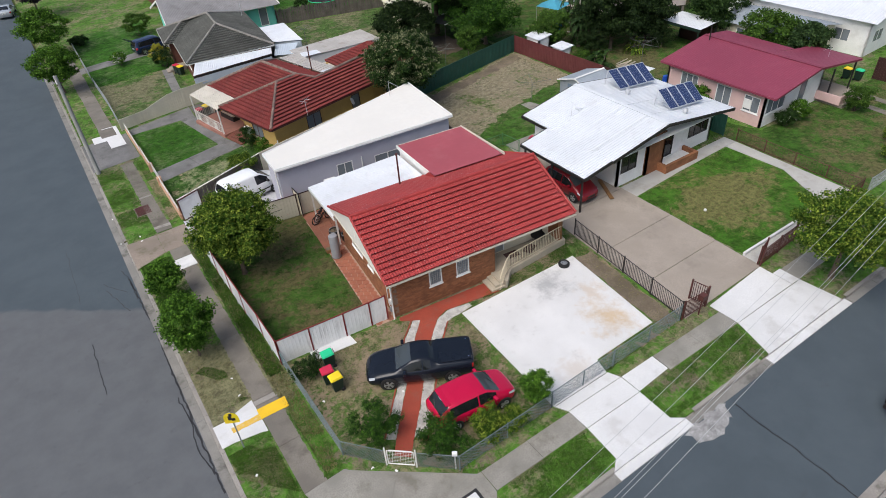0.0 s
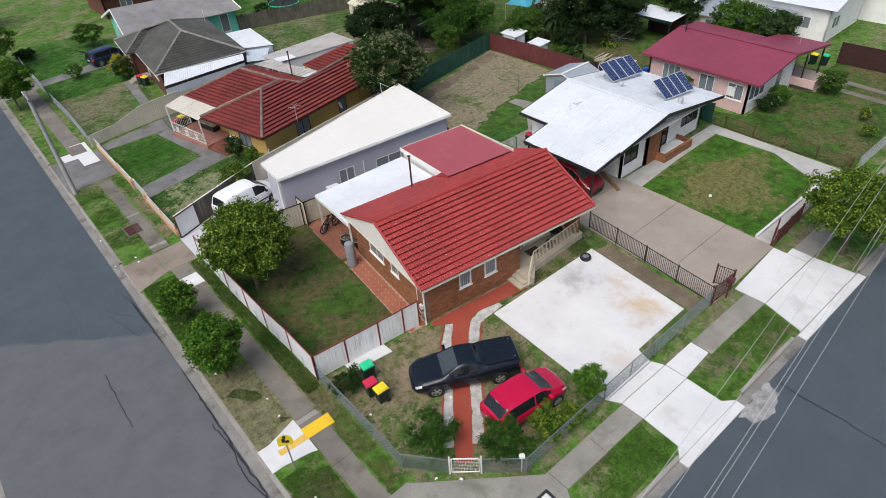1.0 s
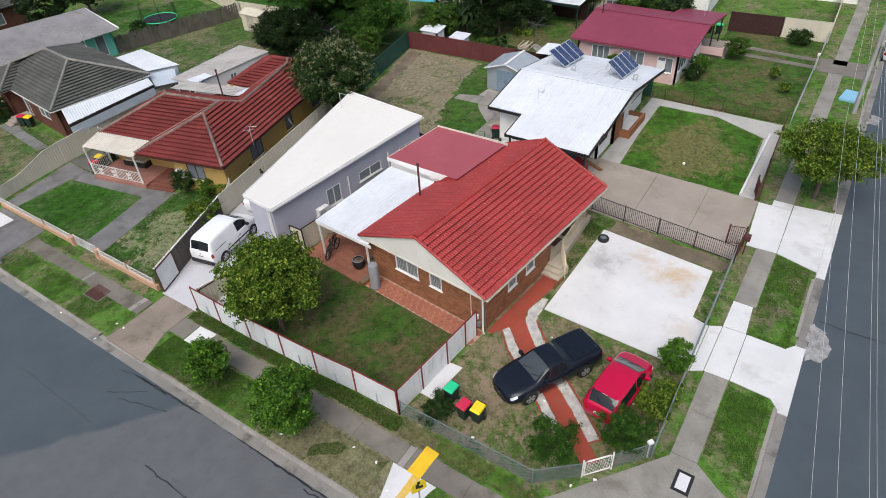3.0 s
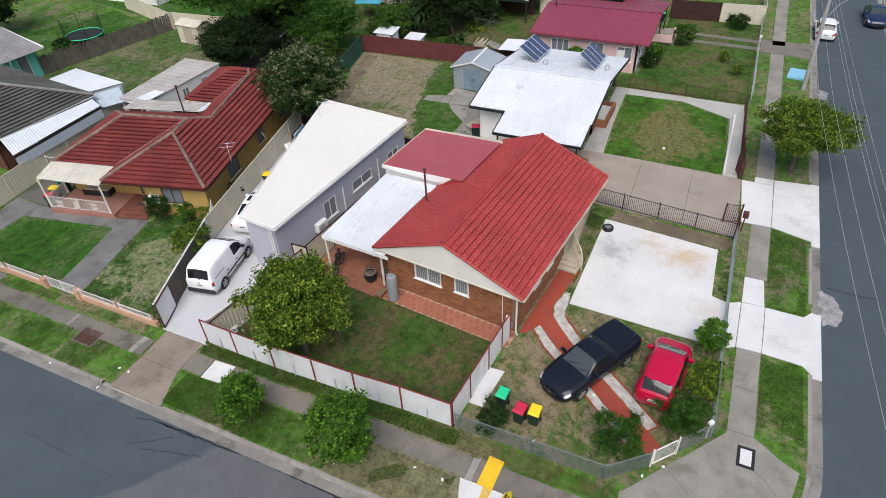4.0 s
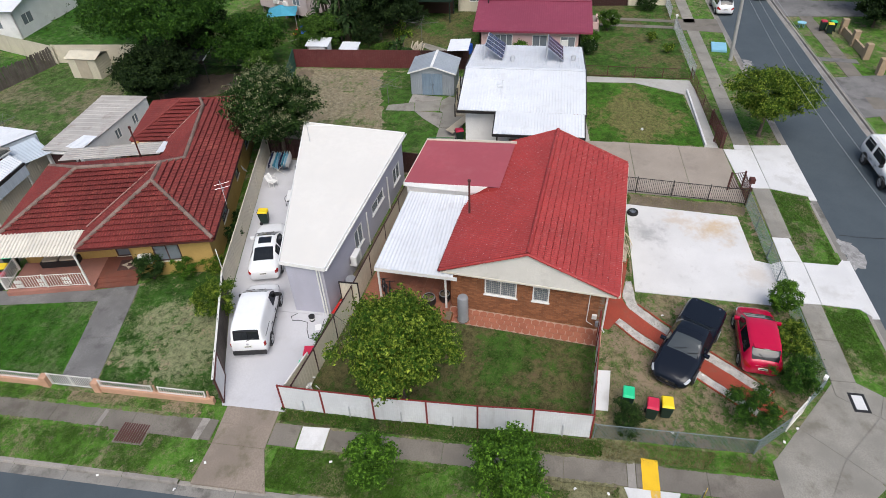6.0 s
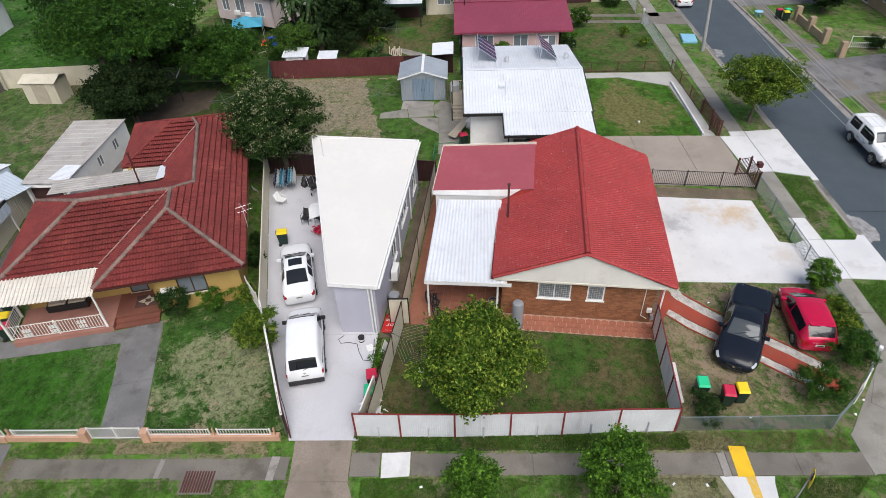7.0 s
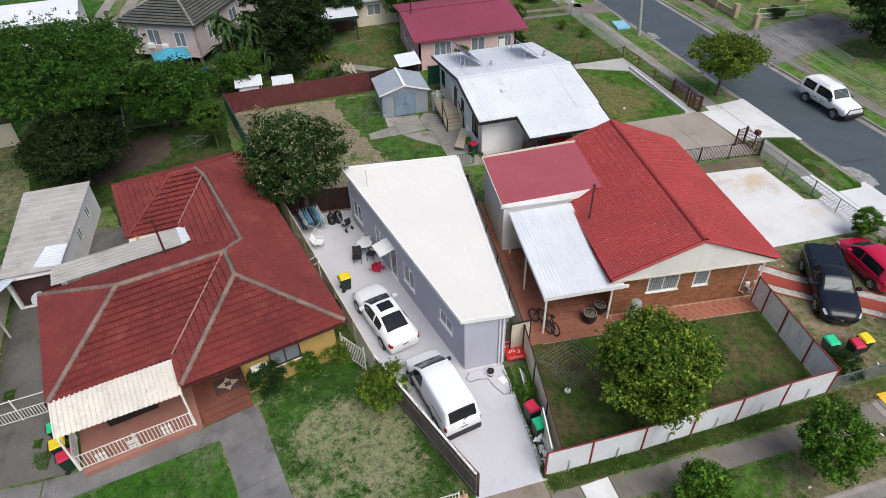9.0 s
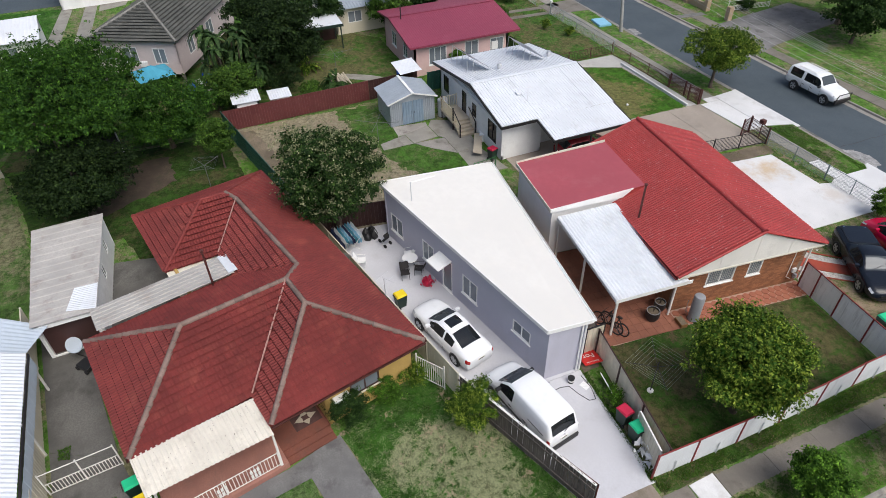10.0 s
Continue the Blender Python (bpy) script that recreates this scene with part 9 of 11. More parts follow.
def tree(name, label, at, r, z0, z1, mat_used, count, size, seed, n=22, trunk=0.12, bloom=0, lean=(0, 0), limbs=7, long=1.7, category="tree", fill=0.62):
    rng = random.Random(seed)
    ob = thing(name, label, category, (at[0], at[1], 0))
    zc, h = (z0 + z1) / 2, z1 - z0
    count, size, n = int(count * 1.8), size * 0.76, int(n * 1.9)
    cs, rs = clumps(rng, r, h, n, fill * 1.06)
    cs = [(x + lean[0], y + lean[1], z + zc) for x, y, z in cs]
    crown = part("crown", leaves(cs, rs, count, size, seed, long=long), mat_used, ob)
    if bloom:
        up = [(x * 1.06, y * 1.06, z + q * 0.4) for (x, y, z), q in zip(cs, rs)]
        part("blossom", leaves(up, [q * 1.12 for q in rs], bloom, size * 0.8, seed + 50, long=1.1), leaf_bloom, ob, "cream flower sprays", kind="stuff")
    fork = (lean[0] * 0.4, lean[1] * 0.4, max(0.4, z0 + h * 0.12))
    part("trunk", B().tube([(0, 0, -0.1), (0.03, 0.02, 0.15), (lean[0] * 0.2, lean[1] * 0.2, fork[2] * 0.55), fork], [trunk * 1.5, trunk * 1.1, trunk * 0.9, trunk * 0.75], 8), bark, ob, smooth=True)
    for k in range(limbs):
        c = cs[k % len(cs)]
        mid = tuple(f + (g - f) * 0.5 + rng.uniform(-0.1, 0.1) for f, g in zip(fork, c))
        part("limb", B().tube([fork, mid, c], [trunk * 0.55, trunk * 0.38, trunk * 0.15], 6), bark, ob, smooth=True)
    return ob


def shrub(name, label, at, r, h, mat_used, count, size, seed, bloom=None, n=9, long=1.7):
    count, size, n = int(count * 3.0), size * 0.6, n + 15
    rng = random.Random(seed)
    ob = thing(name, label, "shrub", (at[0], at[1], 0))
    cs, rs = clumps(rng, r, h, n)
    cs = [(x, y, max(z + h * 0.52, q * 0.55)) for (x, y, z), q in zip(cs, rs)]
    part("foliage", leaves(cs, rs, count, size, seed, long=long), mat_used, ob)
    for k in range(4):
        part("stem", B().tube([(0, 0, -0.05), cs[k]], [0.03, 0.012], 5), bark, ob)
    if bloom:
        part("blossom", leaves(cs, [q * 1.05 for q in rs], bloom, size * 0.9, seed + 9, long=1.0), petal_white, ob, "white flowers", kind="stuff")
    return ob


tree("yard_tree", "rounded yellow-green tree in the side yard", (5.1, 32.5), 2.4, 0.9, 5.2, leaf_lime, 27000, 0.105, 1, 46, 0.13, lean=(0.2, 0.1))
tree("flowering_tree", "dense dark tree with cream flower sprays", (23.9, 44.6), 2.9, 1.3, 6.7, leaf_dark, 22000, 0.12, 2, 46, 0.18, bloom=11000, fill=0.66)
tree("verge_tree", "small fresh green tree on the grass verge", (1.0, 32.85), 1.0, 0.3, 2.75, leaf_fresh, 5200, 0.085, 3, 20, 0.045)
tree("verge_tree", "bushy fresh green tree on the grass verge", (0.95, 27.6), 1.28, 0.3, 3.9, leaf_fresh, 8000, 0.09, 4, 26, 0.06)
tree("street_tree", "spreading yellow-green street tree by the kerb", (30.2, 12.0), 2.75, 1.4, 4.7, leaf_lime, 17000, 0.10, 5, 30, 0.13)
tree("street_tree", "dark green street tree beside the footpath", (0.75, 71.2), 2.15, 0.5, 4.7, leaf_fresh, 7500, 0.13, 6, 24, 0.1)
tree("street_tree", "round dark green street tree beside the footpath", (1.6, 83.8), 2.6, 0.9, 5.4, leaf_fresh, 6500, 0.15, 7, 24, 0.12)
tree("purple_tree", "dark purple-leaved street tree", (2.2, 103.0), 2.4, 1.2, 6.5, leaf_purple, 5000, 0.18, 8, 20, 0.12)
tree("garden_tree", "large bright green tree over the back garden", (36.9, 59.4), 5.3, 3.4, 8.4, leaf_canopy, 26000, 0.11, 9, 90, 0.26, fill=0.78, limbs=14, long=2.4)
tree("garden_tree", "broad dark shade tree over the back lawn", (32.0, 58.2), 3.0, 0.4, 4.6, leaf_deep, 15000, 0.13, 10, 34, 0.2)
tree("garden_tree", "dark green spreading tree by the maroon fence", (38.6, 53.0), 3.7, 0.6, 4.6, leaf_canopy, 15000, 0.13, 11, 32, 0.2)
tree("garden_tree", "tall dark tree behind the shade cloth", (39.5, 58.5), 3.6, 1.0, 6.5, leaf_deep, 14000, 0.14, 12, 34, 0.2)
tree("garden_tree", "small lime green tree beside the green fence", (34.2, 49.9), 1.2, 0.9, 3.7, leaf_bright, 3800, 0.11, 13, 16, 0.06)
tree("garden_tree", "dense dark green tree behind the gardens", (46.2, 43.0), 3.0, 0.5, 6.8, leaf_deep, 9000, 0.17, 15, 28, 0.18)
tree("garden_tree", "dark green tree behind the carport", (50.5, 43.8), 3.2, 0.8, 6.6, leaf_deep, 8000, 0.18, 16, 26, 0.18)
tree("garden_tree", "dark green tree beside the open carport", (55.0, 38.0), 2.6, 0.5, 5.6, leaf_dark, 6500, 0.17, 17, 22, 0.15)
tree("garden_tree", "bushy green tree between the pink and white houses", (53.0, 31.5), 2.3, 0.4, 4.8, leaf_bright, 6000, 0.15, 18, 22, 0.12)
tree("garden_tree", "feathery green tree behind the pink house", (53.4, 28.0), 1.6, 1.0, 4.4, leaf_silver, 3500, 0.16, 19, 16, 0.1, long=3.0)
tree("garden_tree", "bushy green tree behind the maroon fence", (42.6, 47.6), 2.0, 0.2, 3.6, leaf_bright, 5500, 0.14, 21, 18, 0.1)
tree("garden_tree", "dark green tree by the cream fence", (43.5, 66.0), 3.2, 1.0, 6.8, leaf_dark, 7000, 0.2, 23, 24, 0.2)
tree("garden_tree", "tall tree beyond the pale house", (68.0, 44.0), 4.2, 1.5, 8.5, leaf_dark, 7000, 0.24, 25, 26, 0.25)
tree("garden_tree", "dark green conifer by the teal house", (24.0, 86.0), 2.6, 0.3, 7.0, leaf_deep, 5000, 0.2, 26, 20, 0.18)
tree("garden_tree", "dark green tree beyond the paling fence", (31.0, 90.0), 3.2, 0.5, 6.5, leaf_deep, 5000, 0.22, 27, 20, 0.2)
tree("garden_tree", "broad tree at the end of the gardens", (52.0, 72.0), 4.5, 1.0, 8.0, leaf_dark, 6500, 0.25, 28, 24, 0.25)
tree("garden_tree", "dense dark tree beside the old clothes hoist", (49.9, 42.0), 2.3, 0.3, 5.0, leaf_deep, 6500, 0.15, 33, 24, 0.14)
tree("roadside_tree", "large dark tree beside the tan house drive", (36.0, -8.5), 4.6, 1.0, 8.0, leaf_deep, 10000, 0.2, 29, 30, 0.28)
tree("roadside_tree", "dark leafy tree over the far footpath", (32.0, -5.6), 2.8, 0.5, 4.6, leaf_dark, 7000, 0.16, 30, 24, 0.16)
tree("roadside_tree", "dark tree in the garden across the street", (55.5, -4.5), 3.2, 0.5, 6.0, leaf_deep, 6500, 0.19, 31, 24, 0.18)
tree("roadside_tree", "dark tree in the garden across the street", (52.0, -3.0), 1.8, 0.3, 3.2, leaf_deep, 4200, 0.15, 32, 16, 0.12)

def frond_mesh(name, length, width, droop, mat_used, rise=0.9):
    """One long leaf: it rises from its foot at the origin along x and arches over, folded along its midrib."""
    rows = []
    for i in range(8):
        t = i / 7
        x, z = length * t * (1 - 0.25 * droop * t), length * (rise * t - (rise + droop * 0.6) * t * t)
        w = width * math.sin(math.pi * min(1, 0.08 + t * 0.92)) ** 0.7 * 0.5
        rows.append([(x, -w, z + w * 0.25), (x, 0, z), (x, w, z + w * 0.25)])
    return mesh_of(B().grid(rows), name, mat_used, 60)


def long_leaf_plant(name, label, at, stems, height, length, width, mat_used, seed, droop=0.8, spread=1.0, each=8):
    """A clump of bare stems, each with a crown of long arching leaves."""
    rng = random.Random(seed)
    ob = thing(name, label, "plant", (*at, 0))
    shapes = [frond_mesh("leaf", length * k, width * (0.8 + 0.3 * k), droop * d, mat_used) for k, d in ((1.0, 1.0), (0.8, 0.6), (1.1, 1.3))]
    for s in range(stems):
        a, q = rng.uniform(0, 6.28), spread * math.sqrt(rng.random())
        x, y, h = q * math.cos(a), q * math.sin(a), height * rng.uniform(0.45, 1.0)
        part("stem", B().tube([(x * 0.6, y * 0.6, -0.05), (x * 0.8, y * 0.8, h * 0.5), (x, y, h)], [0.09, 0.07, 0.05], 6), bark, ob, smooth=True)
        for i in range(each):
            piece("leaf", shapes[i % 3], ob, pose(x, y, h - 0.05 * i, rng.uniform(-20, 20), rng.uniform(-35, 25), 360 * i / each + rng.uniform(-25, 25)))
    return ob


long_leaf_plant("banana_clump", "tall clump of broad drooping green leaves behind the fence", (47.2, 47.6), 16, 5.2, 1.5, 0.3, leaf_silver, 71, 0.9, 2.0, 11)
long_leaf_plant("banana_clump", "lower clump of broad drooping leaves beside the tall one", (45.2, 46.4), 10, 3.4, 1.3, 0.26, leaf_silver, 72, 0.9, 1.3, 11)
long_leaf_plant("garden_palm", "low feathery dark green palm behind the maroon fence", (41.6, 40.0), 3, 1.9, 1.7, 0.22, leaf_dark, 73, 1.1, 0.5, 22)
long_leaf_plant("garden_palm", "small upright palm in the back garden", (47.6, 41.0), 2, 1.5, 1.5, 0.16, leaf_lime, 74, 0.7, 0.3, 20)
shrub("garden_shrub", "round dark green bush under the broad-leaved clump", (44.2, 43.6), 1.5, 2.4, leaf_deep, 4200, 0.08, 75)
shrub("garden_shrub", "sprawling green bush along the maroon fence", (42.9, 49.2), 1.6, 2.3, leaf_canopy, 4200, 0.08, 76)
shrub("garden_shrub", "dark bush beside the open carport", (50.0, 40.2), 1.3, 2.2, leaf_deep, 3200, 0.09, 77)
shrub("garden_shrub", "low weedy growth in the back garden", (43.2, 41.8), 0.8, 0.9, leaf_bright, 1500, 0.07, 78)
shrub("garden_shrub", "low flowering growth along the maroon fence", (40.9, 43.2), 0.7, 0.9, leaf_fresh, 1300, 0.07, 79)
shrub("garden_shrub", "dark green shrub inside the wire fence", (5.75, 17.95), 1.2, 1.6, leaf_canopy, 4600, 0.06, 41)
shrub("garden_shrub", "dark green shrub beside the garden gate", (7.75, 15.75), 1.2, 1.75, leaf_canopy, 4600, 0.06, 42)
shrub("garden_shrub", "yellowish green shrub along the wire fence", (9.75, 15.15), 0.9, 1.3, leaf_lime, 2900, 0.07, 43)
shrub("garden_shrub", "thin yellowing shrub along the wire fence", (10.85, 14.85), 0.65, 0.9, leaf_lime, 1500, 0.07, 44)
shrub("garden_shrub", "upright green shrub at the corner of the slab", (12.3, 15.1), 0.75, 2.1, leaf_fresh, 3600, 0.07, 45, n=22)
shrub("garden_shrub", "low dark shrub behind the wheelie bins", (4.85, 22.95), 0.85, 1.0, leaf_dark, 2300, 0.06, 46)
shrub("garden_shrub", "rounded lime green shrub by the paling fence", (9.0, 42.85), 1.12, 2.1, leaf_lime, 5200, 0.075, 47)
shrub("garden_shrub", "dark green shrub under the front window", (11.2, 47.7), 0.95, 1.7, leaf_dark, 4200, 0.065, 48)
shrub("garden_shrub", "leggy rose bushes along the yellow wall", (11.7, 45.9), 0.9, 1.3, leaf_fresh, 2200, 0.06, 49)
shrub("garden_shrub", "dark shrubs in the narrow side passage", (14.6, 44.35), 0.5, 1.5, leaf_dark, 1500, 0.06, 80)
shrub("garden_shrub", "dark shrubs in the narrow side passage", (16.4, 44.8), 0.45, 1.1, leaf_dark, 1200, 0.06, 81)
shrub("garden_shrub", "leggy rose bush by the side gate", (12.0, 44.4), 0.7, 1.2, leaf_lime, 1500, 0.06, 50)
shrub("garden_shrub", "golden clipped shrub beside the driveway", (10.35, 71.6), 1.0, 2.5, leaf_yellow, 2800, 0.08, 51)
shrub("garden_shrub", "dark green clipped shrub below a golden one", (10.55, 71.1), 1.2, 2.0, leaf_dark, 3200, 0.08, 52)
shrub("garden_shrub", "white flowering bush by the driveway", (6.85, 75.2), 0.9, 1.5, leaf_fresh, 1500, 0.09, 53, 500)
shrub("garden_shrub", "round clipped green shrub on the lawn", (10.8, 84.4), 1.6, 2.6, leaf_bright, 4000, 0.1, 54)
shrub("garden_shrub", "spiky low plant on the lawn edge", (4.4, 86.0), 1.0, 1.0, leaf_dark, 900, 0.12, 55, long=4)
shrub("garden_shrub", "dark green shrub against the pink wall", (41.5, 29.4), 1.15, 2.0, leaf_fresh, 3800, 0.09, 56)
shrub("garden_shrub", "white flowering bush at the pink house", (45.4, 23.3), 1.0, 1.6, leaf_fresh, 2000, 0.09, 57, 600)
shrub("garden_shrub", "green bush with a few white flowers", (43.9, 23.3), 0.9, 1.2, leaf_dark, 2000, 0.09, 58, 180)
shrub("garden_shrub", "round leafy bush on the pink house lawn", (49.8, 21.4), 1.0, 2.0, leaf_bright, 3000, 0.1, 59, 60)
shrub("garden_shrub", "small bush beside the cream wall", (55.8, 17.2), 1.2, 1.2, leaf_dark, 1800, 0.1, 60)
shrub("garden_shrub", "thin sapling on the pink house lawn", (47.0, 17.6), 0.5, 1.0, leaf_lime, 450, 0.09, 61)
shrub("garden_shrub", "thin sapling on the pink house lawn", (44.6, 16.4), 0.5, 0.9, leaf_lime, 400, 0.09, 62)
shrub("garden_shrub", "green bush behind the maroon fence", (41.6, 42.0), 0.9, 1.3, leaf_bright, 1600, 0.1, 64)
shrub("garden_shrub", "ragged weeds along the driveway edge", (7.6, 36.95), 0.55, 0.8, leaf_fresh, 900, 0.05, 65)
shrub("garden_shrub", "ragged weeds along the driveway edge", (6.9, 37.0), 0.45, 0.6, leaf_fresh, 700, 0.05, 66)
shrub("garden_shrub", "low hedge behind the white gate", (43.0, -3.4), 1.0, 1.0, leaf_dark, 1800, 0.09, 67)
shrub("garden_shrub", "small green shrub beside the trampoline", (29.0, 77.6), 0.9, 1.8, leaf_dark, 1500, 0.1, 68)


def tufts(name, label, outline, count, size, mat_used, seed, z=0.0, keep=None):
    """Grass tufts: three blades each, scattered inside an outline."""
    count, size = int(count * 1.5), size * 0.72
    rng = np.random.default_rng(seed)
    xs, ys = [p[0] for p in outline], [p[1] for p in outline]
    v, f = [], []
    while len(f) < count * 3:
        x, y = rng.uniform(min(xs), max(xs)), rng.uniform(min(ys), max(ys))
        if not inside(x, y, outline) or (keep and not keep(x, y)):
            continue
        g = noise.noise(Vector((x * 0.55, y * 0.55, seed)))
        if g < -0.15 and rng.random() < 0.8:
            continue
        for k in range(3):
            a, s = rng.uniform(0, 6.28), size * rng.uniform(0.5, 1.3)
            i = len(v)
            w = s * 0.17
            ca, sa = math.cos(a), math.sin(a)
            v += [(x - sa * w, y + ca * w, z), (x + sa * w, y - ca * w, z), (x + ca * s * 0.7, y + sa * s * 0.7, z + s)]
            f.append((i, i + 1, i + 2))
    bm = B()
    bm.v, bm.f = v, f
    tagged(part(name, bm, mat_used), label, "grass", kind="stuff")


tufts("long_grass", "long lush grass along the foot of the sheet fence", [(3.3, 37.6), (3.25, 24.0), (4.0, 24.0), (3.85, 37.6)], 3400, 0.12, grass_blade, 1)
tufts("long_grass", "dry grass along the foot of the sheet fence", [(3.3, 37.6), (3.25, 24.0), (4.0, 24.0), (3.85, 37.6)], 1500, 0.1, grass_dry, 17)
tufts("verge_grass", "tufts of verge grass beside the kerb", [(0.2, 37.2), (0.2, 19.5), (2.0, 17.5), (2.0, 37.2)], 17000, 0.06, grass_blade, 2, keep=lambda x, y: not 20.9 < y < 23.4 and not (23 < y < 31 and noise.noise(Vector((x * 0.6, y * 0.5, 4))) > -0.12))
tufts("verge_grass", "dry tufts on the worn verge", [(0.2, 31.5), (0.2, 19.5), (2.0, 17.5), (2.0, 31.5)], 3500, 0.05, grass_dry, 18, keep=lambda x, y: not 20.9 < y < 23.4)
tufts("verge_grass", "tufts of verge grass beside the yellow house", [(0.2, 51.5), (0.2, 42.3), (3.6, 41.4), (3.6, 51.5)], 11000, 0.06, grass_blade, 3)
tufts("verge_grass", "tufts of verge grass inside the corner fence line", [(3.2, 24.0), (3.2, 17.6), (4.0, 17.6), (4.05, 24.0)], 1800, 0.08, grass_dry, 4)
tufts("lawn_tufts", "green tufts in the dry front lawn", FRONT[:6] + [(13.0, 21.8), (10.0, 23.5)], 7500, 0.06, grass_dry, 5)
tufts("lawn_tufts", "fresh green tufts in the dry front lawn", FRONT[:6] + [(13.0, 21.8), (10.0, 23.5)], 2600, 0.07, grass_blade, 6, keep=lambda x, y: noise.noise(Vector((x * 0.8, y * 0.8, 3))) > 0.12)
tufts("lawn_tufts", "dry blades in the side yard", SIDE, 6000, 0.045, grass_dry, 19)
tufts("lawn_tufts", "short grass of the side yard", SIDE, 7000, 0.045, grass_blade, 7, keep=lambda x, y: noise.noise(Vector((x * 0.4, y * 0.4, 8))) > -0.1)
tufts("lawn_tufts", "lush blades on the front lawn", [(4.1, 56.4), (4.1, 48.9), (6.6, 49.4), (9.0, 50.2), (8.0, 56.2)], 9000, 0.045, grass_blade, 8)
tufts("lawn_tufts", "blades on the patchy lawn", [(4.0, 46.5), (4.0, 40.9), (11.5, 43.0), (12.2, 46.2), (10.7, 48.0)], 6000, 0.055, grass_blade, 9, keep=lambda x, y: math.hypot(x - 7.3, (y - 44.4) * 1.2) > 2.9)
tufts("verge_grass", "tufts of verge grass along the street", [(8.9, 12.8), (8.9, 11.0), (13.0, 11.1), (13.0, 12.8)], 6000, 0.055, grass_blade, 10)
tufts("verge_grass", "tufts of verge grass between the driveways", [(16.5, 12.8), (16.5, 11.0), (22.8, 11.0), (23.3, 12.8)], 7000, 0.055, grass_blade, 11)
tufts("long_grass", "weedy strip between slab and porch", [(16.3, 22.9), (14.5, 22.0), (21.0, 21.9), (21.8, 23.8), (20.8, 23.0)], 2200, 0.1, grass_blade, 12)
tufts("long_grass", "weedy strip along the brown soil", [(20.4, 15.0), (21.4, 14.8), (22.1, 22.0), (21.2, 22.0)], 700, 0.08, grass_dry, 13)
tufts("lawn_tufts", "short blades on the boxed lawn", [(28.6, 23.5), (37.8, 23.5), (36.7, 16.4), (28.5, 16.1)], 6000, 0.06, grass_blade, 14)
tufts("lawn_tufts", "dry tufts on the bare back yard", [(24.5, 45.5), (24.0, 36.5), (31.5, 38.5), (39.0, 39.0), (39.0, 48.8)], 6000, 0.07, grass_dry, 15)
tufts("long_grass", "weeds along the flat's driveway edge", [(3.8, 37.5), (9.4, 37.0), (9.4, 37.3), (3.8, 37.7)], 900, 0.1, grass_blade, 16)

for x, y, r in ((14.3, 59.0, 0.35), (10.3, 56.9, 0.5), (11.2, 57.2, 0.25)):
    tufts("drive_weeds", "green weeds growing through the concrete drive", [(x - r, y - r * 0.6), (x + r, y - r * 0.7), (x + r * 0.8, y + r * 0.7), (x - r * 0.7, y + r * 0.6)], int(r * 600), 0.1, grass_blade, 21, 0.02)

# ---- loose things ----
def bin_240(at, rz, lid_mat, label, group, body_mat=None):
    ob = thing("wheelie_bin", label, "bin", at, rz, group)
    ob.matrix_basis = pose(*at, 0, 0, rz) @ Matrix.Diagonal((0.88, 0.88, 0.9, 1))
    b = B().add([(-0.21, -0.26, 0.1), (0.21, -0.26, 0.1), (0.21, 0.24, 0.1), (-0.21, 0.24, 0.1), (-0.28, -0.33, 0.95), (0.28, -0.33, 0.95), (0.28, 0.33, 0.95), (-0.28, 0.33, 0.95)],
                [(3, 2, 1, 0), (4, 5, 6, 7), (0, 1, 5, 4), (1, 2, 6, 5), (2, 3, 7, 6), (3, 0, 4, 7)])
    part("body", b, body_mat or dark_green_plastic, ob, bevel=0.025)
    lid = B().add([(-0.29, -0.36, 0.955), (0.29, -0.36, 0.955), (0.29, 0.33, 0.955), (-0.29, 0.33, 0.955), (-0.24, -0.28, 1.05), (0.24, -0.28, 1.05), (0.24, 0.28, 1.08), (-0.24, 0.28, 1.08)],
                  [(3, 2, 1, 0), (4, 5, 6, 7), (0, 1, 5, 4), (1, 2, 6, 5), (2, 3, 7, 6), (3, 0, 4, 7)])
    part("lid", lid, lid_mat, ob, bevel=0.02)
    part("handle", B().cyl((-0.2, 0.37, 0.97), (0.2, 0.37, 0.97), 0.018), black_plastic, ob)
    for x in (-0.24, 0.24):
        part("wheel", B().cyl((x - 0.03, 0.22, 0.11), (x + 0.03, 0.22, 0.11), 0.11, n=14), rubber, ob)
    return ob


bin_240((5.95, 22.85, 0.01), -95, lid_green, "wheelie bin with a bright green lid", "bins in the front yard")
bin_240((5.48, 21.9, 0.01), -98, lid_red, "wheelie bin with a red lid", "bins in the front yard")
bin_240((5.62, 21.3, 0.01), -92, lid_yellow, "wheelie bin with a yellow lid", "bins in the front yard")
bin_240((6.5, 37.15, 0.03), 100, lid_red, "wheelie bin with a red lid by the driveway", "bins by the flat's driveway")
bin_240((5.65, 37.15, 0.03), 95, lid_green, "wheelie bin with a green lid by the driveway", "bins by the flat's driveway")
bin_240((16.75, 43.4, 0.03), 10, lid_yellow, "wheelie bin with a yellow lid beside the white sedan", "bins by the flat's driveway")
bin_240((9.6, 55.6, 0.03), 20, lid_red, "wheelie bin with a red lid by the porch", "bins by the porch")
bin_240((10.3, 56.0, 0.03), 15, lid_yellow, "wheelie bin with a yellow lid by the porch", "bins by the porch")
bin_240((11.2, 56.25, 0.03), 15, lid_green, "wheelie bin with a green lid by the side gates", "bins by the porch")
bin_240((55.4, 24.2, 0.01), 0, lid_green, "wheelie bin with a green lid by the pink house", "bins by the pink house")
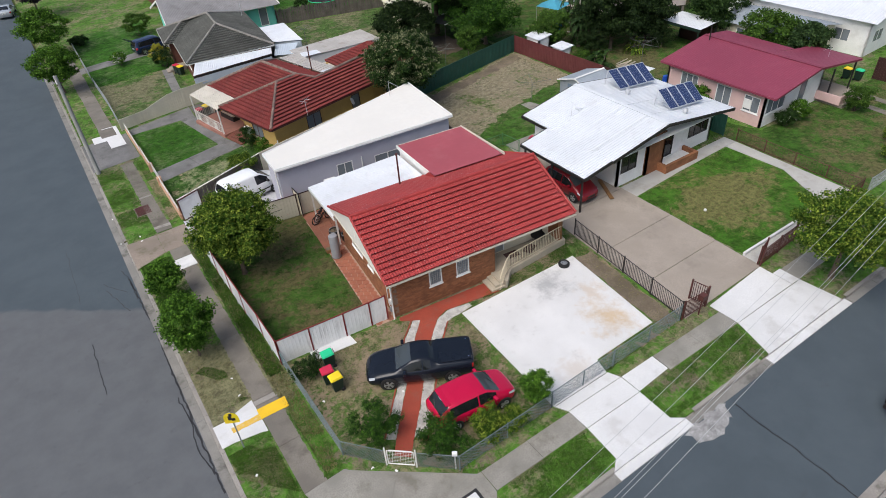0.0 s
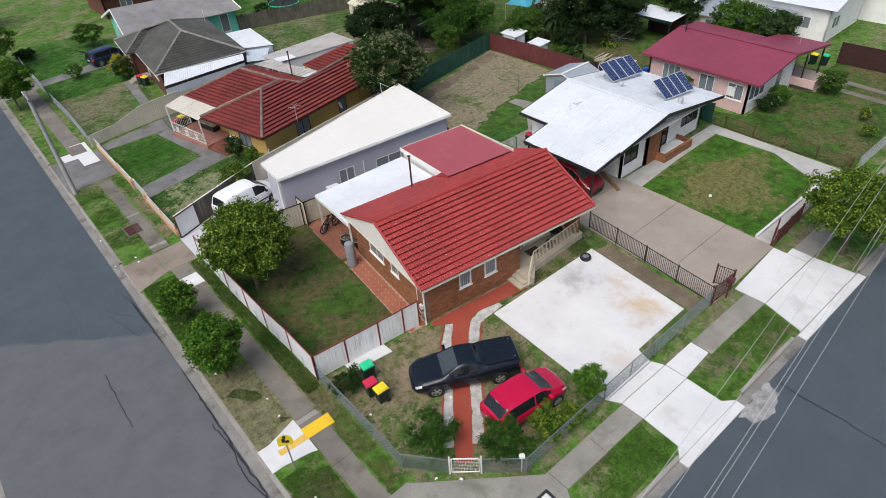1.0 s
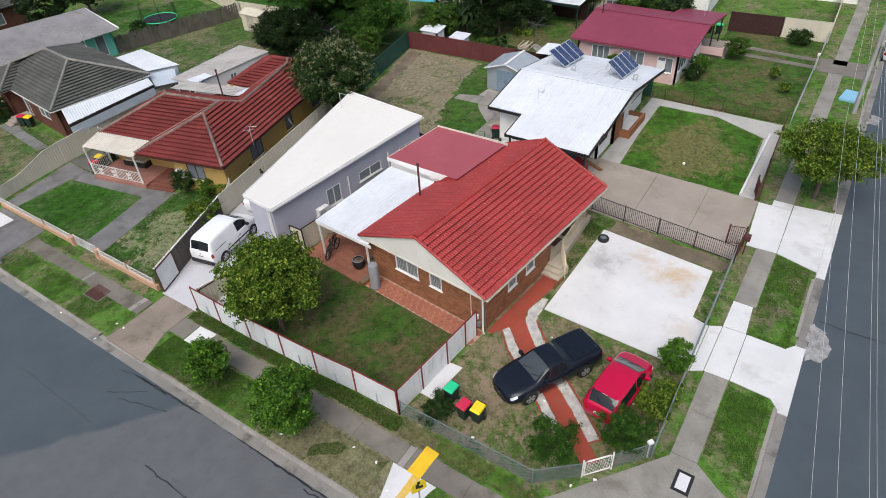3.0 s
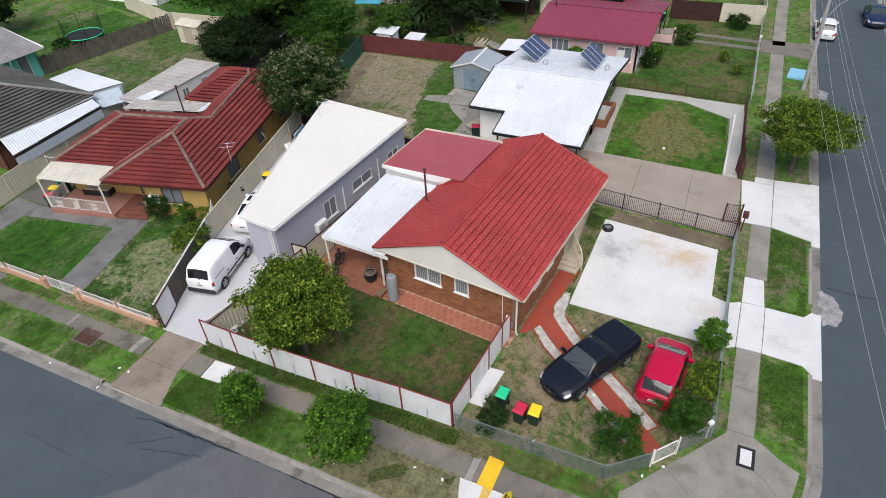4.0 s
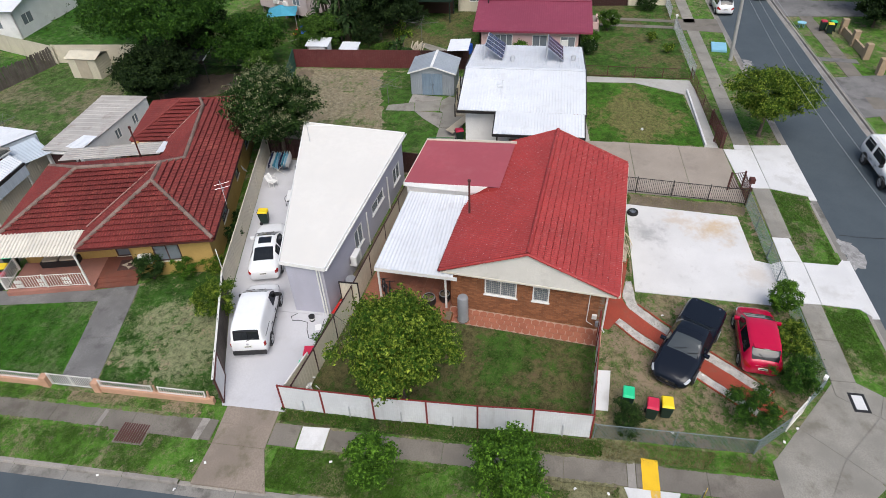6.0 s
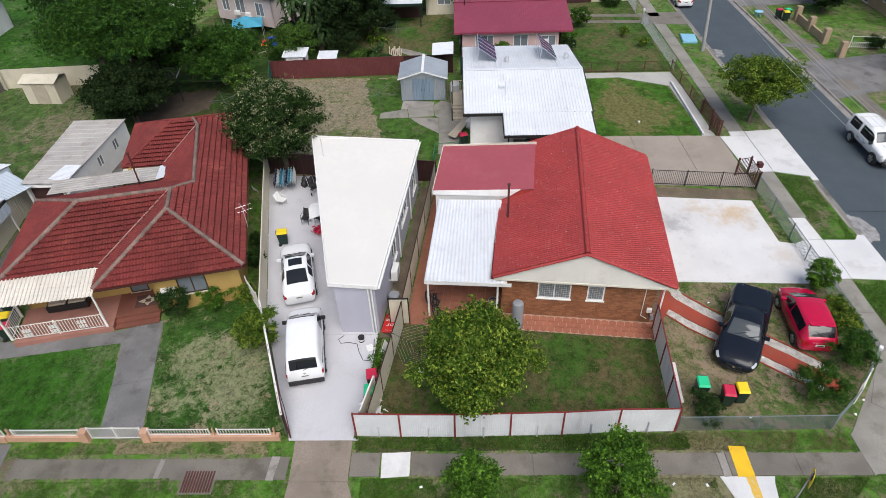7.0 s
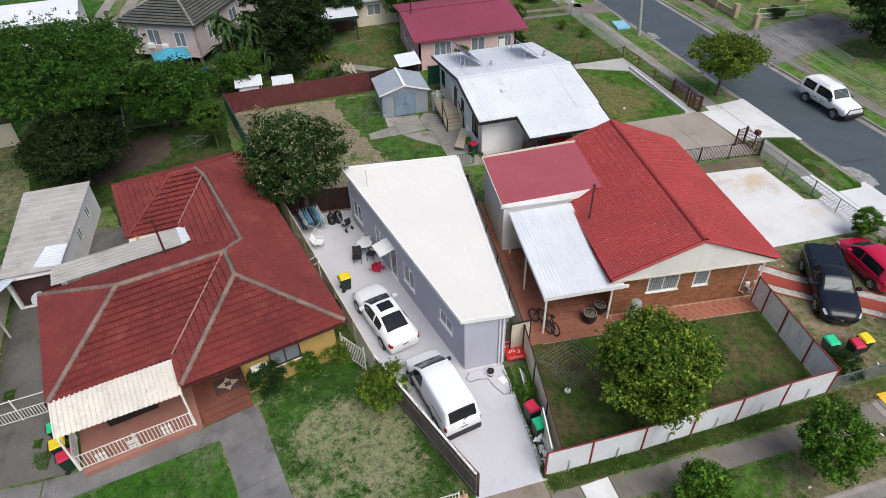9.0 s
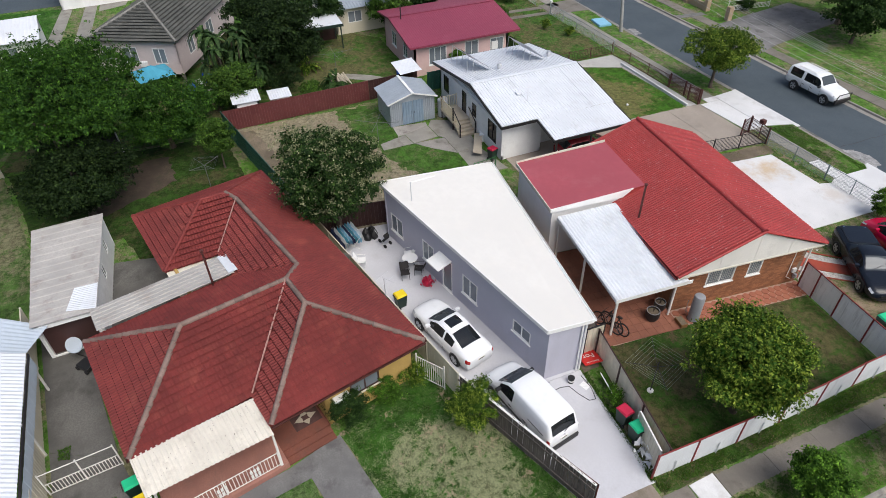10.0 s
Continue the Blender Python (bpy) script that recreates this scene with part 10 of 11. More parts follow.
bin_240((55.1, 25.0, 0.01), 0, lid_yellow, "wheelie bin with a yellow lid by the pink house", "bins by the pink house")
bin_240((50.9, 1.8, 0.0), 90, lid_red, "wheelie bin with a red lid across the street", "bins across the street")
bin_240((50.8, 1.0, 0.0), 90, lid_green, "wheelie bin with a green lid across the street", "bins across the street")
bin_240((50.2, 1.4, 0.0), 80, lid_yellow, "wheelie bin with a yellow lid across the street", "bins across the street")
bin_240((11.05, 68.3, 0.0), 20, lid_red, "wheelie bin with a red lid by the dark house", "bins by the dark house")
bin_240((11.25, 67.6, 0.0), 20, lid_yellow, "wheelie bin with a yellow lid by the dark house", "bins by the dark house")
bin_240((27.6, 32.9, 0.0), 20, lid_red, "wheelie bin with a red lid behind the white house", "bins behind the white house")


def loose_tyre(at, flat, label, rim_mat=None):
    ob = thing("car_tyre", label, "tyre", at)
    ob.matrix_basis = pose(*at, *flat)
    ring = []
    r, w = 0.32, 0.2
    for o, k in ((0.0, 0.62), (0.0, 0.92), (0.25, 1.0), (0.75, 1.0), (1.0, 0.92), (1.0, 0.62)):
        ring.append([(math.cos(a) * r * k, math.sin(a) * r * k, w * o) for a in [2 * math.pi * i / 24 for i in range(25)]])
    part("tyre", B().grid(ring), rubber, ob, smooth=40)
    if rim_mat:
        rim = B().cyl((0, 0, 0.12), (0, 0, 0.17), 0.05, n=10)
        for i in range(5):
            a = 2 * math.pi * i / 5
            rim.beam((0, 0, 0.15), (0.2 * math.cos(a), 0.2 * math.sin(a), 0.15), 0.06, 0.03)
        rim.grid([[(math.cos(a) * q, math.sin(a) * q, z) for a in [2 * math.pi * i / 24 for i in range(25)]] for q, z in ((0.2, 0.05), (0.2, 0.17), (0.17, 0.17))])
        part("rim", rim, rim_mat, ob)
    return ob


loose_tyre((19.95, 21.45, 0.05), (0, 0, 0), "tyre with alloy rim lying on the slab", alloy)


def tub(at, r, h, label):
    """A round black tub with a pale rolled rim, soil and a few dry stalks."""
    ob = thing("planter_tub", label, "planter", at)
    turn = [2 * math.pi * i / 24 for i in range(25)]
    part("pot", B().grid([[(math.cos(a) * q, math.sin(a) * q, z) for a in turn] for q, z in ((0.0, 0), (r * 0.72, 0), (r * 0.95, h * 0.35), (r, h * 0.7), (r * 0.9, h), (r * 0.8, h), (r * 0.78, h * 0.8))]), black_plastic, ob, smooth=40)
    part("rim", B().tube([(math.cos(a) * r * 0.86, math.sin(a) * r * 0.86, h + 0.01) for a in turn], 0.022, 6), wire_m, ob, "pale rolled rim", smooth=60)
    part("soil", B().cyl((0, 0, h * 0.78), (0, 0, h * 0.84), r * 0.79, n=24), soil_m, ob)
    rng = random.Random(int(at[1] * 10))
    for i in range(4):
        a, q = rng.uniform(0, 6.28), rng.uniform(0.1, 0.3)
        part("stalk", B().tube([(0, 0, h * 0.8), (math.cos(a) * q * 0.4, math.sin(a) * q * 0.4, h + 0.3), (math.cos(a) * q, math.sin(a) * q, h + rng.uniform(0.45, 0.9))], [0.014, 0.01, 0.006], 5), bark, ob)


tub((10.95, 32.3, 0.04), 0.36, 0.55, "round black planter tub with dry stalks under the patio roof")
tub((11.35, 31.55, 0.04), 0.30, 0.5, "smaller black planter tub against the brick wall")

tank = thing("water_heater", "grey cylindrical water heater against the brick wall", "water heater", (10.12, 30.45, 0.02))
part("base", B().cyl((0, 0, 0), (0, 0, 0.06), 0.3, n=20), old_concrete, tank)
part("cylinder", B().tube([(0, 0, 0.06), (0, 0, 1.5), (0, 0, 1.58), (0, 0, 1.62)], [0.27, 0.27, 0.24, 0.12], 22), grey_tank, tank, smooth=30)
part("pipe", B().tube([(0.2, 0.15, 0.3), (0.38, 0.2, 0.3), (0.4, 0.2, 1.0)], 0.018, 6), wire_m, tank)
planter = thing("planter_box", "small brown planter box beside the heater", "planter", (10.1, 31.2, 0.02), -6)
part("box", B().box(-0.3, -0.18, 0, 0.3, 0.18, 0.22), door_wood, planter, bevel=0.01)
part("soil", B().box(-0.27, -0.15, 0.2, 0.27, 0.15, 0.225), soil_m, planter)


def bike(at, rz, lean, label):
    ob = thing("bicycle", label, "bicycle", at)
    ob.matrix_basis = pose(*at, lean, 0, rz)
    for x in (-0.52, 0.52):
        w = B().tube([(x + 0.33 * math.cos(a), 0, 0.34 + 0.33 * math.sin(a)) for a in [2 * math.pi * i / 20 for i in range(21)]], 0.036, 6)
        part("wheel", w, rubber, ob)
        sp = B()
        for i in range(10):
            a = math.pi * i / 10
            sp.beam((x - 0.3 * math.cos(a), 0, 0.34 - 0.3 * math.sin(a)), (x + 0.3 * math.cos(a), 0, 0.34 + 0.3 * math.sin(a)), 0.004, 0.004)
        part("spoke_set", sp, wire_m, ob)
    part("frame", B().tube([(-0.52, 0, 0.34), (-0.15, 0, 0.78), (0.36, 0, 0.8), (-0.05, 0, 0.32), (-0.52, 0, 0.34)], 0.032, 6).tube([(-0.05, 0, 0.32), (-0.17, 0, 0.85)], 0.03, 6).tube([(0.33, 0, 0.92), (0.52, 0, 0.34)], 0.032, 6), black_steel, ob)
    part("saddle", B().box(-0.3, -0.06, 0.86, -0.06, 0.06, 0.92), black_plastic, ob, bevel=0.02)
    part("handlebar", B().tube([(0.3, -0.28, 0.98), (0.34, 0, 0.94), (0.3, 0.28, 0.98)], 0.014, 6), black_steel, ob)


bike((11.12, 34.42, 0.04), 14, 6, "black bicycle parked by the patio post")
bike((11.3, 34.72, 0.04), 22, 8, "dark bicycle leaning under the patio roof")

hoist = thing("clothes_hoist", "rotary clothes hoist with dark lines in the yard", "clothes line", (7.38, 35.05, 0))
part("pole", B().cyl((0, 0, 0), (0, 0, 1.95), 0.025), black_steel, hoist)
part("foot", B().cyl((0, 0, 0), (0, 0, 0.08), 0.14, n=12), white_plastic, hoist)
for k in range(4):
    a = radians(45 + 90 * k + 20)
    part("arm", B().tube([(0, 0, 1.65), (1.45 * math.cos(a), 1.45 * math.sin(a), 1.95)], 0.014, 5), black_steel, hoist)
line_m = surface("pale_green_line", (0.32, 0.36, 0.26), 0.7, 0.1, 3, 20, bump=0, seed=130)
for q in (0.45, 0.65, 0.85, 1.05, 1.25, 1.42):
    ring = [(q * math.cos(radians(65 + 90 * k)), q * math.sin(radians(65 + 90 * k)), 1.65 + 0.3 * q / 1.45) for k in range(5)]
    part("line", B().tube(ring, 0.006, 4), line_m, hoist)


def old_hoist(at, label, r=1.3, h=1.7, seed=1):
    ob = thing("clothes_hoist", label, "clothes line", at)
    part("pole", B().cyl((0, 0, 0), (0, 0, h), 0.025), hoist_m, ob)
    for k in range(4):
        a = radians(30 * seed + 90 * k)
        part("arm", B().tube([(0, 0, h), (r * math.cos(a), r * math.sin(a), h + 0.15)], 0.016, 5), hoist_m, ob)
    for q in (0.6, 0.95, r):
        part("line", B().tube([(q * math.cos(radians(30 * seed + 90 * k)), q * math.sin(radians(30 * seed + 90 * k)), h + 0.15 * q / r) for k in range(5)], 0.006, 4), hoist_m, ob)


old_hoist((32.3, 51.1, 0), "dark clothes hoist on the shady lawn", 1.1, 1.6, 1)
old_hoist((33.0, 39.3, 0), "bare leaning clothes hoist in the dry yard", 1.6, 1.6, 2)
old_hoist((46.0, 38.9, 0), "old clothes hoist in the back garden", 1.7, 1.7, 3)
old_hoist((24.5, 66.5, 0), "thin clothes hoist on the dry back lawn", 1.0, 1.7, 1)


def chair(at, rz, mat_used, label):
    ob = thing("garden_chair", label, "chair", at, rz)
    part("seat", B().box(-0.23, -0.22, 0.40, 0.23, 0.22, 0.43), mat_used, ob, bevel=0.01)
    part("backrest", B().grid([[(-0.24 + 0.06 * i, 0.22 + 0.1 * k + 0.03 * math.cos(i), 0.43 + 0.2 * k) for i in range(9)] for k in range(3)]), mat_used, ob)
    for x in (-0.21, 0.21):
        for y in (-0.2, 0.2):
            part("leg", B().cyl((x, y, 0), (x * 0.95, y * 0.95, 0.41), 0.014), mat_used, ob)
        part("armrest", B().tube([(x * 1.1, -0.2, 0.41), (x * 1.15, -0.18, 0.62), (x * 1.1, 0.24, 0.66)], 0.014, 5), mat_used, ob)


chair((18.7, 42.45, 0.03), -100, black_steel, "black wire garden chair on the concrete")
chair((18.75, 41.65, 0.03), 150, black_steel, "black wire garden chair by the door")
chair((20.1, 41.75, 0.03), 170, white_plastic, "white plastic chair by the flat's wall")
chair((20.6, 44.3, 0.03), -20, white_plastic, "white plastic chair by the boundary fence")
table = thing("garden_table", "round white garden table by the flat", "table", (19.4, 41.9, 0.03))
part("tabletop", B().cyl((0, 0, 0.68), (0, 0, 0.71), 0.42, n=24), white_plastic, table)
for k in range(3):
    part("leg", B().cyl((0.3 * math.cos(k * 2.1), 0.3 * math.sin(k * 2.1), 0), (0.1 * math.cos(k * 2.1), 0.1 * math.sin(k * 2.1), 0.68), 0.018), black_steel, table)
basket = thing("laundry_basket", "pink laundry basket with red cloth", "basket", (17.75, 41.55, 0.03))
part("tub", B().tube([(0, 0, 0), (0, 0, 0.02), (0, 0, 0.25)], [0.2, 0.21, 0.29], 18), lid_red, basket)
part("cloth", leaves([(0, 0, 0.22)], [0.2], 60, 0.12, 5), lid_red, basket, "crumpled red cloth")
navy_cloth = surface("navy_cloth", (0.02, 0.03, 0.09), 0.9, 0.15, 2, 20, bump=0.1, seed=133)
rack = thing("drying_rack", "folding drying rack hung with blue and white washing", "drying rack", (22.6, 44.5, 0.03), 100)
for y in (-0.8, 0.8):
    part("leg", B().tube([(-0.5, y, 0), (0.5, y, 1.0)], 0.012, 5).tube([(0.5, y, 0), (-0.5, y, 1.0)], 0.012, 5), white_steel, rack)
washing = (white_plastic, pale_blue_plastic, blue_fabric, navy_cloth, pale_blue_plastic, blue_fabric, white_plastic, navy_cloth)
for i in range(8):
    x = -0.62 + 0.17 * i
    part("bar", B().cyl((x, -0.85, 1.0), (x, 0.85, 1.0), 0.008), white_steel, rack)
    part("cloth", B().grid([[(x + 0.03 * math.sin(k * 2 + i) + dx, -0.78 + 0.14 * k, z + 0.02 * math.sin(k + i)) for k in range(12)] for dx, z in ((-0.06, 0.5), (-0.05, 0.8), (0, 1.02), (0.07, 0.85), (0.08, 0.55))]), washing[i], rack)
junk = thing("dark_bags", "dark bundles against the back fence", "bags", (23.0, 42.9, 0.03))
for i in range(5):
    rng = random.Random(70 + i)
    h, r = rng.uniform(0.4, 0.65), rng.uniform(0.2, 0.28)
    rings = [[(0.3 * (i % 3) - 0.3 + math.cos(a) * q * r * (1 + 0.18 * math.sin(3 * a + i + 4 * z)), 0.42 * (i // 3) + math.sin(a) * q * r, z * h) for a in [6.2832 * k / 14 for k in range(15)]] for q, z in ((0.0, 0), (0.8, 0), (1.0, 0.2), (0.95, 0.5), (0.6, 0.78), (0.14, 0.9), (0.3, 1.0))]
    part("bag", B().grid(rings), black_plastic, junk, smooth=60)
pram = thing("pram", "small black pram by the back wall", "pram", (21.9, 42.6, 0.03), 30)
part("seat", B().grid([[(0.3 * math.cos(a) * k, y, 0.6 + 0.3 * math.sin(a) * k) for a in (2.2, 2.8, 3.5, 4.2, 4.9)] for y, k in ((-0.2, 1), (0.2, 1))]), black_plastic, pram)
for x, y in ((-0.3, -0.22), (-0.3, 0.22), (0.3, 0.0)):
    part("wheel", B().cyl((x, y - 0.02, 0.12), (x, y + 0.02, 0.12), 0.12, n=14), rubber, pram)
part("frame", B().tube([(-0.3, -0.22, 0.12), (0.1, -0.2, 0.6), (0.45, -0.2, 1.0), (0.45, 0.2, 1.0), (0.1, 0.2, 0.6), (-0.3, 0.22, 0.12)], 0.012, 5), silver_frame, pram)

pail = thing("paint_pail", "black and white pail by the flat's corner", "bucket", (9.2, 38.0, 0.03))
part("pail", B().tube([(0, 0, 0), (0, 0, 0.3)], [0.13, 0.16], 16), black_plastic, pail)
part("label_band", B().tube([(0, 0, 0.1), (0, 0, 0.2)], [0.142, 0.152], 16), white_plastic, pail)
hose = thing("garden_hose", "dark garden hose curled on the driveway", "hose", (9.0, 37.9, 0.035))
part("tube", B().tube([(0.55, 1.0, 0.01), (0.3, 1.25, 0.01), (0.05, 1.1, 0.01), (0.1, 0.7, 0.01), (0.0, 0.3, 0.012), (-0.5, 0.15, 0.01), (-1.0, -0.1, 0.01), (-1.05, -0.4, 0.01), (-0.5, -0.55, 0.01), (0.3, -0.5, 0.02)], 0.016, 6), black_plastic, hose, smooth=True)
sheet = thing("paper_scrap", "white sheet of paper on the concrete", "paper", (8.75, 37.55, 0.036), 20)
part("sheet", B().grid([[(-0.2 + 0.1 * i, -0.15 + 0.15 * k, 0.01 + 0.01 * ((i + k) % 2)) for i in range(5)] for k in range(3)]), white_plastic, sheet)
drum = thing("steel_drum", "grey drum beside the flat's south wall", "drum", (11.6, 36.55, 0.02))
part("barrel", B().tube([(0, 0, 0), (0, 0, 0.8), (0, 0, 0.82)], [0.28, 0.28, 0.26], 20), grey_tank, drum, smooth=30)

# red estate sign board lying against the fence
board = thing("sign_board", "red letting sign board leaning beside the flat", "sign", (10.35, 36.52, 0.25), 85)
board.matrix_basis = pose(10.35, 36.55, 0.12, 0, 0, 86) @ pose(0, 0, 0, 12, 0, 0)
part("panel", B().box(-0.45, -0.9, 0, 0.45, 0.9, 0.03), red_plastic, board)


def words(text, size, parent, m, mat_used, name="lettering"):
    cu = bpy.data.curves.new(name, "FONT")
    cu.body, cu.size, cu.extrude, cu.align_x = text, size, 0.002, "CENTER"
    tmp = new(name, cu)
    me = bpy.data.meshes.new_from_object(tmp.evaluated_get(bpy.context.evaluated_depsgraph_get()))
    bpy.data.objects.remove(tmp)
    me.materials.clear()
    me.materials.append(mat_used)
    ob = new(name, me)
    ob.parent, ob.matrix_basis = parent, m
    return ob


words("For", 0.42, board, pose(0, 0.2, 0.034), white_plastic)
words("Lease", 0.36, board, pose(0, -0.2, 0.034), white_plastic)
words("Community", 0.13, board, pose(0, 0.72, 0.034), white_plastic)
part("print_bar", B().box(-0.3, -0.5, 0.03, 0.3, -0.4, 0.034), white_plastic, board)
part("print_bar", B().box(-0.35, -0.75, 0.03, 0.2, -0.68, 0.034), white_plastic, board)
panel = thing("loose_board", "loose white board leaning on the cream fence", "board", (8.2, 36.62, 0.02), -8)
part("board", B().box(-0.55, -0.02, 0, 0.55, 0.02, 0.6, pose(0, 0, 0, -25, 0, 0)), white_plastic, panel)
panel = thing("loose_board", "bundle of white plastic by the green bin", "board", (5.0, 37.1, 0.02), -5)
part("board", leaves([(0, 0, 0.15)], [0.28], 80, 0.2, 77), white_plastic, panel)

# street furniture
sign = thing("street_sign", "yellow warning sign on a thin grey post", "sign", (0.88, 20.95, 0), -28)
part("post", B().cyl((0, 0, 0), (0, 0, 2.35), 0.03), wire_m, sign)
pl = part("plate", B().prism([(-0.3, -0.3), (0.3, -0.3), (0.3, 0.06), (0.24, 0.22), (0.12, 0.31), (0.0, 0.34), (-0.12, 0.31), (-0.24, 0.22), (-0.3, 0.06)], 0, 0.012, pose(0, -0.04, 2.05, 90, 0, 0)), lid_yellow, sign, "yellow arched plate")
for y0, y1 in ((-0.062, -0.056), (-0.036, -0.03)):
    part("symbol", B().box(-0.12, y0, 1.95, 0.02, y1, 2.2).box(0.0, y0, 1.9, 0.16, y1, 2.05).box(-0.05, y0, 2.18, 0.07, y1, 2.34), plate_ink, pl)


def power_pole(at, top, label, arm=None, lamp=None):
    ob = thing("power_pole", label, "pole", at)
    part("shaft", B().tube([(0, 0, -0.2), (*[t * 0.5 for t in top[:2]], top[2] * 0.5), top], [0.17, 0.145, 0.12], 12), grey_pole, ob, smooth=True)
    part("cross_arm", B().beam((top[0] - 0.1, top[1] - 0.9, top[2] - 0.4), (top[0] - 0.1, top[1] + 0.9, top[2] - 0.4), 0.09, 0.11), old_timber, ob)
    for y in (-0.8, -0.35, 0.35, 0.8):
        part("insulator", B().cyl((top[0] - 0.1, top[1] + y, top[2] - 0.35), (top[0] - 0.1, top[1] + y, top[2] - 0.2), 0.04, 0.03), white_plastic, ob)
    if lamp:
        part("lamp_arm", B().tube([(0, 0, lamp[2] - 0.6), (lamp[0] * 0.4, lamp[1] * 0.4, lamp[2] - 0.1), lamp], 0.035, 6), wire_m, ob)
        part("lamp_head", B().box(lamp[0] - 0.14, lamp[1] - 0.14, lamp[2] - 0.08, lamp[0] + 0.3, lamp[1] + 0.14, lamp[2] + 0.06), white_plastic, ob, "white lamp head", bevel=0.04)
    return ob


power_pole((0.35, 51.4, 0), (0.1, 1.45, 7.3), "leaning grey timber power pole by the kerb")
power_pole((43.35, 11.35, 0), (1.2, 0.2, 8.2), "grey timber power pole with lamp arm", lamp=(2.6, -1.4, 6.4))
line_w = surface("pale_power_line", (0.42, 0.43, 0.44), 0.6, 0.05, 3, 20, bump=0, seed=131)
wires = thing("power_lines", "pale power lines sagging along the street", "power line")
for off, dz in ((0.95, 0.0), (0.12, 0.1), (-0.05, 0.2), (-0.5, 0.1), (1.6, -0.2)):
    pts = []
    for i in range(25):
        x = -45 + (44.4 + 45) * i / 24
        t = (x - 4) / 40
        y = 10.35 + 0.1 * (x - 30) + off * (1 if x < 30 else max(0.7, 1 - (x - 30) / 40))
        pts.append((x, y, 4.15 + dz + 3.4 * t * t))
    part("wire", B().tube(pts, 0.008, 5), line_w, wires)

mattress = thing("old_mattress", "pale blue mattress dumped on the verge", "mattress", (46.0, 11.85, 0.0), -8)
part("pad", B().box(-0.95, -0.65, 0, 0.95, 0.65, 0.22), pale_blue_plastic, mattress, bevel=0.05)
stool = thing("play_table", "small blue plastic table on the far verge", "table", (51.7, 4.0 - 0.6, 0.0))
part("top", B().cyl((0, 0, 0.42), (0, 0, 0.46), 0.4, n=16), pale_blue_plastic, stool)
for k in range(4):
    part("leg", B().cyl((0.28 * math.cos(k * 1.57 + 0.8), 0.28 * math.sin(k * 1.57 + 0.8), 0), (0.25 * math.cos(k * 1.57 + 0.8), 0.25 * math.sin(k * 1.57 + 0.8), 0.42), 0.03), pale_blue_plastic, stool)

# across the street: footpath, drive, brick pillars, white gate
paving("pavement_far", "concrete footpath across the street", strip(-5, 1.6, 75, 2.8, 40, jog=0.02), old_concrete, 0.015)
paving("driveway_far", "wide grey concrete driveways across the street", [[(33.5, 4.0), (40.4, 4.0), (41.0, 1.0), (42.6, -9.0), (36.5, -9.5), (34.6, 0.5)], [(43.8, 4.0), (44.6, 4.0), (44.2, 1.0), (43.4, 1.0)], [(54.5, 4.0), (59.5, 4.0), (59.0, -6), (55, -6)]], stained_concrete, 0.02)
fence = thing("pillar_fence", "tan brick pillars with low wall across the street", "fence")
for x in (41.3, 44.4, 47.4, 50.3):
    part("pillar", B().box(x - 0.25, 0.0, 0, x + 0.25, 0.5, 1.35), tan_wall, fence, bevel=0.02)
for x0, x1 in ((44.65, 47.15), (47.65, 50.05)):
    part("wall", B().box(x0, 0.15, 0, x1, 0.35, 0.7), tan_wall, fence, bevel=0.01)
gate2 = thing("white_gate", "white steel driveway gate standing open", "gate")
rail_fence(gate2, (43.2, -1.4), (42.5, -6.2), 1.1, white_steel, 0.16, 0.0, 0.015, (0.1, 0.5, 0.95), 2.4)
wall2 = thing("garden_wall", "low dark rail along the far garden", "fence")
for k in range(6):
    part("rail", B().beam((31.0, -1.2 - 0.02 * k, 0.2 + 0.14 * k), (36.0, -2.0, 0.2 + 0.14 * k), 0.03, 0.04), grey_pole, wall2)

# back gardens
canopy = thing("pop_up_canopy", "blue fabric canopy on a light frame", "canopy", (48.3, 53.4, 0), 15)
part("fabric", B().grid([[(-1.4, -1.4, 1.75), (0, -1.45, 1.8), (1.4, -1.4, 1.75)], [(-1.45, 0, 1.8), (0, 0, 2.45), (1.45, 0, 1.8)], [(-1.4, 1.4, 1.75), (0, 1.45, 1.8), (1.4, 1.4, 1.75)]]), blue_fabric, canopy)
for x, y in ((-1.35, -1.35), (1.35, -1.35), (1.35, 1.35), (-1.35, 1.35)):
    part("pole", B().cyl((x, y, 0), (x, y, 1.75), 0.02), silver_frame, canopy)
toy = thing("toy_slide", "red and blue plastic toy slide", "toy", (46.8, 50.9, 0), 30)
part("slide", B().slab([(0, -0.25, 0.8), (0, 0.25, 0.8), (1.3, 0.25, 0.1), (1.3, -0.25, 0.1)], 0.05), red_plastic, toy)
part("ladder", B().box(-0.3, -0.3, 0, -0.22, 0.3, 0.95).box(-0.05, -0.3, 0, 0.03, 0.3, 0.95), blue_plastic, toy)
toy = thing("toy_car", "small red plastic ride-on toy", "toy", (47.0, 51.8, 0), 10)
part("body", B().box(-0.35, -0.2, 0.1, 0.35, 0.2, 0.4), red_plastic, toy, bevel=0.08)
for x, y in ((-0.22, -0.2), (0.22, -0.2), (-0.22, 0.2), (0.22, 0.2)):
    part("wheel", B().cyl((x, y - 0.04, 0.12), (x, y + 0.04, 0.12), 0.12, n=12), lid_yellow, toy)
chair((48.0, 50.0, 0), 40, white_plastic, "white slatted garden chair on the grass")
chair((48.8, 49.3, 0), -30, blue_plastic, "blue folding chair on the grass")
tramp = thing("trampoline", "round black trampoline with safety net", "trampoline", (32.4, 78.6, 0))
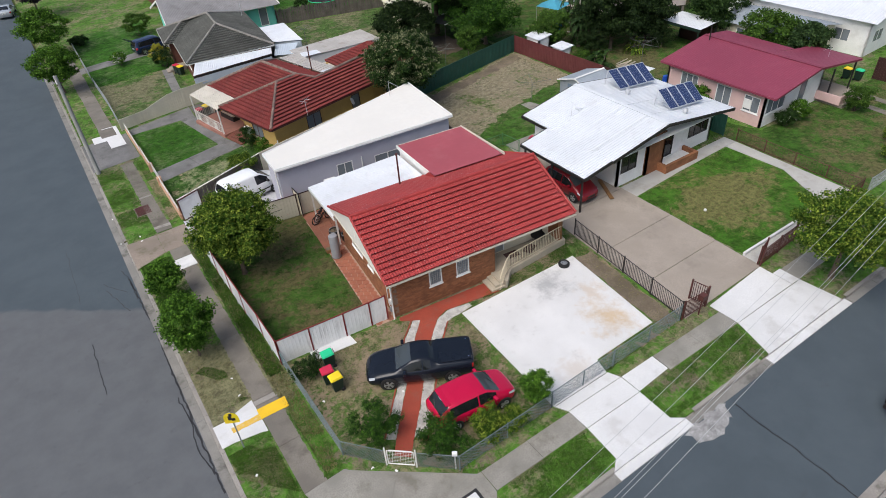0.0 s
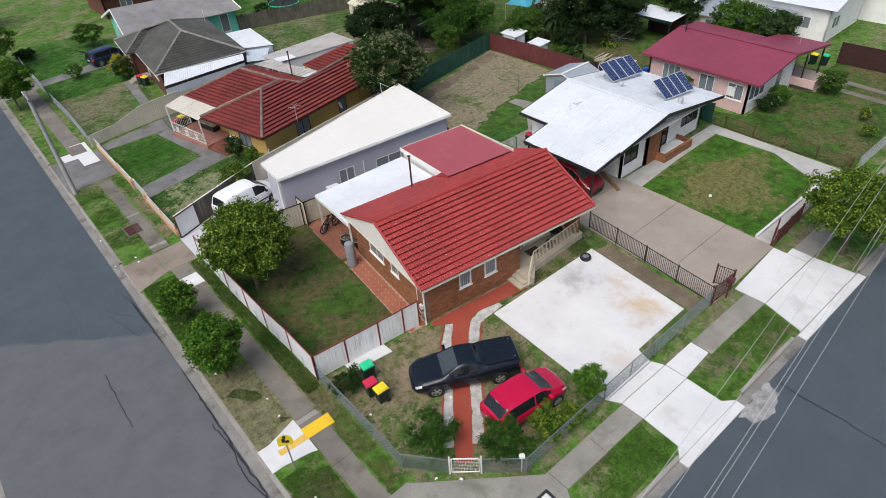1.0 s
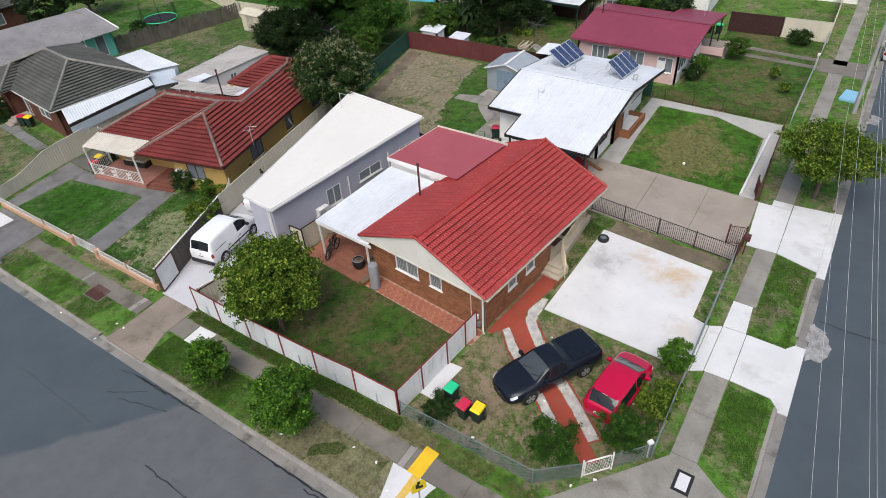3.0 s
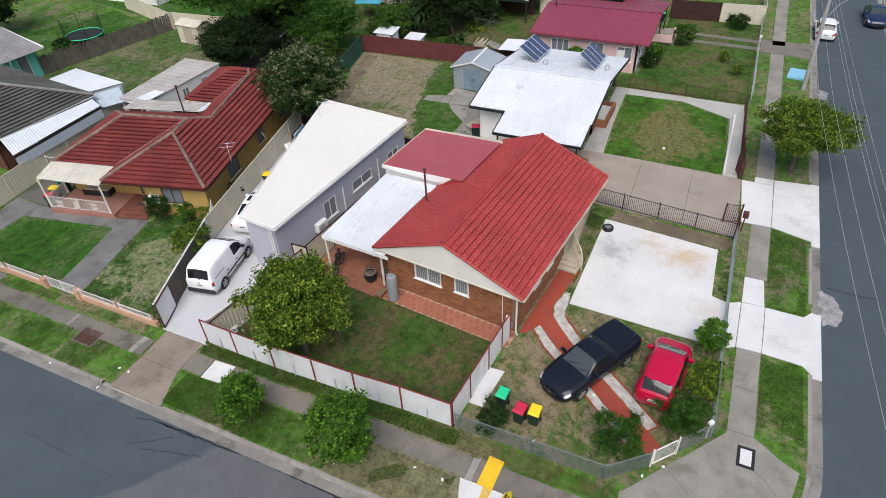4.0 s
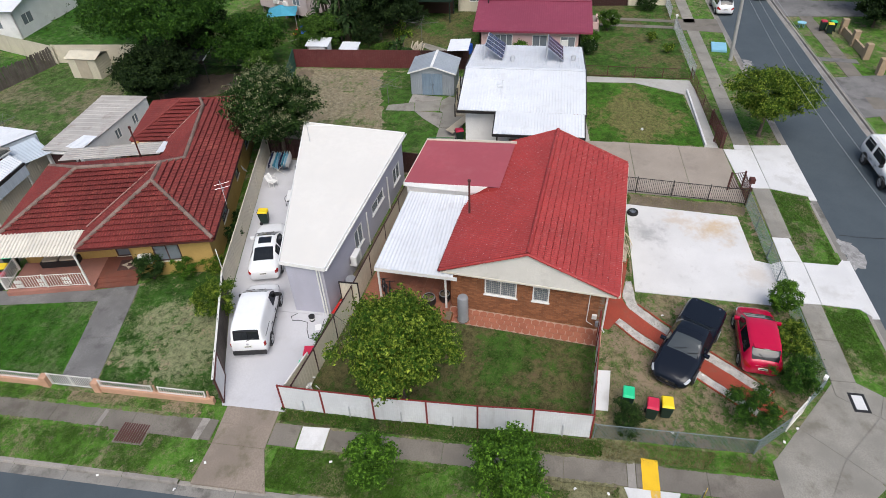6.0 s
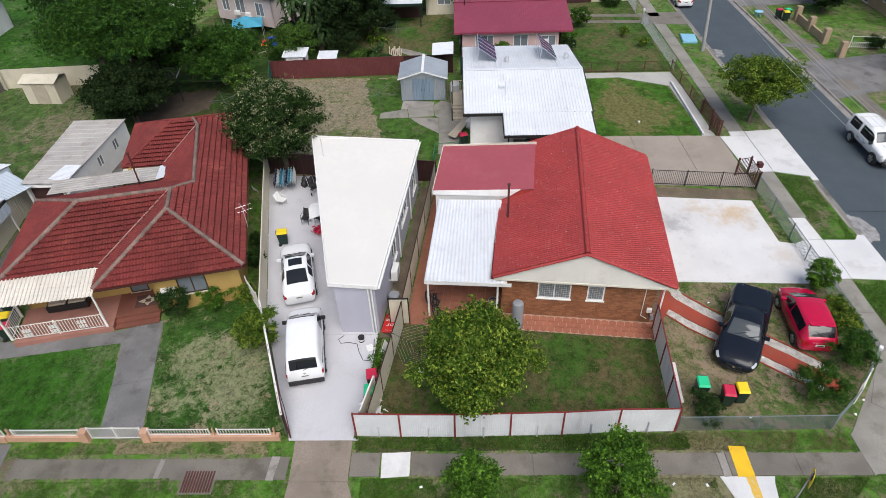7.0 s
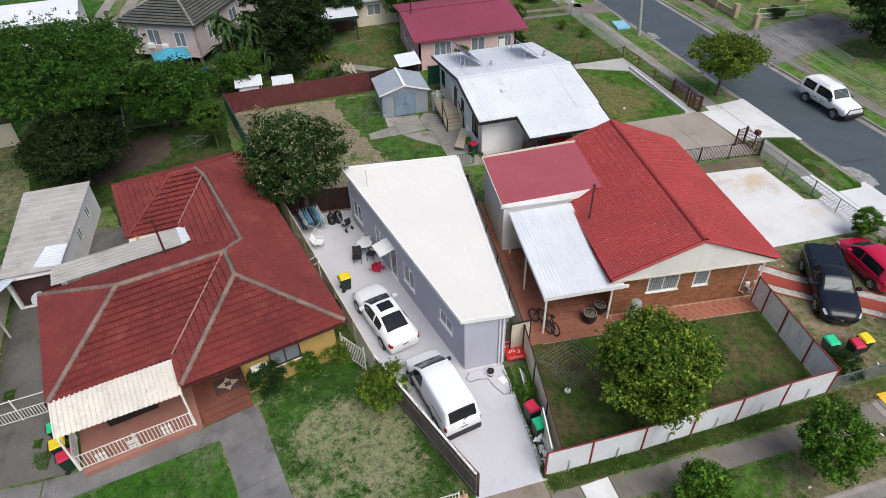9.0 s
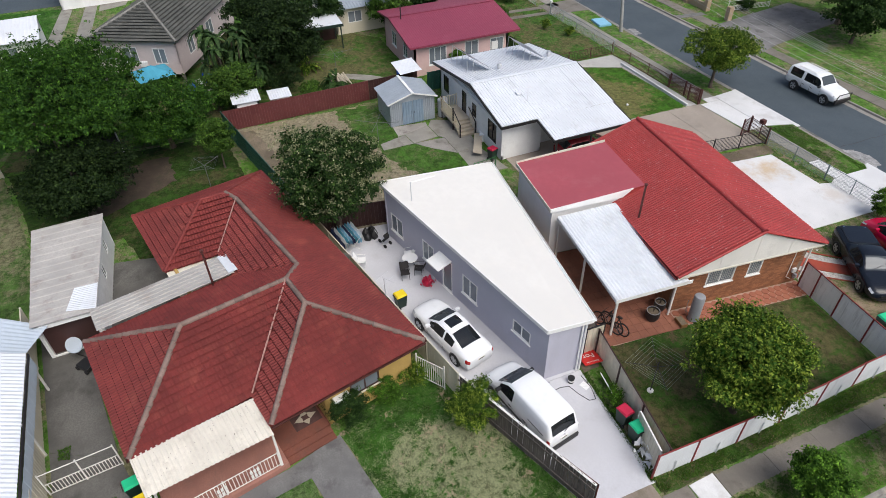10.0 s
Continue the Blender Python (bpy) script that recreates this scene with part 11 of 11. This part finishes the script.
part("mat", B().cyl((0, 0, 0.82), (0, 0, 0.86), 1.75, n=28), shade_cloth, tramp)
part("ring", B().tube([(1.85 * math.cos(a), 1.85 * math.sin(a), 0.86) for a in [2 * math.pi * i / 28 for i in range(29)]], 0.06, 6), lid_green, tramp)
for k in range(6):
    a = k * math.pi / 3
    part("pole", B().cyl((1.9 * math.cos(a), 1.9 * math.sin(a), 0), (1.9 * math.cos(a), 1.9 * math.sin(a), 2.5), 0.03), black_steel, tramp)
part("net_ring", B().tube([(1.9 * math.cos(a), 1.9 * math.sin(a), 2.5) for a in [2 * math.pi * i / 28 for i in range(29)]], 0.02, 5), black_steel, tramp)
net = B()
for i in range(56):
    a = 2 * math.pi * i / 56
    net.beam((1.88 * math.cos(a), 1.88 * math.sin(a), 0.9), (1.88 * math.cos(a), 1.88 * math.sin(a), 2.5), 0.012, 0.012)
part("net", net, black_steel, tramp)
pile = thing("timber_pile", "pile of pale timber lengths in the garden", "timber", (43.9, 38.9, 0))
for i in range(12):
    part("length", B().beam((-0.9 + 0.1 * (i % 3), -0.5 + 0.09 * i, 0.15 + 0.1 * (i % 4)), (0.9, -0.45 + 0.08 * i + 0.2 * (i % 2), 0.2 + 0.14 * (i % 3)), 0.09, 0.05), tread_tiles, pile)
drum = thing("plastic_drum", "blue plastic drum by the pink house", "drum", (43.4, 34.0, 0))
part("barrel", B().tube([(0, 0, 0), (0, 0, 0.4), (0, 0, 0.85)], [0.27, 0.3, 0.27], 18), blue_plastic, drum, smooth=30)
tank2 = thing("rain_tank", "small pale rain tank by the deck", "tank", (34.9, 33.5, 0.02))
part("barrel", B().tube([(0, 0, 0), (0, 0, 1.3), (0, 0, 1.35)], [0.4, 0.4, 0.33], 20), galv, tank2, smooth=30)
rub = thing("timber_stack", "pale boards and buckets beside the white house", "timber", (29.2, 33.0, 0.02), -25)
for i in range(5):
    part("board", B().beam((-1.2, 0.12 * i, 0.3 + 0.03 * i), (1.3, 0.1 * i, 0.5), 0.12, 0.03), tread_tiles, rub)
part("crate", B().box(0.9, -0.5, 0, 1.6, 0.1, 0.6), white_plastic, rub, bevel=0.02)
ball = thing("play_ball", "small pale ball on the boxed lawn", "ball", (30.3, 19.95, 0.11))
bmb = bmesh.new()
bmesh.ops.create_icosphere(bmb, subdivisions=2, radius=0.1)
bb = B()
bb.v, bb.f = [tuple(v.co) for v in bmb.verts], [tuple(v.index for v in f.verts) for f in bmb.faces]
bmb.free()
part("ball", bb, white_plastic, ball, smooth=True)
dish = thing("outdoor_spa", "small grey folding table in the side yard", "table", (19.9, 58.6, 0.03), 20)
part("top", B().prism([(0.6 * math.cos(a), 0.35 * math.sin(a)) for a in [2 * math.pi * i / 16 for i in range(16)]], 0.7, 0.74), pale_blue, dish)
for x in (-0.35, 0.35):
    part("leg", B().beam((x, -0.2, 0), (x, 0.2, 0.7), 0.03, 0.03), black_steel, dish)
mower = thing("lawn_mower", "dark push mower on the concrete", "mower", (18.9, 58.2, 0.03), 40)
part("deck", B().box(-0.4, -0.28, 0.1, 0.4, 0.28, 0.3), black_plastic, mower, bevel=0.05)
part("handle", B().tube([(-0.35, -0.22, 0.25), (-1.0, -0.22, 0.95), (-1.0, 0.22, 0.95), (-0.35, 0.22, 0.25)], 0.015, 5), black_steel, mower)
for x, y in ((-0.3, -0.3), (-0.3, 0.3), (0.3, -0.3), (0.3, 0.3)):
    part("wheel", B().cyl((x, y - 0.03, 0.11), (x, y + 0.03, 0.11), 0.11, n=12), rubber, mower)

paving("path_garden", "worn concrete path beside the pink house and garden", [[(41.0, 34.2), (42.1, 34.2), (44.2, 36.4), (45.6, 38.6), (44.9, 39.0), (43.3, 37.0), (41.0, 35.6)], [(45.0, 52.0), (45.6, 51.5), (49.6, 47.0), (49.1, 46.7)]], tan_path, 0.03)
bed("soil_garden", "bare brown soil under the shade trees", [(31.5, 57.5), (34.0, 53.0), (37.5, 53.5), (37.0, 58.0), (34.0, 59.5)], shaded_soil, 0.022, 0.2, 41)
bed("soil_garden", "trodden soil along the green fence", [(24.2, 45.2), (24.3, 44.0), (31.0, 45.6), (38.8, 47.4), (38.8, 48.6), (31.0, 46.8)], soil_m, 0.02, 0.2, 42)

# porch things
for x, y, rz in ((17.95, 23.62, -6), (19.1, 23.42, 24)):
    dm = thing("door_mat", "dark brown doormat on the porch tiles", "mat", (x, y, 0.475), rz)
    part("mat", B().box(-0.42, -0.27, 0, 0.42, 0.27, 0.02), mat_brown, dm, bevel=0.008)
pt = thing("outdoor_chair", "dark round chair on the porch", "chair", (20.0, 23.75, 0.475))
part("seat", B().cyl((0, 0, 0.35), (0, 0, 0.42), 0.42, n=20), black_plastic, pt)
for k in range(4):
    part("leg", B().cyl((0.3 * math.cos(k * 1.57), 0.3 * math.sin(k * 1.57), 0), (0.25 * math.cos(k * 1.57), 0.25 * math.sin(k * 1.57), 0.36), 0.02), black_steel, pt)
part("backrest", B().grid([[(0.42 * math.cos(a), 0.42 * math.sin(a), z) for a in (0.2, 0.7, 1.2, 1.7, 2.2, 2.7)] for z in (0.4, 0.85)]), black_plastic, pt)
sofa = thing("porch_sofa", "dark sofa with pale cushions on the yellow porch", "sofa", (11.6, 53.4, 0.3), 13)
part("base", B().box(-0.4, -1.0, 0, 0.4, 1.0, 0.4), black_plastic, sofa, bevel=0.05)
part("backrest", B().box(0.25, -1.0, 0.4, 0.42, 1.0, 0.8), black_plastic, sofa, bevel=0.05)
for y in (-0.5, 0.45):
    part("cushion", B().box(-0.35, y - 0.42, 0.4, 0.25, y + 0.42, 0.52), tread_tiles, sofa, bevel=0.05)
for x, y, mm, lb in ((10.03, 52.75, black_plastic, "black boot standing on the path"), (10.05, 52.4, white_plastic, "white cup standing on the path")):
    ob = thing("path_litter", lb, "litter", (x, y, 0.03))
    part("shape", B().tube([(0, 0, 0), (0, 0, 0.06), (0.05, 0, 0.14)], [0.09, 0.1, 0.06], 10), mm, ob, smooth=True)
rng = random.Random(5)
for i in range(18):
    x, y = rng.choice([(rng.uniform(-0.5, 1.8), rng.uniform(19, 48)), (rng.uniform(4.5, 12), rng.uniform(15.5, 23))])
    ob = thing("litter", "small pale scrap of litter on the ground", "litter", (x, y, 0.02 if x > 0.2 else -0.12), rng.uniform(0, 360), "scraps of litter")
    part("scrap", B().grid([[(-0.06, -0.04, 0), (0, -0.05, 0.03), (0.07, -0.03, 0.0)], [(-0.05, 0.05, 0.02), (0.01, 0.04, 0.045), (0.08, 0.05, 0.01)]]), white_plastic, ob)

# ---- brickwork of the red-roofed house: each brick proud of its mortar ----
def bricks(parent, m, length, height, openings, mat_used, limit=0, near=0.0, z0=0.0):
    """Stretcher courses over a wall face; x along it, y into it. Those nearest to x = near are parts, the others one joined part."""
    pitch, course = 0.24, 0.086
    spots = []
    for r in range(int((height - z0) / course)):
        z = z0 + r * course + 0.005
        free = [(0.0, length)]
        for a, b, za, zb in openings:
            if za - 0.03 < z + 0.076 and z < zb + 0.03:
                free = [(p, q) for s, e in free for p, q in ((s, min(e, a)), (max(s, b), e)) if q - p > 0.03]
        for s, e in free:
            k = int(s / pitch) - 1
            while k * pitch < e:
                a = k * pitch + (pitch / 2 if r % 2 else 0.0)
                p, q = max(a, s) + 0.005, min(a + pitch, e) - 0.005
                if q - p > 0.04:
                    spots.append((p, q, z))
                k += 1
    spots.sort(key=lambda s: abs(s[0] - near) + abs(s[2] - 1.2))
    whole = mesh_of(B().box(0, 0, 0, 0.23, 0.03, 0.076), "brick", mat_used)
    rest, made = B(), 0
    rng = random.Random(5)
    for p, q, z in spots:
        out = rng.uniform(-0.003, 0.004)
        if made < limit and q - p > 0.22:
            piece("brick", whole, parent, m @ pose(p, out, z))
            made += 1
        else:
            rest.box(p, out, z, q, 0.03, z + 0.076, m)
    part("brickwork", rest, mat_used, parent, kind="stuff")


bricks(house, R90, N0 - S0, 2.6, [(1.72, 3.3, 1.16, 2.22), (4.07, 4.87, 1.19, 2.2)], brick_m, 150, N0 - S0)
bricks(house, pose(W0, S0, 0), PORCH_U - W0, 2.6, [(2.1, 2.85, 1.09, 2.15), (3.72, 4.5, 1.07, 2.13)], brick_m, 150, 0.0)
